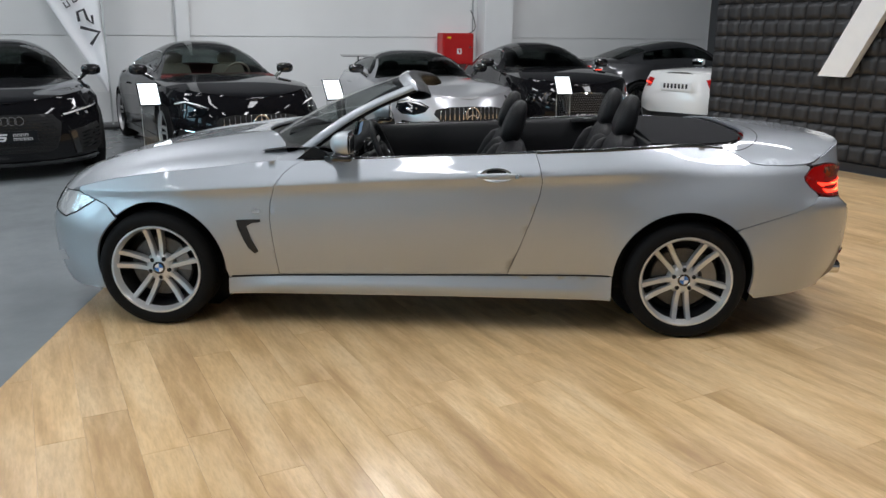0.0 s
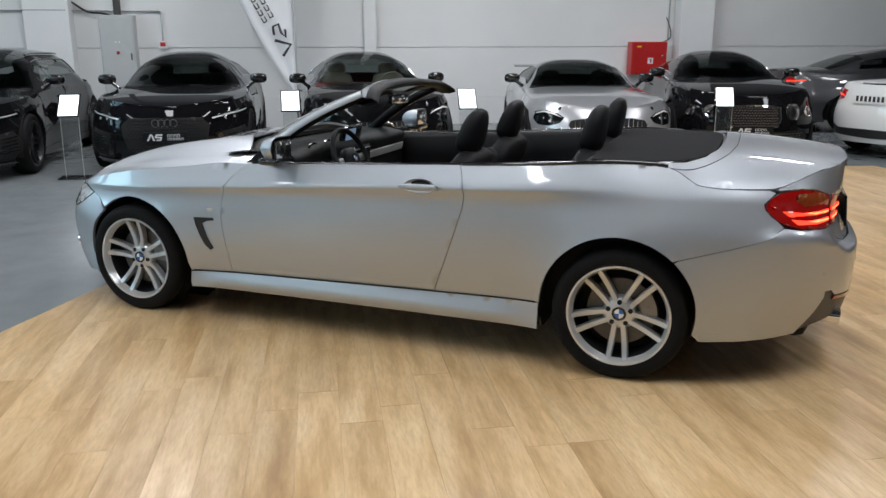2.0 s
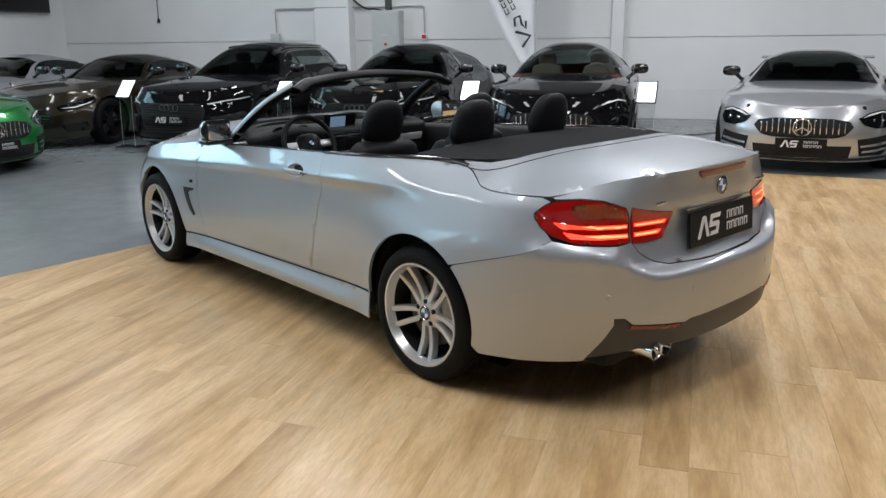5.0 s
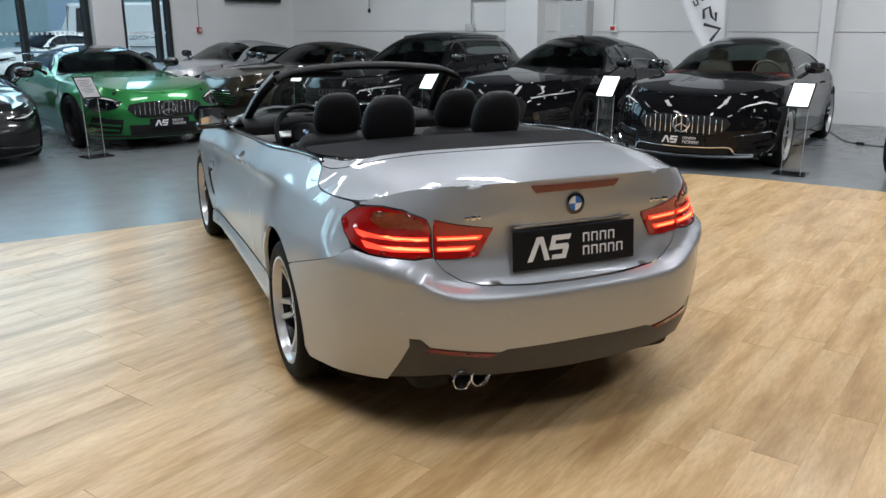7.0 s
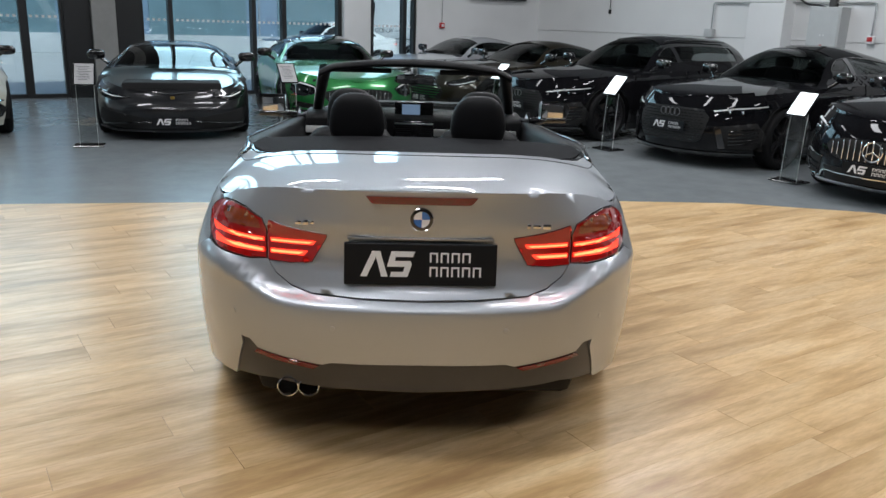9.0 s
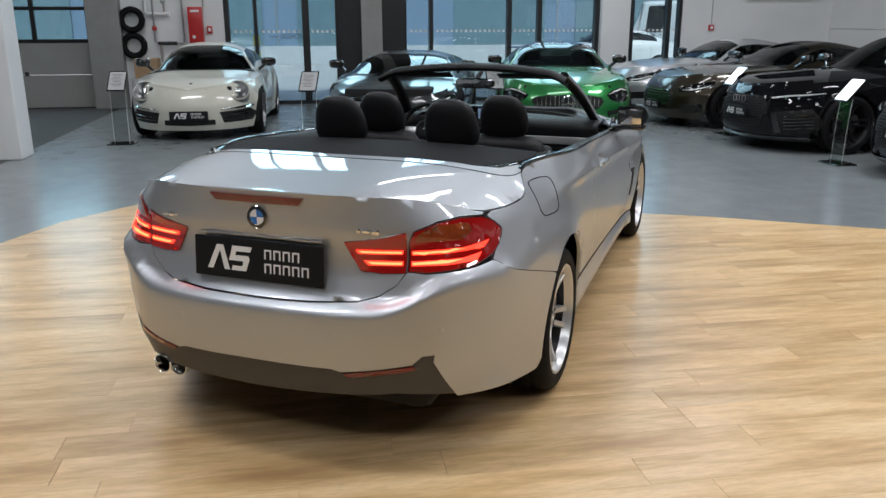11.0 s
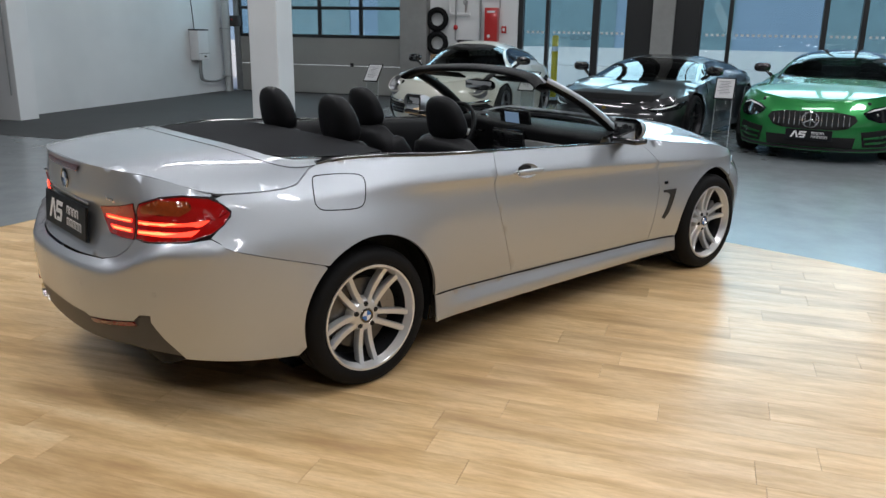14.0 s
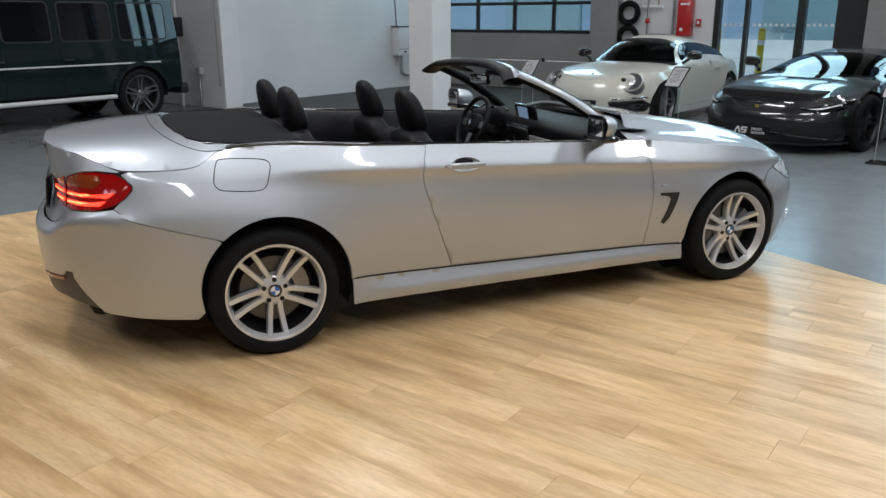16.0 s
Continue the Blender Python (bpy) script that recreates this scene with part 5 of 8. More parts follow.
    part("sail_panel", flat([(0.655, 0.905), (0.42, 0.925), (0.55, 0.985)], 0.02, Matrix.Translation((0, s * 0.79 + 0.01, 0)) @ pose(0, 0, 0, 90, 0, 0)), GLOSS_BLACK, car)
flap = rounded([(-1.622, 0.945), (-1.58, 0.957), (-1.44, 0.951), (-1.388, 0.932), (-1.4, 0.872), (-1.42, 0.829), (-1.467, 0.815), (-1.6, 0.825), (-1.64, 0.842), (-1.648, 0.872)], 4)
fp = hs.ring(np.array([q[0] for q in flap] + [flap[0][0]]), np.array([q[1] for q in flap] + [flap[0][1]])) * np.array([1, -1, 1])
part("fuel_flap_seam", tube([tuple(q) for q in fp], 0.0024, 6), VOID, car)

# windscreen and its frame
def screen(s, t):
    yb, yt = 0.675 * s, 0.565 * s
    xb, xt = 0.925 - 0.30 * s * s, 0.135 - 0.085 * s * s
    zb, zt = 0.965 - 0.01 * s * s, 1.322 - 0.04 * s * s
    k = 0.03 * np.sin(np.pi * t)
    return Vector((xb + (xt - xb) * t + k * 0.55, yb + (yt - yb) * t, zb + (zt - zb) * t + k * 0.8))


part("windscreen", grid_mesh([[screen(s, t) for s in np.linspace(-0.97, 0.97, 25)] for t in np.linspace(0, 0.97, 12)]), CLEAR, car, "clear windscreen glass")
for s in (1, -1):
    rows, rows2 = [], []
    for t in np.linspace(-0.06, 1.0, 16):
        p = screen(s * 1.0, t)
        q = screen(s * 0.93, t)
        d = (q - p).normalized()
        up = Vector((0.5, s * 0.35, 0.75)).normalized()
        w = 0.052
        rows.append([p + d * w * 0.55 + up * 0.004, p + d * 0.012 + up * 0.014, p - d * 0.012 + up * 0.012, p - d * 0.03 - up * 0.004, p - d * 0.03 - up * 0.016])
        rows2.append([p - d * 0.03 - up * 0.016, p - d * 0.026 - up * 0.036, p + d * 0.012 - up * 0.046, p + d * 0.042 - up * 0.026, p + d * w * 0.55 + up * 0.002])
    part("pillar_cap", grid_mesh(rows), SILVER, car, "silver outer face of the windscreen pillar")
    part("pillar", grid_mesh(rows2), LEATHER, car, "black windscreen pillar")
rows, rows2 = [], []
for s in np.linspace(-1.04, 1.04, 25):
    p = screen(s, 1.0)
    drop = 0.03 * max(0, abs(s) - 0.9) / 0.14
    p = p - Vector((0, 0, drop))
    rows.append([p + Vector((0.035, 0, -0.012)), p + Vector((0.02, 0, 0.003)), p + Vector((0.0, 0, 0.012)), p + Vector((-0.025, 0, 0.014))])
    rows2.append([p + Vector((-0.025, 0, 0.014)), p + Vector((-0.065, 0, 0.008)), p + Vector((-0.095, 0, -0.008)), p + Vector((-0.095, 0, -0.022)), p + Vector((-0.055, 0, -0.034)), p + Vector((0.0, 0, -0.034)), p + Vector((0.035, 0, -0.02))])
part("header_cap", grid_mesh(rows), SILVER, car, "silver front edge of the windscreen frame")
part("header", grid_mesh(rows2), LEATHER, car, "black padded header rail")
for y in (0.33, -0.33):
    part("sun_visor", box((0.07, 0.36, 0.012), (0.09, y, 1.262), 0.005, Matrix.Translation((0.09, y, 1.262)) @ pose(0, 0, 0, 0, 22, 0) @ Matrix.Translation((-0.09, -y, -1.262))), LEATHER, car)
mi = part("inside_mirror", puff((0.03, 0.25, 0.062), 4, 8, (0.1, 0, 1.213)), GLOSS_BLACK, car)
part("mirror_glass", box((0.003, 0.225, 0.048), (0.084, 0, 1.213), 0.001), CHROME, mi)
part("mirror_stem", tube([(0.115, 0, 1.22), (0.17, 0, 1.255), (0.215, 0, 1.275)], 0.016), BLACK_PLASTIC, mi)

# cabin
part("cabin_tub", box((2.1, 1.46, 0.12), (-0.45, 0, 0.28), 0.03), CARPET, car)
rows = []
for i in range(21):
    y = -0.72 + 1.44 * i / 20
    hood = 0.035 * math.exp(-((y - 0.36) / 0.17) ** 2)
    mid = 0.012 * math.exp(-(y / 0.2) ** 2)
    rows.append([(0.84, y, 0.945), (0.68, y, 0.965 + hood * 0.3), (0.5, y, 0.965 + hood), (0.40, y, 0.945 + hood + mid), (0.375, y, 0.915 + hood * 0.7), (0.42, y, 0.84), (0.39, y, 0.78), (0.42, y, 0.68), (0.5, y, 0.5)])
dash = part("dashboard", grid_mesh(rows), LEATHER, car, "black leather dashboard")
part("trim_strip", box((0.012, 0.62, 0.05), (0.385, -0.38, 0.845), 0.004, Matrix.Translation((0.385, 0, 0.845)) @ pose(0, 0, 0, 0, -14, 0) @ Matrix.Translation((-0.385, 0, -0.845))), WHITE_TRIM, dash, "pale satin dashboard trim strip")
part("trim_strip", box((0.012, 0.2, 0.045), (0.385, 0.62, 0.85), 0.004), WHITE_TRIM, dash)
part("centre_screen", box((0.02, 0.26, 0.1), (0.425, 0, 0.995), 0.006, Matrix.Translation((0.425, 0, 0.995)) @ pose(0, 0, 0, 0, -12, 0) @ Matrix.Translation((-0.425, 0, -0.995))), GLOSS_BLACK, dash)
part("display", box((0.003, 0.12, 0.07), (0.413, 0.02, 0.995), 0.0, Matrix.Translation((0.425, 0, 0.995)) @ pose(0, 0, 0, 0, -12, 0) @ Matrix.Translation((-0.425, 0, -0.995))), SCREEN_BLUE, dash)
cs = part("console_panel", box((0.06, 0.27, 0.19), (0.385, 0, 0.83), 0.012), GLOSS_BLACK, dash)
for z in (0.905, 0.80, 0.755):
    part("stack_trim", box((0.064, 0.255, 0.008), (0.383, 0, z), 0.002), SATIN, cs)
for y in (0.07, -0.07):
    bm = None
    for k in range(4):
        bm = box((0.062, 0.1, 0.004), (0.386, y, 0.845 + 0.014 * k), bm=bm)
    part("vent_slats", bm, BLACK_PLASTIC, cs, smooth=False)
RED_DIAL = glow("dial_glow", (0.75, 0.08, 0.03), 0.5)
for y in (0.46, 0.29):
    d = part("dial", lathe([(0.0, 0.0), (0.055, 0.0), (0.058, 0.01), (0.062, 0.012), (0.064, 0.0)], 28, Matrix.Translation((0.415, y, 0.93)) @ pose(0, 0, 0, 0, -70, 0)), GLOSS_BLACK, dash)
    part("dial_scale", lathe([(0.04, 0.002), (0.046, 0.002)], 28, Matrix.Translation((0.415, y, 0.93)) @ pose(0, 0, 0, 0, -70, 0)), RED_DIAL, d)
part("console", box((0.85, 0.24, 0.3), (-0.1, 0, 0.48), 0.03), BLACK_PLASTIC, car)
part("arm_rest", puff((0.34, 0.2, 0.09), 4, 8, (-0.35, 0, 0.66)), LEATHER, car)
# steering wheel
SW = Matrix.Translation((0.225, 0.37, 0.895)) @ pose(0, 0, 0, 0, -66, 0)
st = new("steering_wheel")
st.parent = car
rows = [[(math.cos(a) * (0.178 + 0.016 * math.cos(b)), math.sin(a) * (0.178 + 0.016 * math.cos(b)), 0.016 * math.sin(b)) for b in np.linspace(0, 2 * math.pi, 11)[:-1]] for a in np.linspace(0, 2 * math.pi, 41)[:-1]]
bm = grid_mesh(rows, closed_u=True, closed_v=True)
bmesh.ops.transform(bm, matrix=SW, verts=bm.verts)
part("wheel_rim", bm, LEATHER, st)
part("hub_pad", puff((0.14, 0.17, 0.06), 3, 8, (0.0, 0, -0.01), SW), LEATHER, st)
for a, w in ((90, 0.045), (-90, 0.045), (180, 0.05)):
    part("wheel_spoke", box((0.12, w, 0.014), (0.11, 0, -0.012), 0.005, SW @ pose(0, 0, 0, 0, 0, a)), SATIN, st)
roundel(st, SW @ Matrix.Translation((0, 0, 0.021)) @ pose(0, 0, 0, 0, 0, 90), 0.024)
part("column", tube([SW @ Vector((0, 0, -0.03)), SW @ Vector((0, 0, -0.2))], 0.04), BLACK_PLASTIC, st)


def seat(x, y, top, width, name, lean, cushion):
    s = new(name)
    s.parent = car
    part("backrest", puff((0.15, width, 0.56), 4.5, 12, (0, 0, 0), Matrix.Translation((x - 0.02, y, top - 0.47)) @ pose(0, 0, 0, 0, -lean, 0)), LEATHER, s)
    for k in (1, -1):
        part("bolster", puff((0.17, 0.1, 0.5), 3, 9, (0, 0, 0), Matrix.Translation((x + 0.035, y + k * (width / 2 - 0.03), top - 0.5)) @ pose(0, 0, 0, 0, -lean, 0)), LEATHER, s)
    part("cushion", puff(cushion, 4.5, 12, (x + 0.3, y, 0.48), None), LEATHER, s)
    rest = puff((0.11, 0.26, 0.25), 3.0, 16)
    for v in rest.verts:
        k = v.co.z / 0.125
        v.co.y *= 1 - 0.13 * k - 0.05 * k * k
        v.co.x *= 1 - 0.22 * k
        v.co.x += 0.012 * (v.co.y / 0.13) ** 2
    bmesh.ops.transform(rest, matrix=Matrix.Translation((x - 0.115, y, top - 0.115)) @ pose(0, 0, 0, 0, -lean + 6, 0), verts=rest.verts)
    part("headrest", rest, LEATHER, s)
    for k in (1, -1):
        part("headrest_post", tube([(x - 0.1, y + 0.06 * k, top - 0.18), (x - 0.075, y + 0.06 * k, top - 0.28)], 0.006), CHROME, s)
    return s


for y in (0.36, -0.36):
    seat(-0.40, y, 1.195, 0.5, "front_seat", 24, (0.52, 0.5, 0.2))
for y in (0.29, -0.29):
    seat(-1.04, y, 1.225, 0.46, "rear_seat", 20, (0.46, 0.5, 0.2))
part("rear_bulkhead", box((0.06, 1.44, 0.55), (-1.22, 0, 0.74), 0.02), LEATHER, car)

# underside, arches, wheels
part("underbody", box((4.2, 1.2, 0.35), (-0.13, 0, 0.38), 0.05), VOID, car)
part("underbody_skirt", box((1.9, 1.66, 0.1), (0.0, 0, 0.27), 0.03), VOID, car)
for (cx, cz, r), wy in ((ARCH_F, 0.782), (ARCH_R, 0.795)):
    for s in (1, -1):
        rows = [[(cx + (r + 0.012) * math.cos(a), s * y, cz + (r + 0.012) * math.sin(a)) for y in (0.5, 0.72, 0.84)] for a in np.linspace(-0.35, math.pi + 0.35, 22)]
        part("arch_liner", grid_mesh(rows), VOID, car)
        rows = [[(cx + r * math.cos(a) * k, s * 0.52, cz + r * math.sin(a) * k) for k in (0.02, 1.04)] for a in np.linspace(0, 2 * math.pi, 25)]
        part("arch_wall", grid_mesh(rows), VOID, car)
        m = Matrix.Translation((1.405 if cx > 0 else -1.405, s * wy, 0.318))
        wheel(car, m if s > 0 else m @ pose(0, 0, 0, 0, 0, 180), 0.318, 0.226, 0.236, ALLOY, turn={(1, 1): 85, (-1, 1): 54, (1, -1): 95, (-1, -1): 54}[(1 if cx > 0 else -1, s)])

# ---- the other cars ----
SIDE_INSET = curve((-0.3, 0.09), (0, 0.06), (0.2, 0.03), (0.45, 0.006), (0.62, 0.0), (0.74, 0.012), (0.8, 0.014), (0.85, 0.002), (0.88, 0.008), (1.0, 0.06), (1.15, 0.12))


class Spec:
    """Sizes of a car: nose, tail and wheels from the middle of the wheelbase."""

    def __init__(s, paint, length, half, height, wb, fo, cowl, peak, rear, z_nose, z_cowl, z_belt, z_tail, kind, glassy=DARK_GLASS, alloy=DARK_ALLOY, wheel_r=0.345, pn=2.5, estate=False, doors=1, roof=None, z_low=0.15, arms=5, face=0.0):
        s.paint, s.length, s.half, s.height, s.wb, s.fo, s.cowl, s.peak, s.rear = paint, length, half, height, wb, fo, cowl, peak, rear
        s.z_nose, s.z_cowl, s.z_belt, s.z_tail, s.kind, s.glassy, s.alloy, s.wheel_r, s.pn = z_nose, z_cowl, z_belt, z_tail, kind, glassy, alloy, wheel_r, pn
        s.estate, s.doors, s.roof, s.z_low, s.arms, s.face = estate, doors, roof or paint, z_low, arms, face


def show_car(name, sp, m, label, plate=True, rear_detail=False, canopy=True):
    c = thing(name, m, label, "car", "cars on show")
    xn, xt = sp.wb / 2 + sp.fo, -(sp.length - sp.wb / 2 - sp.fo)
    ax = sp.wb / 2
    ra = sp.wheel_r + 0.035
    af, ar = (ax, sp.wheel_r, ra), (-ax, sp.wheel_r, ra)
    w = sp.half
    zl = sp.z_low
    sh = Shell(
        curve((xt, w - 0.05), (-ax - 0.2, w - 0.008), (-ax, w), (-ax * 0.4, w - 0.025), (ax * 0.4, w - 0.03), (ax, w - 0.006), (xn, w - 0.06)), SIDE_INSET, zl,
        curve((xt - 0.05, sp.z_tail - 0.03), (xt + 0.25, sp.z_tail), (sp.rear, sp.z_tail + 0.01 if sp.z_tail < sp.z_belt else sp.z_belt), (-0.3, sp.z_belt), (sp.cowl, sp.z_cowl - 0.02), (ax, sp.z_nose + (sp.z_cowl - sp.z_nose) * 0.72), (xn - 0.25, sp.z_nose + 0.06), (xn, sp.z_nose - 0.03)),
        curve((xt - 0.05, sp.z_tail), (xt + 0.25, sp.z_tail + 0.03), (sp.rear, sp.z_tail + 0.05), (sp.cowl, sp.z_cowl + 0.045), (ax, sp.z_nose + (sp.z_cowl - sp.z_nose) * 0.72 + 0.05), (xn - 0.25, sp.z_nose + 0.085), (xn, sp.z_nose - 0.02)),
        curve((zl, xt + 0.14), (0.3, xt + 0.03), (0.55, xt), (0.75, xt + 0.03), (1.05, xt + 0.08)),
        curve((zl, xn - 0.06), (0.25, xn - 0.01), (0.34, xn), (0.46, xn - 0.09), (0.6, xn - 0.26)) if sp.face else curve((zl, xn - 0.06), (0.25, xn - 0.01), (0.45, xn), (sp.z_nose - 0.08, xn - 0.05), (sp.z_nose + 0.05, xn - 0.14)),
        -ax - 0.1, ax + 0.05, 2.6, sp.pn, 1.2, 1.2, 0.09, 0.05, 3.0, (af, ar))
    P, mat = sh.ring, sp.paint
    top = lambda x: float(sh.zs(x))
    st = 0.085

    def both_sides(nm, poly, mt, **k):
        return [part(nm, sheet(poly, P, st, k.get("thick", 0.012), f, (0, 0, 0.3), k.get("lift", 0.0)), mt, c) for f in (False, True)]

    d0, d1 = (ax - ra - 0.1), (-ax + ra * 0.55 if sp.doors == 1 else -ax + ra * 0.75)
    g = 0.004
    zsill = zl + 0.1
    cuts = [d0, d1] if sp.doors == 1 else [d0, (d0 + d1) / 2 - 0.05, d1]
    both_sides("front_wing", [(d0 + g, zsill), (ax - ra - 0.005, zsill)] + arc(ax, sp.wheel_r, ra, 175, 45, 16) + [(sh.chart(top(q) - 0.01, x=q), top(q)) for q in (ax + 0.35, ax + 0.2)] + [(q, top(q)) for q in np.linspace(ax, d0 + g, 6)], mat)
    for a, b in zip(cuts, cuts[1:]):
        lean = 0.05
        both_sides("door", [(b + g, zsill), (a - g, zsill), (a - g, top(a) - 0.1), (a - g - lean, top(a - lean))] + [(q, top(q)) for q in np.linspace(a - lean - 0.1, b, 5)] + [(b + g - lean * 0, top(b) - 0.1)], mat)
    both_sides("rear_wing", [(d1 - g, zsill), (d1 - g, top(d1))] + [(q, top(q)) for q in np.linspace(d1 - 0.1, -ax, 5)] + [(sh.chart(top(q), x=q), top(q)) for q in np.linspace(-ax - 0.2, xt + 0.14, 4)] + [(sh.chart(0.55, x=xt + 0.16), 0.55)] + [(-ax - ra * 0.95, 0.5)] + arc(-ax, sp.wheel_r, ra, 140, 3, 16) + [(-ax + ra + 0.01, zsill)], mat)
    both_sides("side_skirt", [(ax - ra + 0.02, zsill - g), (-ax + ra - 0.02, zsill - g), (-ax + ra - 0.01, zl), (ax - ra + 0.01, zl)], mat if sp.kind != "offroad" else BLACK_PLASTIC, lift=0.008)
    both_sides("inner_body", [(ax - ra - 0.02, zl + 0.02)] + arc(ax, sp.wheel_r, ra + 0.02, 175, 50, 10) + [(q, top(q) - 0.02) for q in np.linspace(ax, -ax, 10)] + arc(-ax, sp.wheel_r, ra + 0.02, 120, 3, 10) + [(-ax + ra + 0.02, zl + 0.02)], VOID, lift=-0.02, thick=0)
    # ends
    F, NMID = sh.both(1), sh.an + sh.ln
    R, TMID = sh.both(-1), sh.at - sh.lt

    def fy(y, z, s=1):
        return (s * (NMID - sh.chart(z, y=abs(y), end=1)), z)

    def fx(x, z, s=1):
        return (s * (NMID - sh.chart(z, x=x)), z)

    def ry(y, z, s=1):
        return (s * (sh.chart(z, y=abs(y), end=-1) - TMID), z)

    def rx(x, z, s=1):
        return (s * (sh.chart(z, x=x) - TMID), z)

    def front(nm, half, mt, lift=0.004, thick=0.01, parent=None, step=0.05):
        return part(nm, sheet(ends(half), F, step, thick, False, (xn - 0.7, 0, 0.4), lift), mt, parent or c)

    def front_pair(nm, pts, mt, lift=0.006, thick=0.008, parent=None, label=""):
        out = []
        for k, s in enumerate((1, -1)):
            out.append(part(nm, sheet([fy(y, z, s) for y, z in pts], F, 0.04, thick, False, (xn - 0.7, 0, 0.4), lift), mt, parent[k] if parent else c, label))
        return out

    qs = np.linspace(xn - 0.5, xn, 200)
    xe = float(qs[np.argmin(np.abs(sh.nose(sh.zs(qs)) - qs))])
    edge_f = [fx(q, top(q)) for q in np.linspace(xe - 0.03, ax + 0.33, 6)]
    zt = top(xe)
    front("front_bumper", [(0.0, zt + 0.014), fy(0.25, zt + 0.014)] + [(b, z + 0.012) for b, z in edge_f[:3]] + edge_f[3:] + [(NMID - a, z) for a, z in arc(ax, sp.wheel_r, ra, 43, -10, 10)] + [fx(ax + ra + 0.05, zl), (0.0, zl)], mat, 0.0, 0.014, step=0.07)
    front("nose_infill", [(0.0, zt + 0.04)] + [(b, z + 0.04) for b, z in edge_f[:5]] + [(b, z - 0.07) for b, z in edge_f[4::-1]] + [(0.0, zt - 0.07)], mat, -0.009, 0, step=0.06)
    te = [rx(q, top(q)) for q in np.linspace(xt + 0.1, xt + 0.145, 2)]
    part("rear_bumper", sheet(ends([(0.0, top(xt + 0.07)), ry(0.4, top(xt + 0.08))] + te + [rx(xt + 0.17, 0.545), rx(-ax - ra, 0.5)] + [(a - TMID, z) for a, z in arc(-ax, sp.wheel_r, ra, 150, 190, 8)] + [rx(-ax - ra - 0.04, zl + 0.04), (0.0, zl + 0.06)]), R, 0.08, 0.014, False, (xt + 0.7, 0, 0.4)), mat, c)
    e1 = [(q, float(sh.edge(q)) - 0.003) for q in np.linspace(sp.cowl - 0.12, xe + 0.004, 16)]
    part("bonnet", sheet(e1 + [(a, -b) for a, b in e1[::-1]], sh.top, 0.09, 0.014, False, (xn - 1, 0, 0)), mat, c)
    e2 = [(q, float(sh.edge(q)) - 0.002) for q in np.linspace(sp.rear + 0.25, xt + 0.1, 10)]
    part("boot_lid", sheet(e2 + [(a, -b) for a, b in e2[::-1]], sh.top, 0.1, 0.014, False, (xt + 1, 0, 0)), mat, c)
    # canopy
    if canopy:
        zr = curve((sp.rear, sp.z_tail + 0.02), *([(sp.rear + 0.12, sp.height - 0.14), (sp.rear + 0.55, sp.height - 0.03)] if sp.estate else [(sp.rear + (sp.peak - sp.rear) * 0.5, sp.z_tail + (sp.height - sp.z_tail) * 0.74)]),
                   (sp.peak, sp.height), (sp.peak + (sp.cowl - sp.peak) * 0.38, sp.height - 0.05), (sp.cowl + 0.14, sp.z_cowl + 0.02))

        def can(x, th):
            x, th = np.asarray(x, float), np.asarray(th, float)
            zb = sh.zs(np.clip(x, sp.rear, sp.cowl + 0.1)) - 0.01
            h = np.maximum(zr(x) - zb, 0.002)
            b = sh.edge(np.clip(x, sp.rear + 0.05, sp.cowl)) - 0.015
            a = np.abs(th) * np.pi / 2
            ss, cc = np.sin(a) ** 0.6, np.cos(a) ** 0.52
            y = (b - 0.05 * step01(cc / 0.3) - 0.6 * h * cc) * ss * np.sign(th)
            bow = (y / b) ** 2
            xx = x - 0.3 * bow * step01((x - sp.peak - 0.1) / (sp.cowl - sp.peak)) + 0.16 * bow * step01((sp.peak - 0.4 - x) / (sp.peak - sp.rear))
            return np.stack([xx, y, zb + h * cc], -1)

        xf = sp.peak + (sp.cowl - sp.peak) * 0.36
        xb = sp.rear + (0.5 if sp.estate else 0.55)
        xr = xb + (-0.18 if sp.estate else 0.14)

        def skin(nm, poly, mt, lift=0.0, parent=None, label=""):
            return part(nm, sheet(poly, can, 0.07, 0, False, (-0.3, 0, 0.6), lift), mt, parent or c, label)

        skin("roof", [(xr, -0.655), (xf, -0.655), (xf, 0.655), (xr, 0.655)], sp.roof)
        pane_mt = LIGHT_TINT if sp.glassy is TINT else TINT
        skin("windscreen", [(xf, -0.6), (xf, 0.6), (xf + 0.3, 0.67), (sp.cowl + 0.1, 0.81), (sp.cowl + 0.13, 0.5), (sp.cowl + 0.13, -0.5), (sp.cowl + 0.1, -0.81), (xf + 0.3, -0.67)], pane_mt, -0.004)
        skin("rear_window", [(sp.rear + 0.06, -0.64), (sp.rear + 0.06, 0.64), (xr + 0.02, 0.58), (xr + 0.02, -0.58)], TINT, -0.004)
        for s in (1, -1):
            def sided(pts):
                return [(a, b * s) for a, b in pts]
            skin("windscreen_pillar", sided([(xf - 0.02, 0.6), (xf + 0.3, 0.655), (sp.cowl + 0.13, 0.79), (sp.cowl + 0.14, 1.0), (xf + 0.3, 1.0), (xf + 0.32, 0.95), (xf + 0.38, 0.9), (xf + 0.27, 0.765), (xf - 0.05, 0.65)]), mat)
            skin("rear_pillar", sided([(sp.rear, 0.6), (xr + 0.02, 0.56), (xb + 0.1, 0.64), (xb, 0.86), (xb, 1.0), (sp.rear, 1.0)]), mat)
            skin("window_sill_strip", sided([(xb - 0.01, 0.945), (xf + 0.32, 0.945), (xf + 0.32, 1.0), (xb - 0.01, 1.0)]), mat)
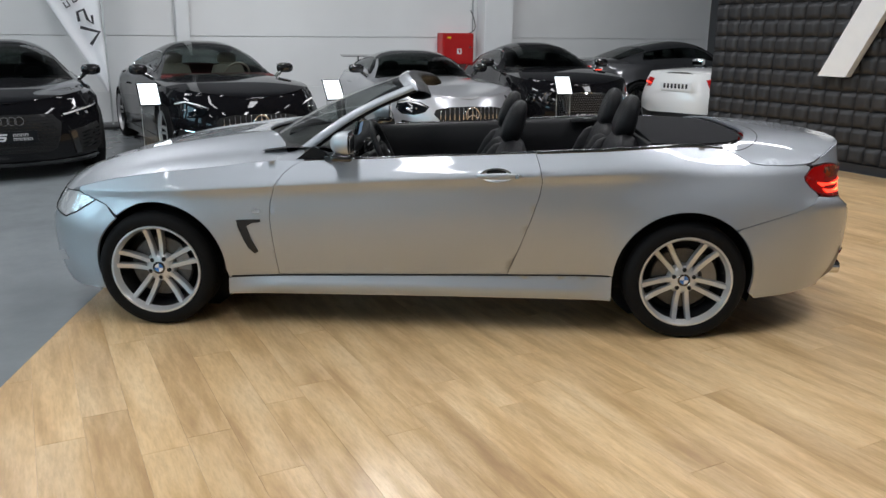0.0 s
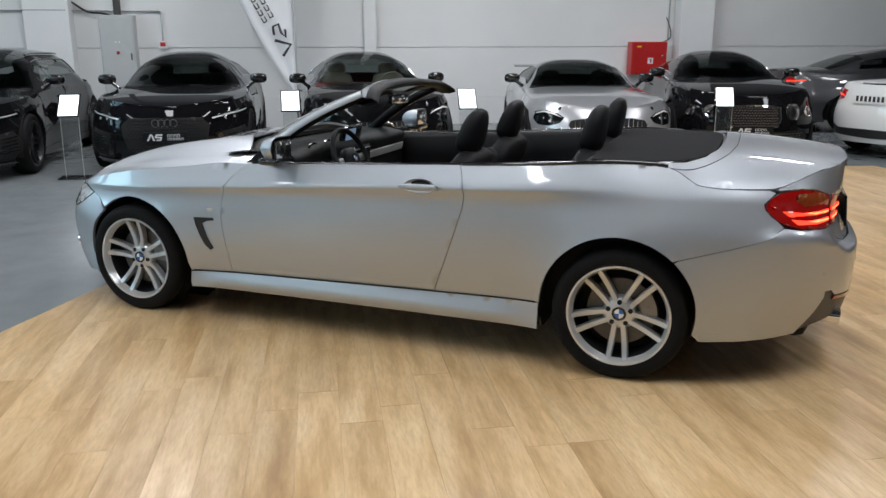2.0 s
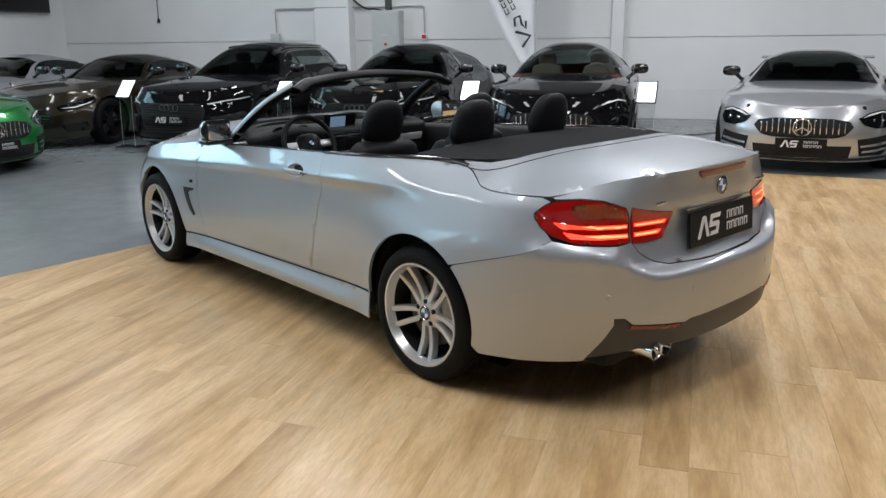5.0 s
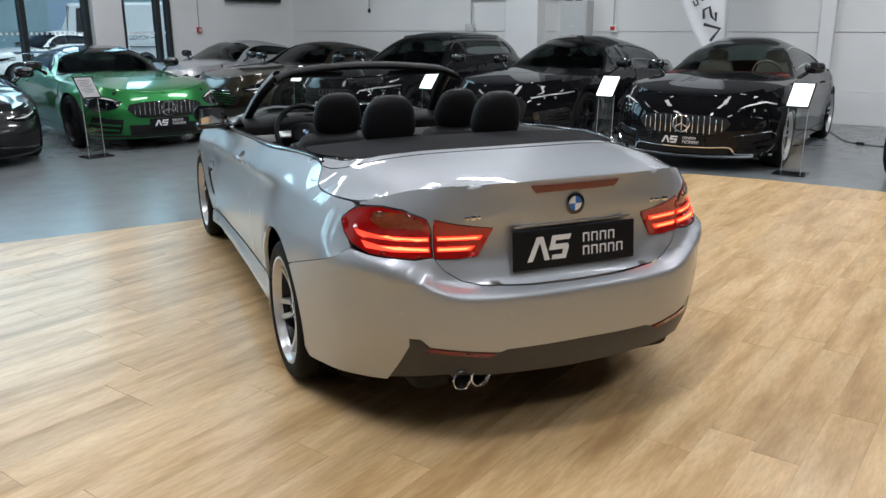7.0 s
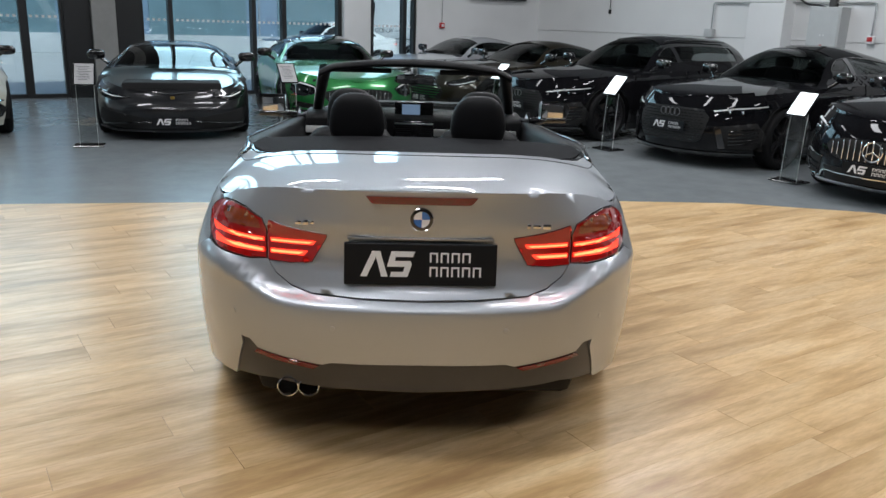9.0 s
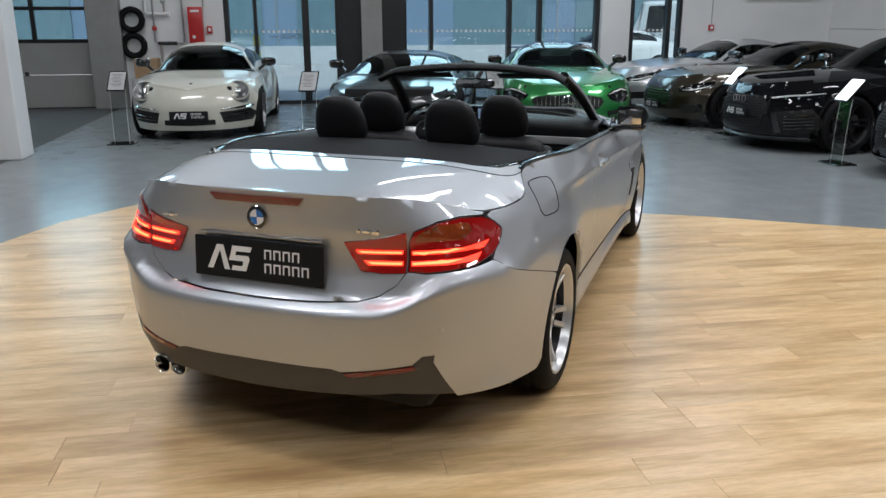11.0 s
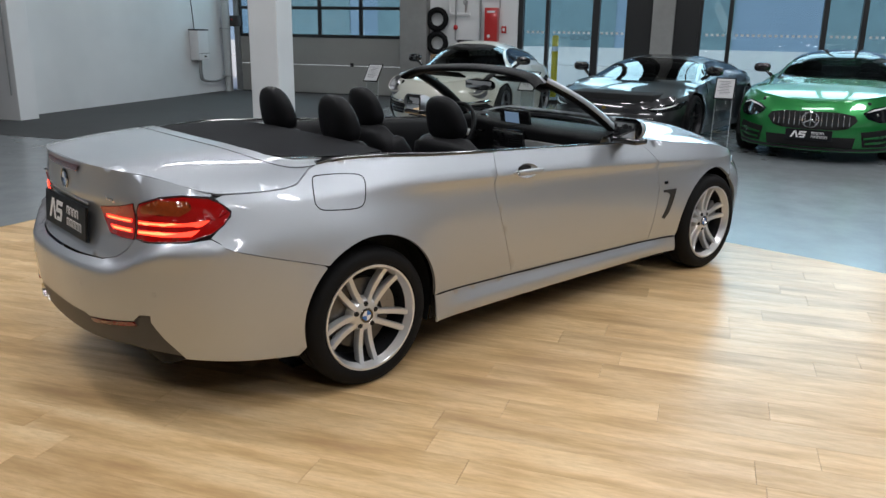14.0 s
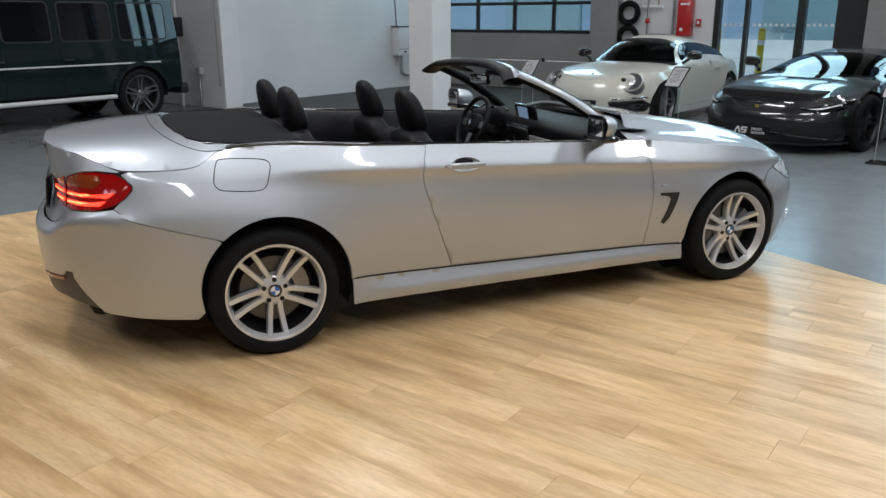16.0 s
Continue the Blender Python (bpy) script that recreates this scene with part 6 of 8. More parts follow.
            wins = [(xb, xf - 0.02)] if sp.doors == 1 else [(xb, cuts[1] - 0.03), (cuts[1] + 0.03, xf - 0.02)]
            if sp.doors == 2:
                skin("door_pillar", sided([(cuts[1] - 0.05, 0.65), (cuts[1] + 0.05, 0.65), (cuts[1] + 0.05, 0.95), (cuts[1] - 0.05, 0.95)]), GLOSS_BLACK, 0.002)
            skin("side_window", sided([(xb + 0.06, 0.65), (xf - 0.05, 0.65), (xf + 0.27, 0.76), (xf + 0.4, 0.9), (xf + 0.34, 0.95), (xb - 0.02, 0.95), (xb - 0.02, 0.85)]), TINT, -0.004)
            trim_mt = CHROME if sp.kind == "mesh" or mat is BLACK_PAINT and sp.kind == "slats" else GLOSS_BLACK
            loop = sided([(xb + 0.08, 0.65), (xb, 0.8), (xb - 0.02, 0.94), (xf, 0.95), (xf + 0.34, 0.95), (xf + 0.39, 0.9), (xf + 0.27, 0.765), (xf - 0.05, 0.65), (xb + 0.4, 0.65), (xb + 0.08, 0.65)])
            fine = [(loop[i][0] + (loop[i + 1][0] - loop[i][0]) * k / 5, loop[i][1] + (loop[i + 1][1] - loop[i][1]) * k / 5) for i in range(len(loop) - 1) for k in range(5)]
            part("window_trim", tube([tuple(can(np.array([a]), np.array([b]))[0]) for a, b in fine], 0.007, 6), trim_mt, c)
        if sp.estate:
            for s in (1, -1):
                part("roof_rail", tube([tuple(can(np.array([a]), np.array([0.52 * s]))[0] + np.array([0, 0, 0.03])) for a in np.linspace(sp.rear + 0.6, xf - 0.1, 10)], 0.014, 8), GLOSS_BLACK, c)
        red = sp.glassy is TINT
        hid = sp.height - 0.33
        for y in (0.38, -0.38):
            stt = part("seat", puff((0.16, 0.5, 0.62), 4, 8, (-0.25, y, hid - 0.28), None), CREAM_LEATHER if red else LEATHER, c)
            part("headrest", puff((0.1, 0.27, 0.18), 3, 8, (-0.3, y, hid + 0.08)), CREAM_LEATHER if red else LEATHER, stt)
        part("rear_bench", puff((0.2, 1.2, 0.5), 5, 8, (-1.0, 0, sp.z_belt - 0.12)), RED_LEATHER if red else LEATHER, c)
        part("dashboard", box((0.5, 1.5, 0.1), (sp.cowl - 0.3, 0, sp.z_cowl - 0.015), 0.04), RED_LEATHER if red else LEATHER, c)
        rows = [[(math.cos(a) * (0.17 + 0.014 * math.cos(b)), math.sin(a) * (0.17 + 0.014 * math.cos(b)), 0.014 * math.sin(b)) for b in np.linspace(0, 2 * math.pi, 8)[:-1]] for a in np.linspace(0, 2 * math.pi, 25)[:-1]]
        bmw = grid_mesh(rows, closed_u=True, closed_v=True)
        bmesh.ops.transform(bmw, matrix=Matrix.Translation((sp.cowl - 0.58, 0.38, sp.z_cowl + 0.015)) @ pose(0, 0, 0, 0, -65, 0), verts=bmw.verts)
        part("steering_wheel", bmw, CREAM_LEATHER if red else LEATHER, c)
    for s in (1, -1):
        mx, mz = sp.cowl - 0.32, sp.z_belt + 0.09
        if sp.kind == "offroad":
            mx, mz = sp.cowl - 0.1, sp.z_belt + 0.15
        yb = float(sh.edge(np.array([mx]))[0])
        mr = part("door_mirror", puff((0.12, 0.23, 0.135), 3, 10, (mx, s * (yb + 0.12), mz + 0.02)), sp.paint if sp.kind in ("rear",) else GLOSS_BLACK, c)
        part("mirror_arm", tube([(mx + 0.06, s * (yb - 0.04), mz - 0.1), (mx + 0.02, s * (yb + 0.05), mz - 0.03)], 0.025, 8), GLOSS_BLACK, mr)
        part("mirror_glass", box((0.004, 0.19, 0.1), (mx - 0.058, s * (yb + 0.12), mz + 0.02), 0.001), CHROME, mr)
        hx = cuts[0] - (cuts[0] - cuts[1]) * 0.78
        part("door_handle", puff((0.2, 0.03, 0.028), 3, 8, (hx, s * (float(sh.half(np.array([hx]), np.array([sp.z_belt - 0.12]))[0]) + 0.008), sp.z_belt - 0.12)), sp.paint, c)
        for x in (ax, -ax):
            mt = Matrix.Translation((x, s * (w - 0.13), sp.wheel_r))
            wheel(c, mt if s > 0 else mt @ pose(0, 0, 0, 0, 0, 180), sp.wheel_r, 0.25, sp.wheel_r - 0.085, sp.alloy, sp.arms, True, 90 + 13 * s, False)
            rows = [[(x + (ra + 0.02) * math.cos(a), s * y, sp.wheel_r + (ra + 0.02) * math.sin(a)) for y in (w - 0.4, w - 0.035)] for a in np.linspace(-0.3, math.pi + 0.3, 14)]
            part("arch_liner", grid_mesh(rows), VOID, c)
    part("underbody", box((sp.length - 0.5, (w - 0.36) * 2, sp.z_belt - zl - 0.2), (xn - sp.length / 2, 0, (sp.z_belt + zl) / 2 - 0.06), 0.04), VOID, c)
    # faces
    k = sp.kind
    if k == "slats":
        gr = front("grille", [(0.0, 0.62), fy(0.3, 0.615), fy(0.46, 0.585), fy(0.5, 0.53), fy(0.42, 0.44), fy(0.3, 0.415), (0.0, 0.41)], VOID, 0.004)
        for i in range(-7, 8):
            y = i * 0.06
            hh = 0.095 - 0.00 if abs(i) < 6 else 0.06
            s = 1 if y >= 0 else -1
            q = fy(abs(y), 0.52, s)
            p = F(np.array([q[0]]), np.array([0.52]))[0]
            part("slat", box((0.022, 0.012, hh * 2), (p[0] + 0.006, p[1], 0.517), 0.004), CHROME, gr)
        p = F(np.array([0.0]), np.array([0.52]))[0]
        FW = Matrix(((0, 0, 1, 0), (1, 0, 0, 0), (0, 1, 0, 0), (0, 0, 0, 1)))
        em = part("emblem_ring", lathe([(0.082, 0.0), (0.084, 0.01), (0.092, 0.012), (0.098, 0.008), (0.098, 0.0)], 36, Matrix.Translation((p[0] + 0.018, 0, 0.525)) @ FW), CHROME, gr)
        for a in (90, 210, 330):
            part("emblem_ray", box((0.086, 0.014, 0.008), (0.043, 0, 0.006), 0.002, Matrix.Translation((p[0] + 0.018, 0, 0.525)) @ FW @ pose(0, 0, 0, 0, 0, a)), CHROME, em)
        hl = front_pair("headlamp", [(0.54, sp.z_nose - 0.06), (0.63, sp.z_nose - 0.01), (0.76, sp.z_nose + 0.02), (0.86, sp.z_nose - 0.01), (0.885, sp.z_nose - 0.09), (0.84, sp.z_nose - 0.165), (0.72, sp.z_nose - 0.17), (0.6, sp.z_nose - 0.13)], DARK_GLASS, 0.006, 0.01, None, "dark glass headlamp")
        front_pair("light_strip", [(0.56, sp.z_nose - 0.062), (0.64, sp.z_nose - 0.02), (0.76, sp.z_nose + 0.008), (0.85, sp.z_nose - 0.018), (0.85, sp.z_nose - 0.032), (0.76, sp.z_nose - 0.008), (0.65, sp.z_nose - 0.036)], PLATE_WHITE, 0.009, 0.003, hl)
        for cy in (0.68, 0.77):
            for kk, s in enumerate((1, -1)):
                q = fy(cy, sp.z_nose - 0.085, s)
                p = F(np.array([q[0]]), np.array([q[1]]))[0]
                part("lamp_lens", puff((0.03, 0.05, 0.034), 2, 6, (p[0] - 0.006, p[1], p[2])), CHROME, hl[kk])
        front_pair("side_intake", [(0.55, 0.4), (0.84, 0.44), (0.88, 0.3), (0.8, 0.22), (0.58, 0.22)], VOID, 0.004)
        if mat is BLACK_PAINT:
            frame_line = [(0.54, 0.405), (0.7, 0.425), (0.85, 0.445), (0.9, 0.38), (0.885, 0.3), (0.8, 0.212), (0.68, 0.21), (0.56, 0.212), (0.5, 0.28), (0.3, 0.275), (0.0, 0.27)]
            for sd in (1, -1):
                q = np.array([fy(y, z, sd) for y, z in frame_line])
                part("intake_trim", tube(smooth_path([tuple(v) for v in F(q[:, 0], q[:, 1]) + np.array([0.012, 0, 0])], 4), 0.009, 6), CHROME, c, "chrome line round the intake")
        front_pair("intake_blade", [(0.58, 0.335), (0.85, 0.365), (0.855, 0.345), (0.58, 0.315)], mat, 0.012)
        front_pair("intake_blade", [(0.6, 0.275), (0.86, 0.305), (0.865, 0.285), (0.6, 0.255)], mat, 0.012)
        front("lower_intake", [(0.0, 0.33), fy(0.5, 0.33), fy(0.48, 0.2), (0.0, 0.2)], VOID, 0.004)
        front("front_lip", [(0.0, 0.19), fy(0.86, 0.205), fy(0.86, 0.18), (0.0, 0.165)], CHROME if mat is BLACK_PAINT else BLACK_PLASTIC, 0.014)
    elif k == "hex":
        gr = front("grille", [(0.0, 0.69), fy(0.42, 0.685), fy(0.5, 0.6), fy(0.44, 0.34), fy(0.38, 0.3), (0.0, 0.3)], VOID, 0.004)
        bmx = None
        for r in range(11):
            z = 0.33 + r * 0.033
            for i in range(-9, 10):
                y = (i + 0.5 * (r % 2)) * 0.048
                if abs(y) > 0.44:
                    continue
                q = F(np.array([fy(abs(y), z, 1 if y >= 0 else -1)[0]]), np.array([z]))[0]
                bmx = box((0.012, 0.032, 0.007), (q[0] + 0.004, q[1], z), bm=bmx)
        part("honeycomb", bmx, GLOSS_BLACK, gr, smooth=False)["kind"] = "stuff"
        FW = Matrix(((0, 0, 1, 0), (1, 0, 0, 0), (0, 1, 0, 0), (0, 0, 0, 1)))
        for i in range(4):
            y = (i - 1.5) * 0.068
            q = F(np.array([0.0]), np.array([0.63]))[0]
            part("emblem_ring", lathe([(0.037, 0.0), (0.038, 0.006), (0.045, 0.006), (0.046, 0.0)], 24, Matrix.Translation((q[0] + 0.012, y, 0.63)) @ FW), GREY_ALLOY, gr)
        hl = front_pair("headlamp", [(0.5, sp.z_nose - 0.075), (0.7, sp.z_nose - 0.03), (0.9, sp.z_nose + 0.01), (0.91, sp.z_nose - 0.045), (0.78, sp.z_nose - 0.115), (0.55, sp.z_nose - 0.115)], DARK_GLASS, 0.006, 0.01, None, "slim dark headlamp")
        front_pair("light_strip", [(0.52, sp.z_nose - 0.085), (0.7, sp.z_nose - 0.048), (0.89, sp.z_nose - 0.012), (0.89, sp.z_nose - 0.026), (0.7, sp.z_nose - 0.064), (0.54, sp.z_nose - 0.1)], PLATE_WHITE, 0.009, 0.003, hl)
        for cy in (0.66, 0.76):
            for kk, s in enumerate((1, -1)):
                q = fy(cy, sp.z_nose - 0.09, s)
                p = F(np.array([q[0]]), np.array([q[1]]))[0]
                part("lamp_lens", box((0.02, 0.06, 0.03), (p[0] - 0.004, p[1], p[2]), 0.004), CHROME, hl[kk])
        si = front_pair("side_intake", [(0.56, 0.5), (0.88, 0.56), (0.93, 0.36), (0.86, 0.25), (0.62, 0.24)], VOID, 0.004)
        front_pair("intake_fin", [(0.57, 0.5), (0.63, 0.5), (0.68, 0.26), (0.62, 0.25)], GLOSS_BLACK, 0.014, 0.008, si)
        for z in (0.31, 0.35, 0.39, 0.43, 0.47):
            front_pair("intake_slat", [(0.7, z), (0.9, z + 0.03), (0.9, z + 0.018), (0.7, z - 0.012)], GLOSS_BLACK, 0.01, 0.006, si)
        front("front_lip", [(0.0, 0.2), fy(0.85, 0.215), fy(0.88, 0.19), (0.0, 0.17)], GLOSS_BLACK, 0.016)
    elif k == "mesh":
        gr = front("grille", [(0.0, 0.73), fy(0.24, 0.725), fy(0.36, 0.7), fy(0.37, 0.55), fy(0.32, 0.44), (0.0, 0.43)], CHROME, 0.008)
        gm = front("mesh_field", [(0.0, 0.712), fy(0.23, 0.707), fy(0.34, 0.685), fy(0.35, 0.555), fy(0.305, 0.455), (0.0, 0.446)], VOID, 0.012, 0.003, gr)
        bmx = None
        for r in range(8):
            z = 0.465 + r * 0.033
            for i in range(-9, 10):
                y = (i + 0.5 * (r % 2)) * 0.036
                if abs(y) > 0.31:
                    continue
                q = F(np.array([fy(abs(y), z, 1 if y >= 0 else -1)[0]]), np.array([z]))[0]
                bmx = box((0.008, 0.026, 0.005), (q[0] + 0.014, q[1], z), m=None, bm=bmx)
                bmx = box((0.008, 0.005, 0.026), (q[0] + 0.014, q[1], z), m=None, bm=bmx)
        part("mesh_wires", bmx, GREY_ALLOY, gr, smooth=False)["kind"] = "stuff"
        for cy, r in ((0.53, 0.1), (0.76, 0.07)):
            for s in (1, -1):
                q = fy(cy, 0.64, s)
                p = F(np.array([q[0]]), np.array([0.64]))[0]
                mm = Matrix.Translation(p) @ pose(0, 0, 0, 0, 78, (14 + 40 * (cy > 0.6)) * s)
                h = part("headlamp", lathe([(0.0, -0.02), (r * 0.9, 0.0), (r, 0.02), (r * 1.05, 0.012), (r * 1.05, -0.05)], 28, mm), CHROME, c, "round chrome headlamp")
                part("lens", puff((r * 1.85, r * 1.85, 0.04), 2, 8, (0, 0, 0.004), mm), LAMP_GLASS, h)
                part("lamp_core", puff((r * 0.8, r * 0.8, 0.03), 2, 6, (0, 0, 0.0), mm), DARK_GLASS, h)
        lo = front("lower_intake", [(0.0, 0.37), fy(0.72, 0.4), fy(0.8, 0.3), fy(0.7, 0.21), (0.0, 0.2)], VOID, 0.006)
        bmx = None
        for r in range(5):
            z = 0.225 + r * 0.033
            for i in range(-16, 17):
                y = (i + 0.5 * (r % 2)) * 0.042
                if abs(y) > 0.68:
                    continue
                q = F(np.array([fy(abs(y), z, 1 if y >= 0 else -1)[0]]), np.array([z]))[0]
                bmx = box((0.008, 0.03, 0.006), (q[0] + 0.008, q[1], z), bm=bmx)
        part("mesh_wires", bmx, GREY_ALLOY, lo, smooth=False)["kind"] = "stuff"
        front("chrome_strip", [(0.0, 0.2), fy(0.7, 0.215), fy(0.7, 0.2), (0.0, 0.185)], CHROME, 0.012)
    elif k == "bars":
        gr = front("grille", [(0.0, 0.6), fy(0.25, 0.6), fy(0.46, 0.56), fy(0.54, 0.45), fy(0.48, 0.34), (0.0, 0.32)], VOID, 0.004)
        for i in range(6):
            z = 0.36 + i * 0.04
            y = 0.5 - 0.16 * abs(z - 0.46) / 0.1 * 0.6
            front("slat", [(0.0, z + 0.006), fy(y, z + 0.006), fy(y, z - 0.006), (0.0, z - 0.006)], CHROME, 0.016, 0.01, gr)
        hl = front_pair("headlamp", [(0.55, sp.z_nose - 0.1), (0.74, sp.z_nose - 0.02), (0.87, sp.z_nose + 0.03), (0.89, sp.z_nose - 0.05), (0.74, sp.z_nose - 0.14), (0.6, sp.z_nose - 0.15)], DARK_GLASS, 0.006, 0.01, None, "swept dark headlamp")
        front_pair("light_strip", [(0.6, sp.z_nose - 0.12), (0.74, sp.z_nose - 0.1), (0.86, sp.z_nose - 0.04), (0.86, sp.z_nose - 0.055), (0.74, sp.z_nose - 0.12)], PLATE_WHITE, 0.009, 0.003, hl)
        front_pair("side_intake", [(0.6, 0.36), (0.85, 0.38), (0.85, 0.26), (0.65, 0.24)], VOID, 0.004)
    elif k == "wedge":
        hl = front_pair("headlamp", [(0.5, sp.z_nose - 0.01), (0.76, sp.z_nose + 0.045), (0.9, sp.z_nose + 0.09), (0.88, sp.z_nose + 0.0), (0.7, sp.z_nose - 0.045)], DARK_GLASS, 0.006, 0.01, None, "angular dark headlamp")
        front_pair("light_strip", [(0.58, sp.z_nose - 0.01), (0.72, sp.z_nose + 0.01), (0.84, sp.z_nose + 0.05), (0.84, sp.z_nose + 0.035), (0.72, sp.z_nose - 0.008)], PLATE_WHITE, 0.009, 0.003, hl)
        si = front_pair("side_intake", [(0.2, 0.28), (0.5, 0.33), (0.86, 0.4), (0.9, 0.25), (0.8, 0.17), (0.35, 0.16)], VOID, 0.004)
        front_pair("intake_fin", [(0.24, 0.27), (0.84, 0.21), (0.84, 0.19), (0.26, 0.25)], GLOSS_BLACK, 0.014, 0.008, si)
        front("front_lip", [(0.0, 0.145), fy(0.9, 0.16), fy(0.9, 0.14), (0.0, 0.12)], BLACK_PLASTIC, 0.02)
        p = F(np.array([0.0]), np.array([sp.z_nose - 0.02]))[0]
        part("badge", box((0.012, 0.05, 0.06), (p[0], 0, sp.z_nose - 0.02), 0.005), plain("gold_badge", (0.4, 0.27, 0.06), 0.3, 0.8), c)
    elif k == "round":
        for s in (1, -1):
            q = fy(0.64, sp.z_nose - 0.02, s)
            p = F(np.array([q[0]]), np.array([sp.z_nose - 0.02]))[0] + np.array([-0.02, 0, 0.02])
            mm = Matrix.Translation(p) @ pose(0, 0, 0, 0, 52, 12 * s)
            mm = mm @ Matrix.Diagonal((1.3, 1.3, 1.3, 1.0))
            h = part("headlamp", lathe([(0.0, -0.02), (0.085, 0.0), (0.11, 0.02), (0.122, 0.01), (0.125, -0.09)], 32, mm), GREY_ALLOY, c, "round clear headlamp")
            part("lamp_rim", lathe([(0.108, 0.018), (0.115, 0.024), (0.123, 0.012)], 32, mm), mat, h)
            part("lens", puff((0.22, 0.22, 0.07), 2, 10, (0, 0, 0.0), mm), LAMP_GLASS, h)
            part("lamp_core", puff((0.09, 0.09, 0.05), 2, 8, (0, 0, 0.005), mm), CHROME, h)
        si = front_pair("side_intake", [(0.4, 0.4), (0.78, 0.43), (0.86, 0.36), (0.8, 0.26), (0.45, 0.25)], VOID, 0.004)
        for z in (0.3, 0.345, 0.39):
            front_pair("intake_slat", [(0.43, z), (0.8, z + 0.015), (0.8, z), (0.43, z - 0.015)], GLOSS_BLACK, 0.012, 0.008, si)
        front_pair("daylight_strip", [(0.42, 0.445), (0.8, 0.475), (0.83, 0.455), (0.42, 0.428)], CHROME, 0.012)
        front("lower_intake", [(0.0, 0.3), fy(0.34, 0.3), fy(0.34, 0.23), (0.0, 0.22)], VOID, 0.004)
        part("badge", puff((0.05, 0.045, 0.012), 3, 8, (0, 0, 0), Matrix.Translation((xn - 0.32, 0, float(sh.top(np.array([xn - 0.32]), np.array([0.0]))[0, 2]))) @ pose(0, 0, 0, 0, 22, 0)), CHROME, c)
    if plate and k != "rear":
        zpl = {"slats": 0.345, "hex": 0.47, "mesh": 0.395, "bars": 0.33, "wedge": 0.25, "round": 0.36}[k]
        p = F(np.array([0.0]), np.array([zpl]))[0]
        show_plate(c, Matrix.Translation((p[0] + 0.014, 0, zpl)) @ Matrix(((0, 0, 1, 0), (1, 0, 0, 0), (0, 1, 0, 0), (0, 0, 0, 1))), 0.52, 0.125)
    if rear_detail:
        zt = sp.z_tail
        for s in (1, -1):
            tl = part("tail_lamp", sheet([ry(0.42, zt - 0.1, s), ry(0.6, zt - 0.08, s), rx(xt + 0.24, zt - 0.09, s), rx(xt + 0.26, zt - 0.16, s), ry(0.62, zt - 0.24, s), ry(0.48, zt - 0.22, s)], R, 0.03, 0.01, False, (xt + 0.7, 0, 0.4), 0.006), RED_LENS, c, "red tail lamp")
            part("light_bar", sheet([ry(0.48, zt - 0.17, s), ry(0.7, zt - 0.15, s), ry(0.7, zt - 0.165, s), ry(0.48, zt - 0.185, s)], R, 0.03, 0.002, False, (xt + 0.7, 0, 0.4), 0.01), RED_GLOW, tl)
        pl = part("number_plate", box((0.012, 0.52, 0.12), (xt - 0.006, 0, zt - 0.2), 0.003), PLATE_WHITE, c, smooth=False)
        bmx = None
        for i in range(7):
            bmx = box((0.004, 0.035, 0.07), (xt - 0.013, -0.18 + 0.06 * i, zt - 0.2), 0.001, bm=bmx)
        part("lettering", bmx, INK, pl, smooth=False)
        part("diffuser", sheet(ends([(0.0, 0.4), ry(0.5, 0.39), ry(0.65, 0.43), ry(0.66, 0.3), (0.0, 0.28)]), R, 0.06, 0.01, False, (xt + 0.7, 0, 0.4), 0.008), BLACK_PLASTIC, c)
    return c


def nosed(x, y, heading, sp):
    """The pose of a car whose nose stands at x, y."""
    d = sp.wb / 2 + sp.fo
    return pose(x - d * math.cos(radians(heading)), y - d * math.sin(radians(heading)), 0, 0, 0, heading)


GT = dict(length=4.55, half=0.975, height=1.285, wb=2.63, fo=0.96, cowl=0.35, peak=-0.55, rear=-1.75, z_nose=0.68, z_cowl=0.875, z_belt=0.91, z_tail=0.93, kind="slats")
sp_silver = Spec(BRIGHT_SILVER, alloy=DARK_ALLOY, roof=GLOSS_BLACK, **GT)
sp_green = Spec(GREEN_PAINT, alloy=DARK_ALLOY, roof=GLOSS_BLACK, **GT)
sp_coupe = Spec(BLACK_PAINT, 5.03, 0.95, 1.41, 2.945, 0.88, 0.78, -0.35, -1.8, 0.755, 0.955, 0.95, 0.97, "slats", glassy=TINT, alloy=ALLOY, wheel_r=0.35)
sp_fast = Spec(BLACK_PAINT, 5.01, 0.975, 1.42, 2.93, 0.95, 0.82, -0.3, -2.0, 0.765, 0.945, 0.95, 1.0, "hex", doors=2, wheel_r=0.36, arms=5)
sp_estate = Spec(BLACK_PAINT, 5.0, 0.975, 1.465, 2.93, 0.95, 0.82, -0.4, -2.1, 0.765, 0.95, 0.97, 0.98, "hex", doors=2, wheel_r=0.36, estate=True)
sp_grand = Spec(BLACK_PAINT, 4.81, 0.965, 1.405, 2.75, 0.9, 0.7, -0.4, -1.8, 0.79, 0.985, 0.98, 0.96, "mesh", alloy=ALLOY, wheel_r=0.355)
sp_bronze = Spec(GOLD_PAINT, 4.7, 0.95, 1.29, 2.74, 0.85, 0.55, -0.45, -1.75, 0.70, 0.9, 0.92, 0.95, "bars", alloy=DARK_ALLOY)
sp_pale = Spec(BRIGHT_SILVER, 4.7, 0.95, 1.29, 2.74, 0.85, 0.55, -0.45, -1.75, 0.70, 0.9, 0.92, 0.95, "bars", alloy=ALLOY)
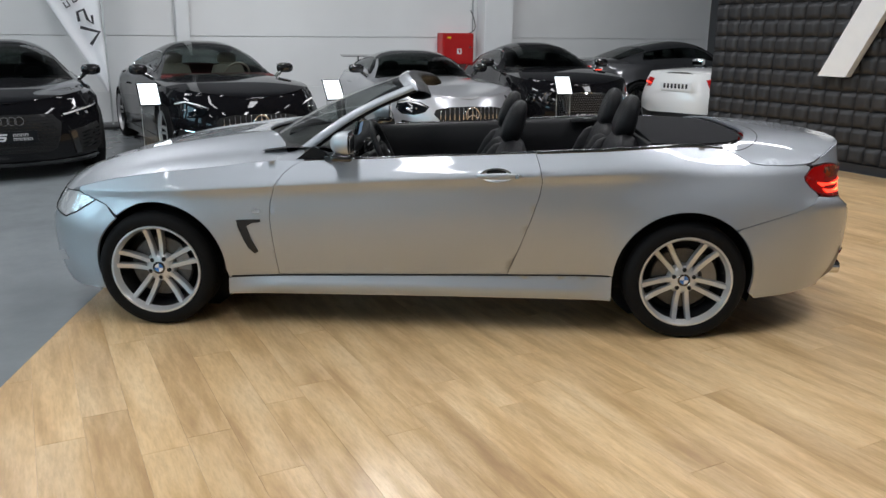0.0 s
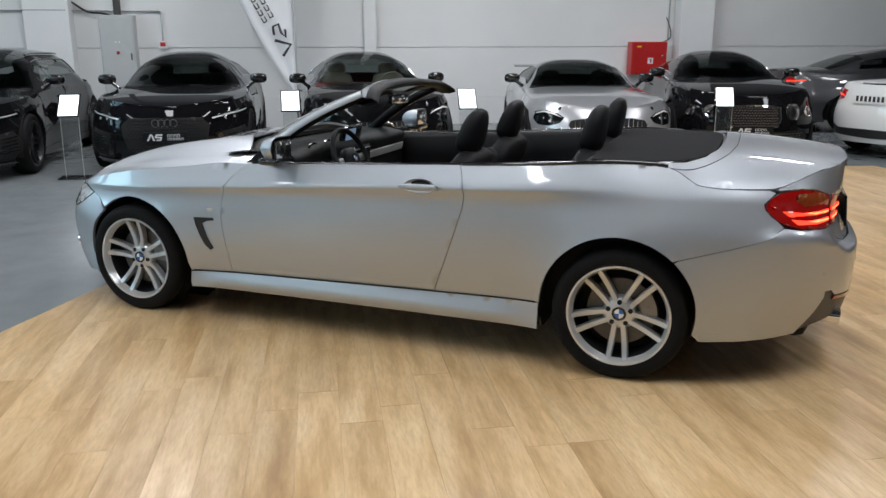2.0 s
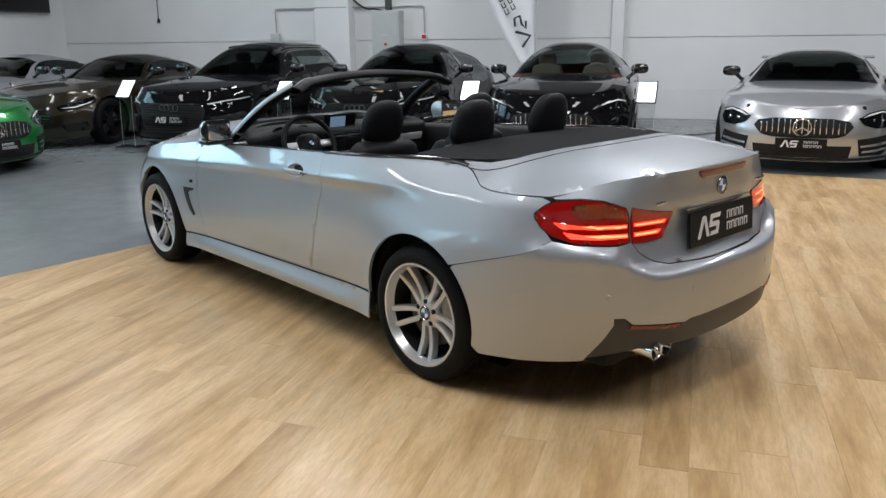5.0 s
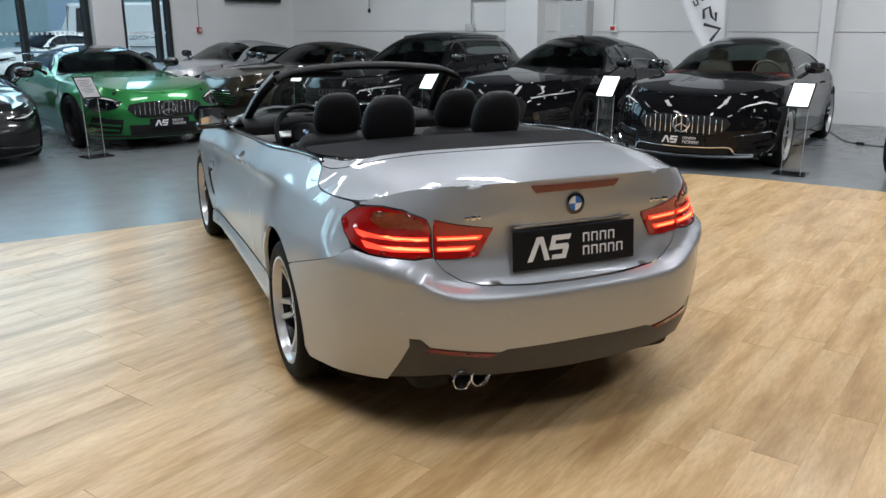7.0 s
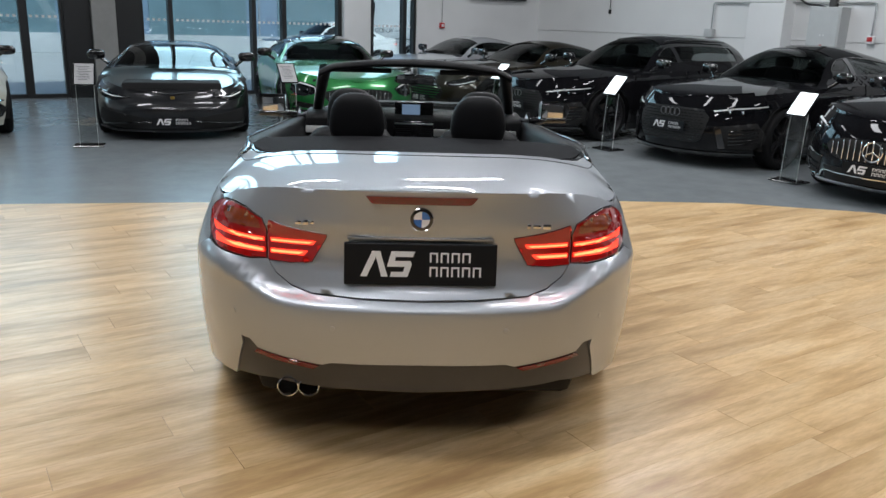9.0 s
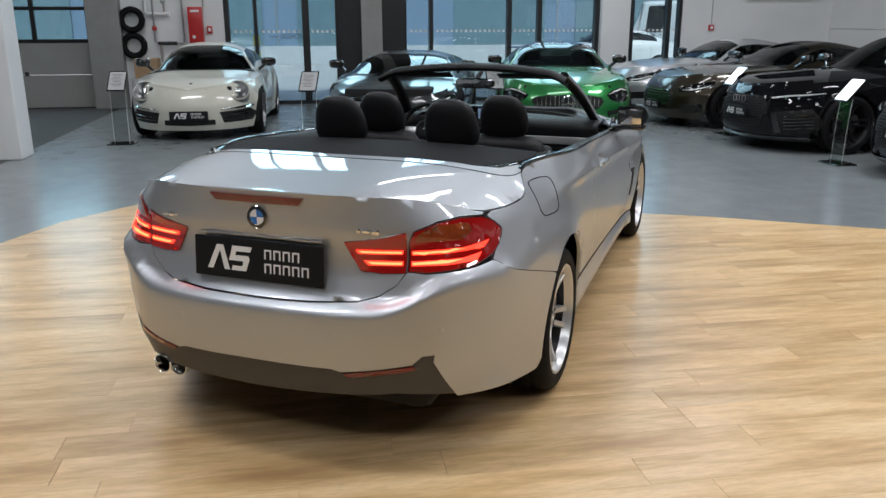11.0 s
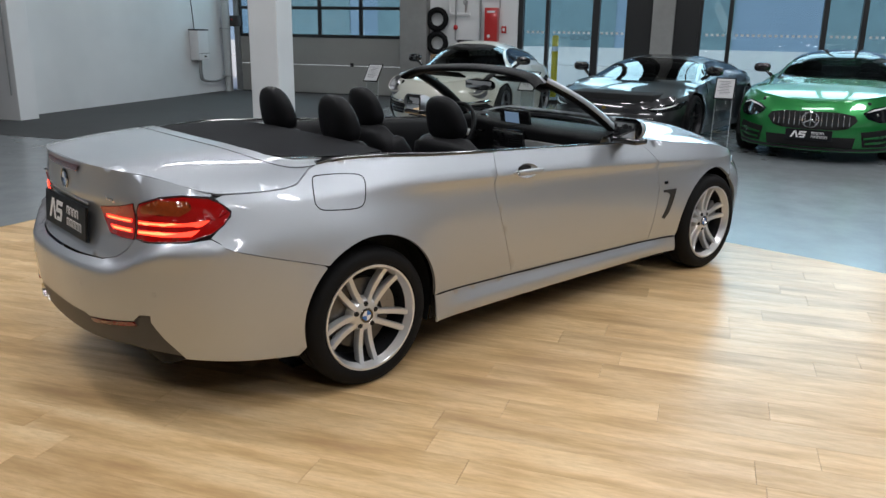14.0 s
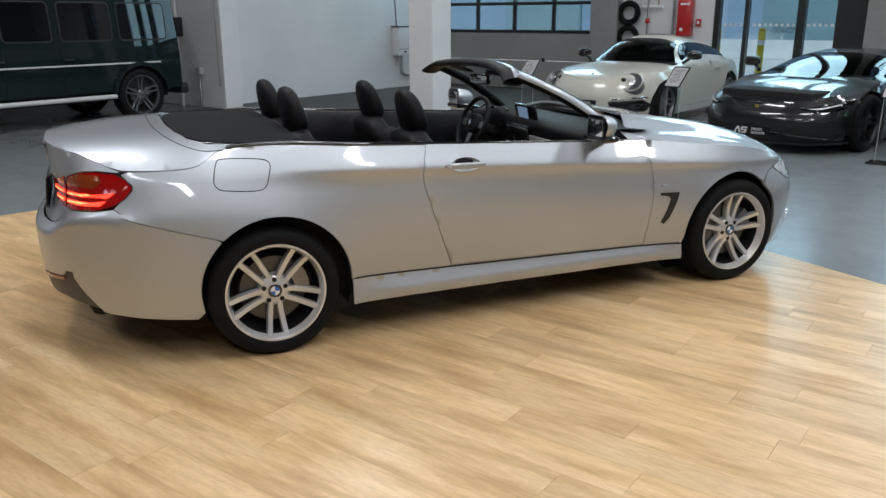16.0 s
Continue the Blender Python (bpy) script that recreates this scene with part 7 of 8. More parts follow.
sp_wedge = Spec(GRAPHITE, 4.46, 0.965, 1.165, 2.62, 1.0, 1.12, -0.25, -1.75, 0.545, 0.82, 0.88, 0.9, "wedge", z_low=0.12, arms=5, pn=3.0)
sp_round = Spec(CREAM_PAINT, 4.5, 0.925, 1.3, 2.45, 0.96, 0.78, -0.15, -1.9, 0.67, 0.865, 0.9, 0.84, "round", alloy=GREY_ALLOY, wheel_r=0.335, pn=2.3)
show_car("coupe_car", sp_coupe, nosed(2.2, -4.3, 123, sp_coupe), "black luxury coupe with a chrome slatted grille and red cabin")
show_car("sports_sedan", sp_fast, nosed(4.5, -3.1, 121, sp_fast), "black fastback saloon with a honeycomb grille")
show_car("estate_car", sp_estate, nosed(6.55, -1.5, 121, sp_estate), "black estate car with roof rails and honeycomb grille")
show_car("bronze_coupe", sp_bronze, nosed(8.7, -0.2, 121, sp_bronze), "dark bronze sports coupe with a wide barred grille")
show_car("pale_coupe", sp_pale, nosed(10.9, 0.9, 121, sp_pale), "pale silver sports coupe parked by the windows")
green_gt = show_car("green_sports_car", sp_green, nosed(6.3, 0.68, 197, sp_green), "bright green sports car with a slatted grille")
show_car("wedge_sports_car", sp_wedge, nosed(5.2, 2.95, 194, sp_wedge), "low dark graphite wedge-shaped sports car")
show_car("round_lamp_sports_car", sp_round, nosed(4.45, 5.55, 207, sp_round), "cream sports car with round headlamps")
silver_gt = show_car("silver_sports_car", sp_silver, nosed(-0.24, -5.6, 112, sp_silver), "silver sports car with black roof and slatted grille")
show_car("grand_tourer", sp_grand, nosed(-1.9, -6.9, 105, sp_grand), "black grand touring coupe with chrome mesh grille")
for gt in (green_gt, silver_gt):
    rows = []
    for y in np.linspace(-0.78, 0.78, 9):
        rows.append([(-1.98 + dx, y, 1.13 + dz) for dx, dz in ((0.15, 0.0), (0.1, 0.018), (0.0, 0.022), (-0.12, 0.034), (-0.12, 0.026), (0.0, 0.006), (0.1, -0.004))])
    wing = part("rear_wing_blade", crisp(grid_mesh(rows, closed_u=True, cap=True)), GLOSS_BLACK, gt, "raised dark rear wing")
    for y in (-0.5, 0.5):
        part("wing_stay", box((0.1, 0.018, 0.24), (-1.95, y, 1.02), 0.004), GLOSS_BLACK, wing)
sp_white = Spec(WHITE_PAINT, 4.64, 0.91, 1.38, 2.81, 0.78, 0.6, -0.2, -1.5, 0.7, 0.95, 0.96, 1.0, "rear", alloy=DARK_ALLOY, wheel_r=0.325)
white = show_car("white_cabriolet", sp_white, pose(-4.9, -9.5, 0, 0, 0, 230), "white cabriolet seen from behind, roof folded", False, True, False)
sp_dark = Spec(GREY_PAINT, 4.9, 0.93, 1.43, 2.9, 0.85, 0.7, -0.3, -1.9, 0.75, 1.0, 1.0, 1.05, "rear", doors=2, wheel_r=0.34)
show_car("grey_sedan", sp_dark, pose(-4.5, -12.3, 0, 0, 0, 200), "dark grey saloon car parked behind the cabriolet", False, True)

# ---- off-roader and vans ----
def boxy_car(name, m, label, paint, length, half, height, wb, rear_over, z_sill, z_belt, wheel_r, hood, panes, spare=False, van=False):
    c = thing(name, m, label, "car", "cars on show" if spare else "cars outside")
    xr = -wb / 2 - rear_over
    xf = xr + length
    ra = wheel_r + 0.05

    def flank(x, z):
        y = half - 0.02 * np.clip((z - z_sill) / 0.2, 0, 1) * 0 - 0.012 * ((z - z_sill - 0.3) / 0.4) ** 2
        return np.stack([x, y, z], -1)

    ax = wb / 2
    low = [(xr + 0.02, z_sill), (-ax - ra, z_sill)] + arc(-ax, wheel_r, ra, 165, 15, 12) + [(-ax + ra, z_sill), (ax - ra, z_sill)] + arc(ax, wheel_r, ra, 165, 15, 12) + [(ax + ra, z_sill), (xf - 0.02, z_sill), (xf - 0.02, z_belt - 0.06), (xf - hood, z_belt), (xr + 0.02, z_belt)]
    n = len(panes)
    for s in (False, True):
        part("body_side", sheet(low, flank, 0.12, 0.03, s, (0, 0, 0.5)), paint, c)
    part("body_core", box((length - 0.06, half * 2 - 0.12, z_belt - z_sill - 0.04), ((xr + xf) / 2, 0, (z_belt + z_sill) / 2), 0.03), paint if van else VOID, c)
    part("bonnet", box((hood, half * 2 - 0.1, 0.07), (xf - hood / 2, 0, z_belt - 0.02), 0.03, seg=3), paint, c)
    part("front_panel", box((0.06, half * 2 - 0.1, z_belt - z_sill - 0.1), (xf - 0.02, 0, (z_belt + z_sill) / 2), 0.025), paint, c)
    x0, x1 = xr + 0.02, xf - hood
    top_in = 0.09 if not van else 0.14
    rows = []
    for x, dx in ((x0, 0.05), (x0 + 0.08, 0.03), (x1 - 0.35, 0.0), (x1, -0.28 if not van else -0.5)):
        rows.append([(x, -half + 0.02, z_belt), (x + dx, -half + top_in, height - 0.08), (x + dx, -half + top_in + 0.1, height), (x + dx, half - top_in - 0.1, height), (x + dx, half - top_in, height - 0.08), (x, half - 0.02, z_belt)])
    part("cabin", crisp(grid_mesh(rows, cap=True)), paint, c)
    for a, b in panes:
        for s in (1, -1):
            zz0, zz1 = z_belt + 0.11, height - 0.17

            def glassy(x, z, s=s):
                return np.stack([x, s * (half - 0.02 - (top_in - 0.02) * (z - z_belt) / (height - 0.08 - z_belt) + 0.006), z], -1)

            def field(e, r=0.055):
                """The window's outline, e wider all round, with round corners."""
                out = []
                for cx, cz, a0 in ((b + e - r, zz1 + e - r, 0), (a - e + r, zz1 + e - r, 90), (a - e + r, zz0 - e + r, 180), (b + e - r, zz0 - e + r, 270)):
                    out += arc(cx, cz, r, a0, a0 + 90, 4)
                return out
            pn = part("side_window", sheet(field(0.0), glassy, 0.15, 0.006, False, (0, 0, 1.0), 0.009), DARK_GLASS, c)
            part("window_seal", sheet(field(0.022, 0.07), glassy, 0.15, 0.006, False, (0, 0, 1.0), 0.004), BLACK_PLASTIC, pn)
            if not van:
                part("door_seam", tube([(b + 0.05, s * (half + 0.004), z_sill + 0.04), (b + 0.05, s * (half + 0.004), z_belt)], 0.004, 6), VOID, c)
    for s in (1, -1):
        part("trim_strip", box((length - 1.0, 0.02, 0.025), ((xr + xf) / 2 - 0.1, s * (half + 0.008), z_belt - 0.25), 0.006), WHITE_TRIM if spare else BLACK_PLASTIC, c)
        if spare:
            part("side_step", tube([(-ax + ra + 0.02, s * (half + 0.02), z_sill - 0.07), (ax - ra - 0.02, s * (half + 0.02), z_sill - 0.07)], 0.035, 10), WHITE_TRIM, c)
            for q in (-0.28, 0.72):
                part("door_handle", box((0.16, 0.03, 0.03), (q, s * (half + 0.02), z_belt - 0.16), 0.008), BLACK_PLASTIC, c)
        for x in (ax, -ax):
            rows = [[(x + r * math.cos(a), s * (half + o), wheel_r + r * math.sin(a)) for r, o in ((ra - 0.005, -0.05), (ra - 0.005, 0.045), (ra + 0.05, 0.04), (ra + 0.06, 0.0))] for a in np.linspace(0.1, math.pi - 0.1, 16)]
            part("arch_flare", crisp(grid_mesh(rows)), paint if spare else BLACK_PLASTIC, c)
            mt = Matrix.Translation((x, s * (half - 0.12), wheel_r))
            wheel(c, mt if s > 0 else mt @ pose(0, 0, 0, 0, 0, 180), wheel_r, 0.26, wheel_r - 0.11, GREY_ALLOY, 5, True, 90, False)
        mr = part("door_mirror", puff((0.14, 0.2, 0.2), 3, 8, (x1 - 0.15, s * (half + 0.16), z_belt + 0.17)), CHROME if spare else BLACK_PLASTIC, c)
        part("mirror_arm", tube([(x1 - 0.12, s * (half - 0.02), z_belt + 0.05), (x1 - 0.14, s * (half + 0.1), z_belt + 0.1)], 0.02, 8), BLACK_PLASTIC, mr)
        part("tail_lamp", box((0.04, 0.14, 0.12), (xr + 0.005, s * (half - 0.14), z_sill + 0.12), 0.01), RED_LENS, c)
    part("rear_bumper", box((0.16, half * 2 - 0.02, 0.17), (xr - 0.03, 0, z_sill - 0.03), 0.03), BLACK_PLASTIC if not van else paint, c)
    part("windscreen", box((0.02, half * 2 - 0.32, height - z_belt - 0.26), (0, 0, 0), 0.006, Matrix.Translation((x1 - (0.13 if not van else 0.22), 0, (z_belt + height) / 2 - 0.02)) @ pose(0, 0, 0, 0, -(20 if not van else 32), 0)), DARK_GLASS, c)
    if spare:
        part("spare_wheel_cover", lathe([(0.0, 0.1), (0.33, 0.1), (0.37, 0.07), (0.38, 0.0), (0.38, -0.06)], 40, Matrix.Translation((xr - 0.11, 0, z_belt - 0.08)) @ pose(0, 0, 0, 0, -90, 0)), paint, c)
    part("underbody", box((length - 0.3, half * 1.5, 0.3), ((xr + xf) / 2, 0, z_sill), 0.02), VOID, c)
    return c


boxy_car("off_roader", hall(1.99, 9.6, 0, 180), "black-green boxy off-road car with dark windows and spare wheel", DARK_GREEN, 4.66, 0.9, 1.96, 2.89, 0.78, 0.48, 1.15, 0.405, 1.35,
         ((-1.98, -1.18), (-1.03, -0.24), (-0.08, 0.6)), True)
boxy_car("delivery_van", hall(21.5, -11.9, 0, 20), "white delivery van parked outside the hall", WHITE_PAINT, 5.2, 0.98, 2.3, 3.2, 0.9, 0.4, 1.2, 0.34, 1.0, ((0.2, 0.95),), False, True)
boxy_car("delivery_van", hall(19.0, -17.5, 0, 80), "white box van parked outside the hall", WHITE_PAINT, 5.0, 0.95, 1.95, 3.0, 0.9, 0.4, 1.15, 0.34, 1.0, ((-1.9, -0.9), (-0.7, 0.05), (0.2, 0.95)), False, True)
sp_out = Spec(WHITE_PAINT, 4.6, 0.9, 1.47, 2.7, 0.9, 0.75, -0.3, -1.9, 0.78, 1.0, 0.98, 1.0, "bars", doors=2, alloy=GREY_ALLOY, wheel_r=0.325)
show_car("white_saloon", sp_out, hall(19.0, -8.1, 0, 90), "white saloon car parked outside the glass", False, True)

# ---- sheet stands ----
def sheet_stand(m, lit, label):
    s = thing("sheet_stand", m, label, "stand", "sheet stands before the cars")
    part("base", box((0.34, 0.26, 0.018), (0, 0, 0.009), 0.004), GLOSS_BLACK, s, smooth=False)
    part("foot_rail", box((0.3, 0.02, 0.02), (0, 0, 0.028), 0.004), BLACK_PLASTIC, s, smooth=False)
    up = grid_mesh([[(x, -0.02 + 0.03 * t * t, 0.02 + 0.72 * t) for t in np.linspace(0, 1, 6)] for x in (-0.1, 0.1)])
    bmesh.ops.solidify(up, geom=list(up.faces), thickness=0.006)
    pn = part("acrylic_panel", up, ACRYLIC, s, "clear acrylic upright", smooth=False)
    # Thin pale rods paint the bright edges of the clear upright.
    for x in (-0.1, 0.1):
        part("panel_edge", tube([(x, -0.017 + 0.03 * t * t, 0.02 + 0.72 * t) for t in np.linspace(0, 1, 6)], 0.0035, 4), ACRYLIC_GLINT, pn)
    t = Matrix.Translation((0, 0.04, 0.84)) @ pose(0, 0, 0, 48, 0, 0)
    h = part("holder", box((0.24, 0.33, 0.01), (0, 0, 0), 0.003, t), GLOSS_BLACK, s, "black sheet holder", smooth=False)
    part("paper_sheet", box((0.21, 0.297, 0.002), (0, 0, 0.0065), 0.0, t), SHEET_GLOW if lit else PAPER, h, "printed sheet, bright by emission or dimmed by its colour", smooth=False)
    bm = None
    if not lit:
        for k in range(9):
            bm = box((0.15 - 0.025 * (k % 3), 0.006, 0.001), (-0.01 + 0.01 * (k % 2), 0.105 - 0.024 * k, 0.008), bm=bm, m=None)
        bmesh.ops.transform(bm, matrix=t, verts=bm.verts)
        part("writing_bars", bm, INK, h, smooth=False)
    return s


LIT, DIM = "clear acrylic stand with a glowing white sheet", "clear acrylic stand with a framed printed sheet"
for x, y, a, lit in ((1.51, -5.25, 118, 1), (3.44, -4.16, 121, 1), (5.47, -2.65, 121, 1), (7.75, -1.4, 121, 1), (-1.53, -6.71, 100, 1), (5.9, 1.61, 205, 0), (4.72, 3.82, 195, 0), (3.99, 6.32, 205, 0)):
    sheet_stand(pose(x, y, 0, 0, 0, a + 90) @ pose(0, 0, 0, 0, 0, 0), lit, LIT if lit else DIM)

# ---- things at the walls ----
def hung(name, label, category, u, v, z, turn=0.0):
    """A thing in the hall's directions at u, v, z."""
    return thing(name, hall(u, v, z, turn), label, category)


hydrant = hung("hydrant_cabinet", "red steel fire hydrant cabinet on the back wall", "cabinet", -5.85, VB, 0.92)
part("body", box((0.72, 0.24, 0.62), (0, 0.12, 0.31), 0.008), RED_METAL, hydrant, smooth=False)
hd = part("door", box((0.68, 0.012, 0.58), (0, 0.246, 0.31), 0.004), RED_METAL, hydrant, smooth=False)
part("lock", lathe([(0.0, 0.012), (0.02, 0.012), (0.024, 0.0)], 16, Matrix.Translation((-0.27, 0.252, 0.34)) @ pose(0, 0, 0, -90, 0, 0)), CHROME, hd)
part("sign", box((0.11, 0.002, 0.11), (-0.02, 0.2535, 0.26), 0.0), PLATE_WHITE, hd, "white pictogram sign", smooth=False)
part("sign_mark", box((0.03, 0.002, 0.07), (-0.03, 0.255, 0.26), 0.0, bm=box((0.05, 0.002, 0.02), (-0.01, 0.255, 0.285))), RED_METAL, hd, smooth=False)
part("warning_label", box((0.09, 0.002, 0.03), (0.22, 0.2535, 0.53), 0.0), YELLOW, hd, smooth=False)

cab = hung("electric_cabinet", "pale grey electric cabinet on the back wall", "cabinet", 4.0, VB, 0.35)
part("body", box((0.58, 0.26, 1.66), (0, 0.13, 0.83), 0.008), GREY_METAL, cab, smooth=False)
cd = part("door", box((0.53, 0.014, 1.58), (0, 0.266, 0.83), 0.005), GREY_METAL, cab, smooth=False)
for x, z in ((-0.03, 1.2), (0.03, 1.2)):
    part("indicator", lathe([(0.0, 0.012), (0.011, 0.01), (0.013, 0.0)], 14, Matrix.Translation((x, 0.273, z)) @ pose(0, 0, 0, -90, 0, 0)), PLATE_WHITE, cd)
part("emergency_button", lathe([(0.0, 0.03), (0.018, 0.028), (0.018, 0.01), (0.028, 0.008), (0.028, 0.0)], 18, Matrix.Translation((0.0, 0.273, 1.02)) @ pose(0, 0, 0, -90, 0, 0)), RED_METAL, cd)
part("handle", box((0.02, 0.03, 0.12), (-0.22, 0.285, 0.95), 0.006), BLACK_PLASTIC, cd)
duct = hung("cable_duct", "dark cable duct above the electric cabinet", "duct", 4.0, VB, 2.01)
part("trunk", box((0.11, 0.1, 2.4), (0, 0.06, 1.2), 0.006), GREY_PLASTIC, duct, smooth=False)
part("cable", tube(smooth_path([(0.75, 0.05, 0.22), (0.5, 0.08, 0.06), (0.25, 0.1, 0.03), (0.05, 0.11, -0.02)], 6), 0.018), BLACK_PLASTIC, duct, "thick black cable")

con = hung("conduit", "grey steel conduit with small boxes on the back wall", "conduit", 0, VB + 0.31, 0)
part("pipe", tube([(6.5, -0.27, 1.58), (6.5, -0.27, 2.07), (6.47, -0.27, 2.085), (5.52, -0.27, 2.085), (5.5, -0.02, 2.085), (4.8, -0.02, 2.085), (4.74, -0.27, 2.085), (3.31, -0.27, 2.085), (3.27, -0.27, 2.07), (3.27, -0.27, 1.56)], 0.014, 8), GALV, con)
part("socket_box", box((0.2, 0.09, 0.16), (6.52, -0.25, 1.52), 0.01), GREY_METAL, con)
part("alarm_box", box((0.13, 0.06, 0.13), (3.27, -0.26, 1.5), 0.012), PLATE_WHITE, con)
part("alarm_face", box((0.09, 0.01, 0.07), (3.27, -0.226, 1.51), 0.003), RED_METAL, con)
con2 = hung("conduit", "slim conduit beside the hydrant cabinet", "conduit", -6.3, VB, 0)
part("pipe", tube([(0, 0.03, 1.56), (0, 0.03, 4.2)], 0.016, 8), GALV, con2)
part("flex_loop", tube(smooth_path([(0.06, 0.04, 2.0), (-0.02, 0.06, 1.8), (-0.04, 0.05, 1.62), (0.1, 0.08, 1.54)], 6), 0.01, 8), GREY_PLASTIC, con2)
cord = hung("hanging_cord", "thin black cord with a plug hanging on the back wall", "cable", 9.35, VB, 0)
part("cord", tube([(0, 0.03, 4.0), (0, 0.03, 1.95)], 0.007, 6), BLACK_PLASTIC, cord)
part("plug", box((0.05, 0.05, 0.09), (0, 0.03, 1.9), 0.012), BLACK_PLASTIC, cord)
flex = hung("floor_cable", "thin black cable lying on the concrete floor", "cable", -1.0, -8.6, 0)
part("cable", tube(smooth_path([(-1.2, 0.1, 0.008), (-0.8, 0.45, 0.008), (-0.35, 0.3, 0.008), (0.0, -0.5, 0.008), (0.25, -1.2, 0.008)], 8), 0.006, 6), BLACK_PLASTIC, flex)
part("plug", box((0.1, 0.05, 0.035), (-0.5, 0.4, 0.018), 0.008), BLACK_PLASTIC, flex)

tv = hung("television", "black flat television high on the blind front wall", "television", UF - 0.08, -9.3, 2.1)
part("body", box((0.05, 1.66, 0.95), (0, 0, 0.475), 0.01), GLOSS_BLACK, tv)
part("screen", box((0.004, 1.62, 0.9), (-0.0265, 0, 0.48), 0.001), DARK_GLASS, tv)
part("bracket", box((0.06, 0.4, 0.3), (0.05, 0, 0.5), 0.01), BLACK_PLASTIC, tv)
alarm = hung("alarm_button", "small red alarm push button on the wall", "alarm", UF, -7.75, 1.42)
part("housing", box((0.05, 0.12, 0.12), (-0.025, 0, 0.06), 0.01), RED_METAL, alarm)
part("button_face", box((0.01, 0.06, 0.06), (-0.054, 0, 0.06), 0.003), PLATE_WHITE, alarm)
part("pipe", tube([(-0.02, 0, 0.12), (-0.02, 0, 3.0)], 0.01, 8), GALV, alarm)

flag = hung("feather_flag", "white feather flag with dark printed mark by the back wall", "flag", 0.93, -9.7, 0)
edge_l = smooth_path([(0.02, 0, 0.56), (0.2, 0, 0.9), (0.38, 0, 1.23), (0.64, 0, 1.73), (0.9, 0, 2.22), (1.03, 0, 2.6), (0.97, 0, 3.0), (0.6, 0, 3.3), (0.1, 0, 3.42)], 5)
rows = []
for p in edge_l:
    rows.append([(p.x * t, 0.035 * math.sin(3.1 * t + p.z * 2.3) + 0.012 * math.sin(9 * t - p.z * 5), p.z + 0.02 * t * (1 - t)) for t in np.linspace(0, 1, 9)])
fl = grid_mesh(rows)
bmesh.ops.solidify(fl, geom=list(fl.faces), thickness=0.003)
part("cloth", fl, FLAG_CLOTH, flag)
part("pole", tube([(-0.02, 0, 0.05), (-0.02, 0, 2.6), (-0.01, 0, 3.2), (0.1, 0, 3.45)], 0.014, 8), GREY_METAL, flag)
part("foot", box((0.6, 0.6, 0.04), (0, 0, 0.02), 0.01), BLACK_PLASTIC, flag)


def on_flag(poly, z=0.0):
    return flat(poly, 0.004, Matrix.Translation((0, 0.05, 0)) @ Matrix(((1, 0, 0, 0), (0, 0, 1, 0), (0, 1, 0, 0), (0, 0, 0, 1))))


def on_flag_stroke(points, w):
    """A printed stroke of even width along points."""
    p = [Vector(q) for q in points]
    side = []
    for i in range(len(p)):
        d = (p[min(i + 1, len(p) - 1)] - p[max(i - 1, 0)]).normalized()
        side.append(Vector((-d.y, d.x)) * w / 2)
    bm = None
    for i in range(len(p) - 1):
        bm = joined(bm, on_flag([p[i] - side[i], p[i + 1] - side[i + 1], p[i + 1] + side[i + 1], p[i] + side[i]]))
    return bm


part("printed_mark", on_flag_stroke([(0.33, 1.575), (0.06, 1.505), (0.2, 1.31)], 0.05), INK, flag, smooth=False)
part("printed_mark", on_flag_stroke([(0.335, 1.66), (0.35, 1.80), (0.255, 1.845), (0.215, 1.70), (0.14, 1.63), (0.145, 1.76)], 0.042), INK, flag, smooth=False)
along, across = Vector((0.466, 0.885)), Vector((0.885, -0.466))
for start, n in (((0.36, 1.96), 4), ((0.47, 1.88), 5)):
    for k in range(n):
        o = Vector(start) + along * 0.125 * k
        bm = on_flag_stroke([o - across * 0.035, o + across * 0.035], 0.02)
        for e in (-1, 1):
            q = o + across * 0.03 * e
            bm = joined(bm, on_flag_stroke([q, q + along * 0.085], 0.018))
        part("printed_bar", bm, INK, flag, smooth=False)

# utility strip and corner
ext = hung("fire_extinguisher_cabinet", "narrow red fire extinguisher cabinet on the wall", "cabinet", UF, 3.02, 1.22)
part("body", box((0.2, 0.27, 0.68), (-0.1, 0, 0.34), 0.012), RED_METAL, ext)
part("label", box((0.002, 0.16, 0.04), (-0.202, 0, 0.6), 0.0), PLATE_WHITE, ext, smooth=False)
part("lock", lathe([(0.0, 0.01), (0.03, 0.01), (0.034, 0.0)], 16, Matrix.Translation((-0.2, 0.04, 0.12)) @ pose(0, 0, 0, 0, -90, 0)), PLATE_WHITE, ext)
sw = hung("alarm_button", "small red alarm push button beside the cabinet", "alarm", UF, 2.78, 1.4)
part("housing", box((0.05, 0.1, 0.14), (-0.025, 0, 0.07), 0.01), RED_METAL, sw)
part("button_face", box((0.01, 0.05, 0.06), (-0.053, 0, 0.07), 0.003), PLATE_WHITE, sw)
pip = hung("pipe_run", "grey and white water pipes on the utility wall", "pipes", UF, 0, 0)
part("pipe", tube([(-0.08, 3.95, 4.0), (-0.08, 3.95, 1.8), (-0.08, 3.9, 1.77), (-0.08, 3.5, 1.77)], 0.03, 10), PLATE_WHITE, pip)
part("pipe", tube([(-0.1, 3.8, 4.0), (-0.1, 3.8, 1.25), (-0.1, 3.75, 1.22), (-0.1, 3.3, 1.22), (-0.1, 3.27, 1.25), (-0.1, 3.27, 4.0)], 0.022, 10), GALV, pip)
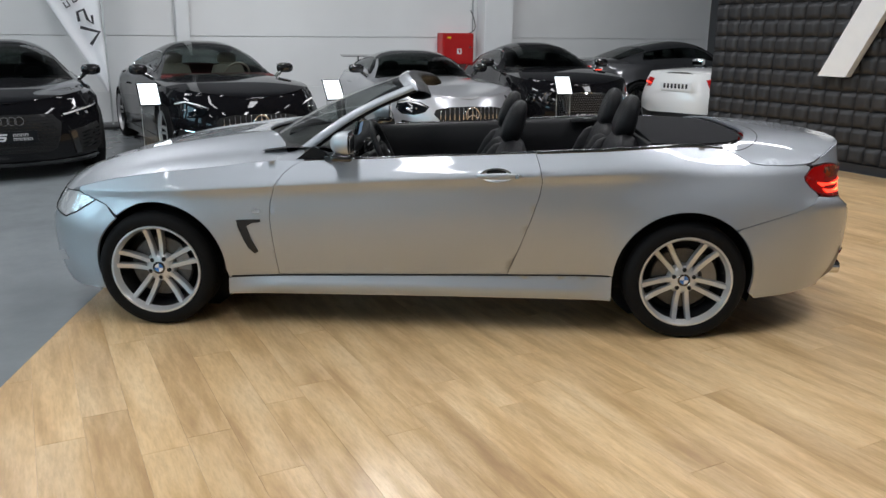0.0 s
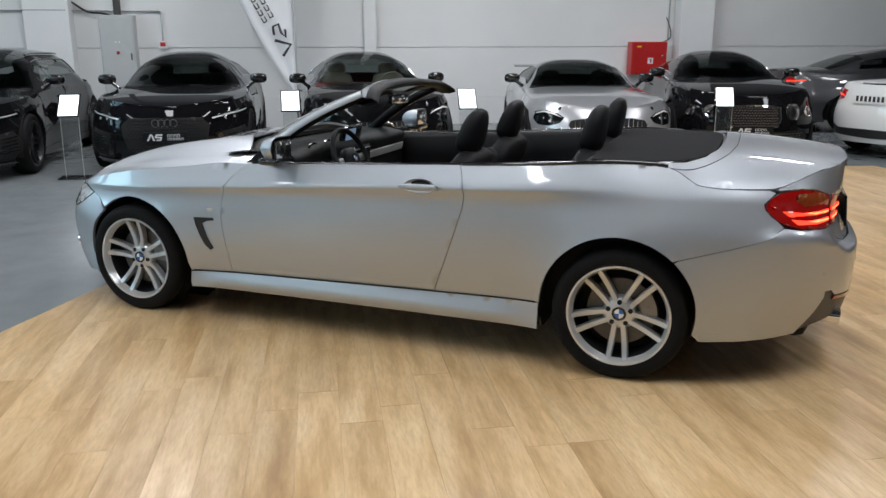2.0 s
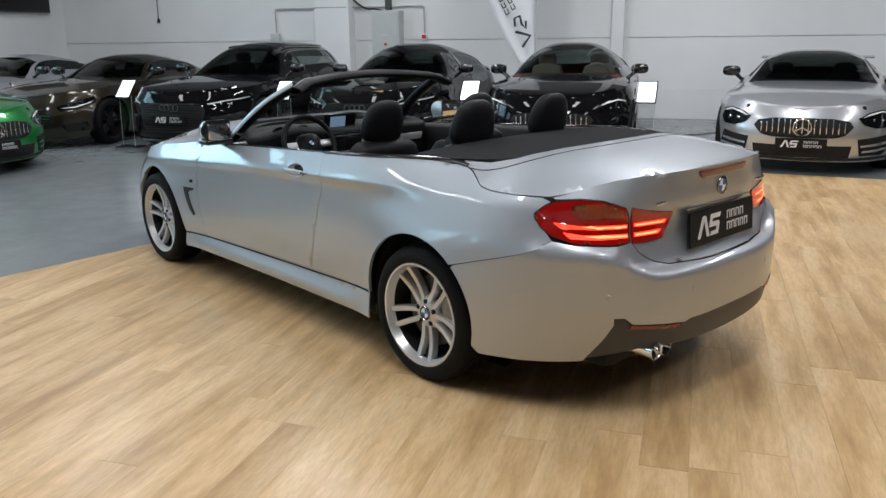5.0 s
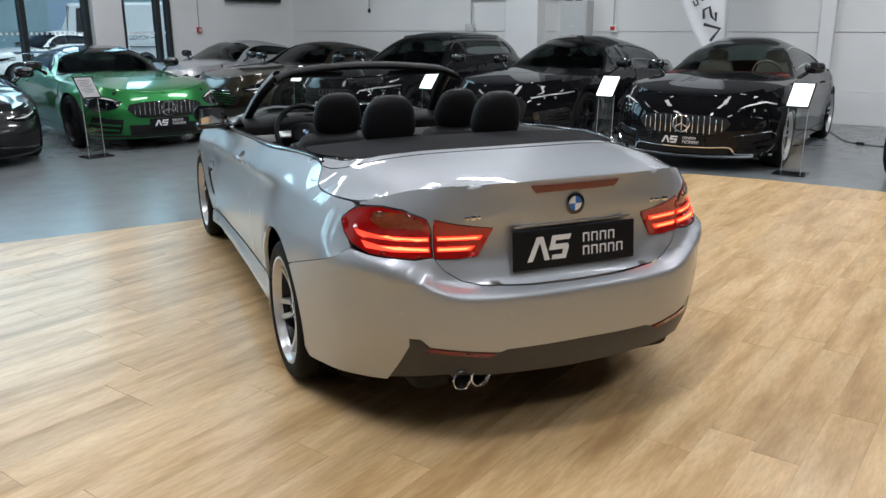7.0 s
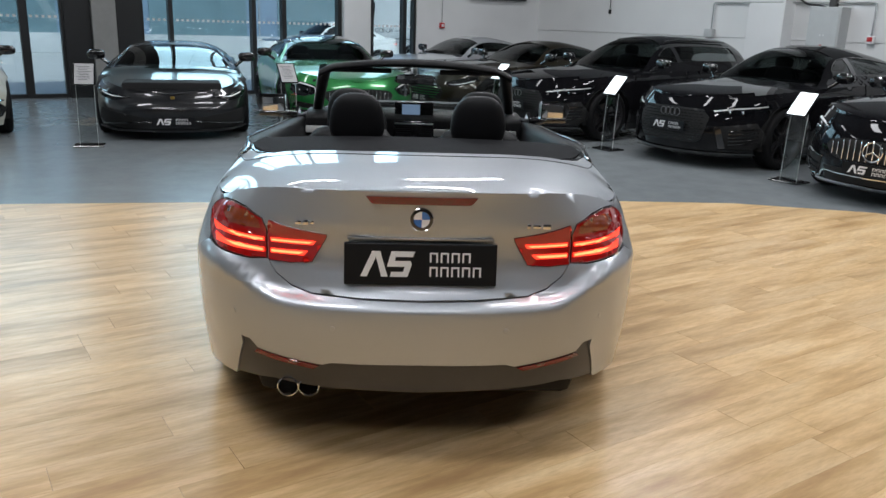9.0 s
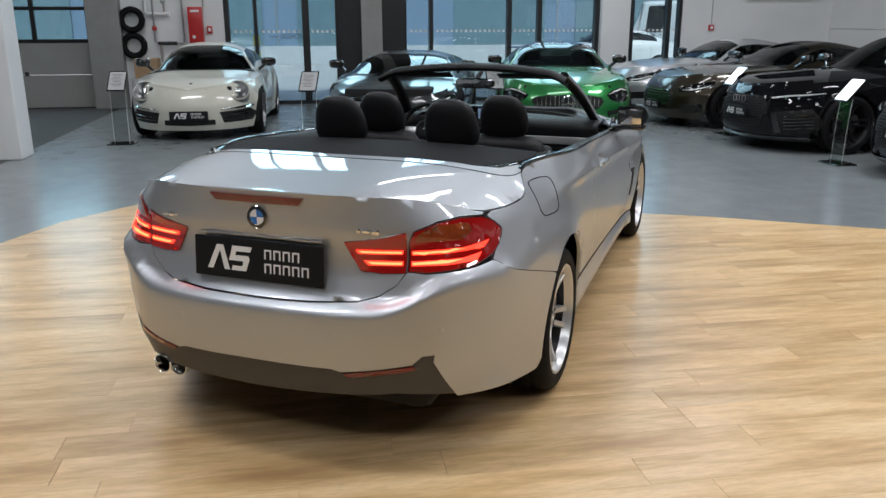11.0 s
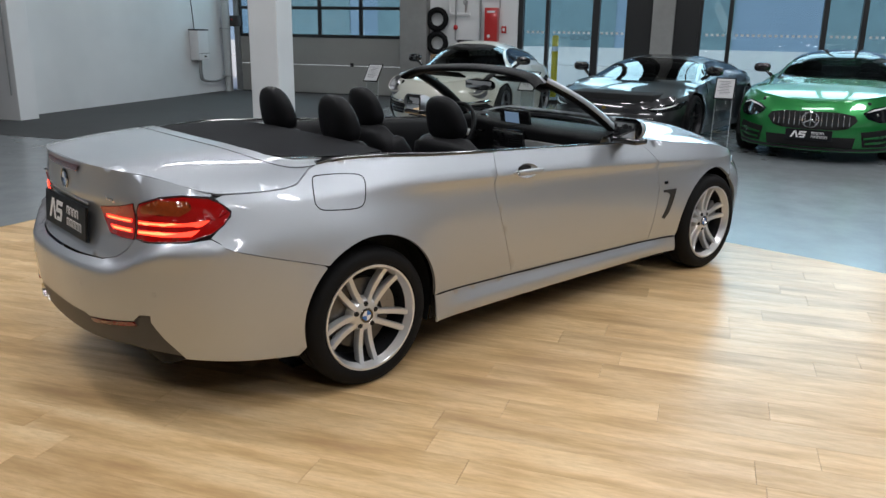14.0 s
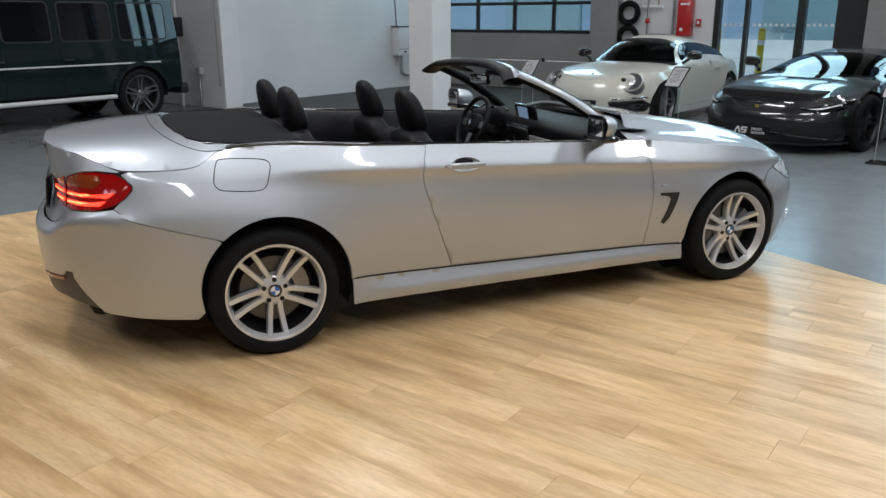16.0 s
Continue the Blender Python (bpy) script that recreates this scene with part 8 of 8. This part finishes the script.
part("pipe", tube([(-0.07, 3.6, 4.0), (-0.07, 3.6, 1.8)], 0.018, 10), COPPER, pip)
part("pipe", tube([(-0.09, 3.7, 1.22), (-0.09, 3.7, 0.3)], 0.028, 10), COPPER, pip)
part("pipe", tube([(-0.06, 3.4, 2.1), (-0.06, 2.9, 2.1), (-0.06, 2.87, 2.07), (-0.06, 2.87, 1.9)], 0.014, 8), GALV, pip)
part("pipe_insulation", tube([(-0.1, 3.75, 1.22), (-0.1, 3.4, 1.22)], 0.035, 10), BLACK_PLASTIC, pip)
for v, z in ((3.95, 2.3), (3.8, 1.5), (3.6, 2.0)):
    part("valve", puff((0.1, 0.09, 0.1), 3, 6, (-0.1, v, z)), RED_METAL if z < 1.6 else GALV, pip)
for z in (1.66, 1.18):
    ty = hung("hose_reel", "black coiled hose hanging on the wall", "hose", UF - 0.12, 4.2, z)
    rows = [[(0.07 * math.sin(b), math.cos(a) * (0.19 + 0.06 * math.cos(b)), math.sin(a) * (0.19 + 0.06 * math.cos(b))) for b in np.linspace(0, 2 * math.pi, 9)[:-1]] for a in np.linspace(0, 2 * math.pi, 25)[:-1]]
    part("coil", grid_mesh(rows, closed_u=True, closed_v=True), RUBBER, ty)
    part("bracket", box((0.12, 0.06, 0.1), (0.06, 0, 0.18), 0.008), GALV, ty)
tab = hung("work_table", "small grey steel table by the utility wall", "table", 11.35, 3.85, 0)
part("tabletop", box((0.6, 0.7, 0.03), (0, 0, 0.585), 0.006), GREY_METAL, tab)
for a, b in ((-0.26, -0.31), (0.26, -0.31), (-0.26, 0.31), (0.26, 0.31)):
    part("leg", box((0.03, 0.03, 0.57), (a, b, 0.285), 0.004), GALV, tab)
cbx = hung("cardboard_box", "brown cardboard box standing on the table", "box", 11.3, 3.9, 0.6)
part("carton", box((0.4, 0.42, 0.36), (0, 0, 0.18), 0.006), CARDBOARD, cbx, smooth=False)
part("tape", box((0.402, 0.06, 0.004), (0, 0, 0.361), 0.0), PAPER, cbx, smooth=False)

boiler = hung("wall_heater", "white wall-hung water heater with pipes", "heater", 10.55, VR, 0.72)
part("casing", box((0.38, 0.22, 0.62), (0, -0.12, 0.33), 0.02, seg=3), PLATE_WHITE, boiler)
part("top_cap", box((0.4, 0.24, 0.03), (0, -0.12, 0.655), 0.01), GREY_PLASTIC, boiler)
part("panel_seam", box((0.382, 0.002, 0.008), (0, -0.2305, 0.16), 0.0), GREY_PLASTIC, boiler)
part("display", box((0.08, 0.004, 0.03), (0.05, -0.231, 0.1), 0.002), GLOSS_BLACK, boiler)
part("flue", tube(smooth_path([(-0.05, -0.05, 0.66), (-0.1, -0.05, 1.2), (-0.25, -0.05, 2.0), (-0.3, -0.05, 3.0)], 5), 0.01, 8), BLACK_PLASTIC, boiler)
for dx in (0.0, 0.07):
    part("pipe", tube(smooth_path([(dx, -0.1, 0.02), (dx, -0.1, -0.28), (0.1 + dx, -0.1, -0.42), (0.6 + dx, -0.1, -0.46), (1.0, -0.1, -0.38)], 6), 0.02, 8), GALV, boiler)
cor = hung("corner_pipes", "grey riser pipes in the corner by the roller door", "pipes", 11.55, VR - 0.14, 0)
for dx, r in ((0, 0.07), (0.14, 0.035)):
    part("riser", tube([(dx, 0, 0.0), (dx, 0, 5.5)], r, 12), GREY_METAL if dx == 0 else GALV, cor)
for z in (0.35, 1.4, 2.3):
    part("clamp", box((0.2, 0.17, 0.03), (0.0, 0, z), 0.006), GALV, cor)
swb = hung("switch_box", "dark grey switch box by the roller door", "switch", 11.82, VR - 0.2, 1.45)
part("housing", box((0.14, 0.3, 0.24), (0, 0, 0.12), 0.015), GREY_PLASTIC, swb)
part("button", lathe([(0.0, 0.015), (0.02, 0.015), (0.02, 0.0)], 12, Matrix.Translation((-0.07, 0, 0.15)) @ pose(0, 0, 0, 0, -90, 0)), RED_METAL, swb)
rp = hung("wall_pipes", "dark cables and pipes on the white wall end", "pipes", 5.2, 9.75, 0)
part("pipe", tube([(-0.05, 0.32, 0.0), (-0.05, 0.32, 4.0)], 0.03, 8), PLATE_WHITE, rp)
part("pipe", tube([(-0.05, -0.24, 0.0), (-0.05, -0.24, 0.6), (-0.05, -0.2, 0.64)], 0.015, 8), GALV, rp)
part("socket_box", box((0.09, 0.14, 0.12), (-0.045, -0.24, 0.66), 0.012), GREY_METAL, rp)
part("reel_box", box((0.14, 0.22, 0.34), (-0.07, 0.3, 1.42), 0.02), BLACK_PLASTIC, rp)
part("pipe", tube([(-0.05, -0.8, 0.4), (-0.05, -0.8, 4.0)], 0.012, 8), GALV, rp)
for u, v in ((13.4, 1.98), (13.4, 2.88)):
    bo = hung("bollard", "yellow steel bollard outside the entrance", "bollard", u, v, 0.02)
    part("post", lathe([(0.07, 0.0), (0.07, 1.3), (0.06, 1.33), (0.0, 1.345)], 20), YELLOW, bo)
    part("band", lathe([(0.072, 1.0), (0.073, 1.01), (0.073, 1.09), (0.072, 1.1)], 20), PLATE_WHITE, bo)
for u, v in LAMPS:
    lf = hung("ceiling_lamp", "long rectangular ceiling lamp", "lamp", u, v, 6.27)
    part("housing", box((0.56, 2.46, 0.08), (0, 0, 0.05), 0.01), GREY_METAL, lf, smooth=False)
    part("rod", tube([(0, -0.9, 0.08), (0, -0.9, 0.33)], 0.01, 6), GALV, lf)
    part("rod", tube([(0, 0.9, 0.08), (0, 0.9, 0.33)], 0.01, 6), GALV, lf)
    lf["group"] = "ceiling lamps"

# ---- oak-look plank floor, laid across the hall ----
def clipped(rect, poly):
    """The part of a rectangle inside the outline (Sutherland-Hodgman on a nearly convex outline)."""
    pts = [np.array(p, float) for p in rect]
    area = sum(poly[i][0] * poly[(i + 1) % len(poly)][1] - poly[(i + 1) % len(poly)][0] * poly[i][1] for i in range(len(poly)))
    sg = 1 if area > 0 else -1
    for i in range(len(poly)):
        a, b = np.array(poly[i]), np.array(poly[(i + 1) % len(poly)])
        n = sg * np.array([-(b - a)[1], (b - a)[0]])
        out = []
        for j in range(len(pts)):
            p, q = pts[j], pts[(j + 1) % len(pts)]
            dp, dq = n @ (p - a), n @ (q - a)
            if dp >= 0:
                out.append(p)
            if (dp >= 0) != (dq >= 0):
                out.append(p + (q - p) * dp / (dp - dq))
        pts = out
        if len(pts) < 3:
            return []
    return pts


HULL = [(5.0, -6.42), (-4.35, -6.42), (-4.82, -2.2), (-4.8, -1.2), (-4.68, -0.45), (-3.75, 0.42), (-2.3, 1.22), (-0.35, 2.05), (2.12, 3.06), (3.02, 2.0), (3.65, 0.44), (3.95, -1.2)]
PW, PL = 0.178, 1.22
plank_floor = thing("floor_planks", HALL, "warm oak-look vinyl plank floor on the show area", "floor", kind="structure")
bm = bmesh.new()
bm.faces.new([bm.verts.new((u, v, 0.0022)) for v, u in HULL])
bmesh.ops.recalc_face_normals(bm, faces=bm.faces)
part("underlay", bm, plain("dark_joint", (0.42, 0.285, 0.15), 0.8), plank_floor, smooth=False)


def plank_mesh(pts, cx, cy):
    """A plank with chamfered upper edges, from its outline."""
    b = bmesh.new()
    lo = [b.verts.new((p[1] - cy, p[0] - cx, 0.0024)) for p in pts]
    c = np.mean(pts, 0)
    mid = [b.verts.new((p[1] - cy, p[0] - cx, 0.0042)) for p in pts]
    hi = []
    for p in pts:
        d = c - p
        d = np.sign(d) * np.minimum(np.abs(d) * 0.5, 0.0004)
        hi.append(b.verts.new((p[1] + d[1] - cy, p[0] + d[0] - cx, 0.0052)))
    n = len(pts)
    b.faces.new(hi)
    for i in range(n):
        j = (i + 1) % n
        b.faces.new((lo[i], lo[j], mid[j], mid[i]))
        b.faces.new((mid[i], mid[j], hi[j], hi[i]))
    bmesh.ops.recalc_face_normals(b, faces=b.faces)
    return b


rng = random.Random(7)
shared, rest, made = None, None, 0
todo = []
row = 0
u = -6.42
while u < 3.1:
    shift = rng.uniform(0, PL)
    v = -5.2 - shift
    while v < 5.2:
        rect = [(v + 0.0007, u + 0.00015), (v + PL - 0.0007, u + 0.00015), (v + PL - 0.0007, u + PW - 0.00015), (v + 0.0007, u + PW - 0.00015)]
        pts = clipped(rect, HULL)
        if pts:
            whole = len(pts) == 4 and abs(abs(pts[0][0] - pts[2][0]) - (PL - 0.0014)) < 1e-6 and abs(abs(pts[0][1] - pts[2][1]) - (PW - 0.0003)) < 1e-6
            todo.append((u, v, pts, whole))
        v += PL
    u += PW
todo.sort(key=lambda t: abs(t[0] + 1.6) + 0.55 * abs(t[1] + 0.3))
for u, v, pts, whole in todo:
    cx, cy = v + PL / 2, u + PW / 2
    if made < 300:
        if whole and shared is not None:
            o = new("plank", shared.data)
            o.parent = plank_floor
        else:
            o = part("plank", plank_mesh(pts, cx, cy), OAK, plank_floor, smooth=False)
            if whole:
                shared = o
        o.location = (cy, cx, 0)
        made += 1
    else:
        b = plank_mesh(pts, 0, 0)
        rest = joined(rest, b)
if rest is not None:
    part("planks_beyond", rest, OAK, plank_floor, smooth=False)["kind"] = "stuff"
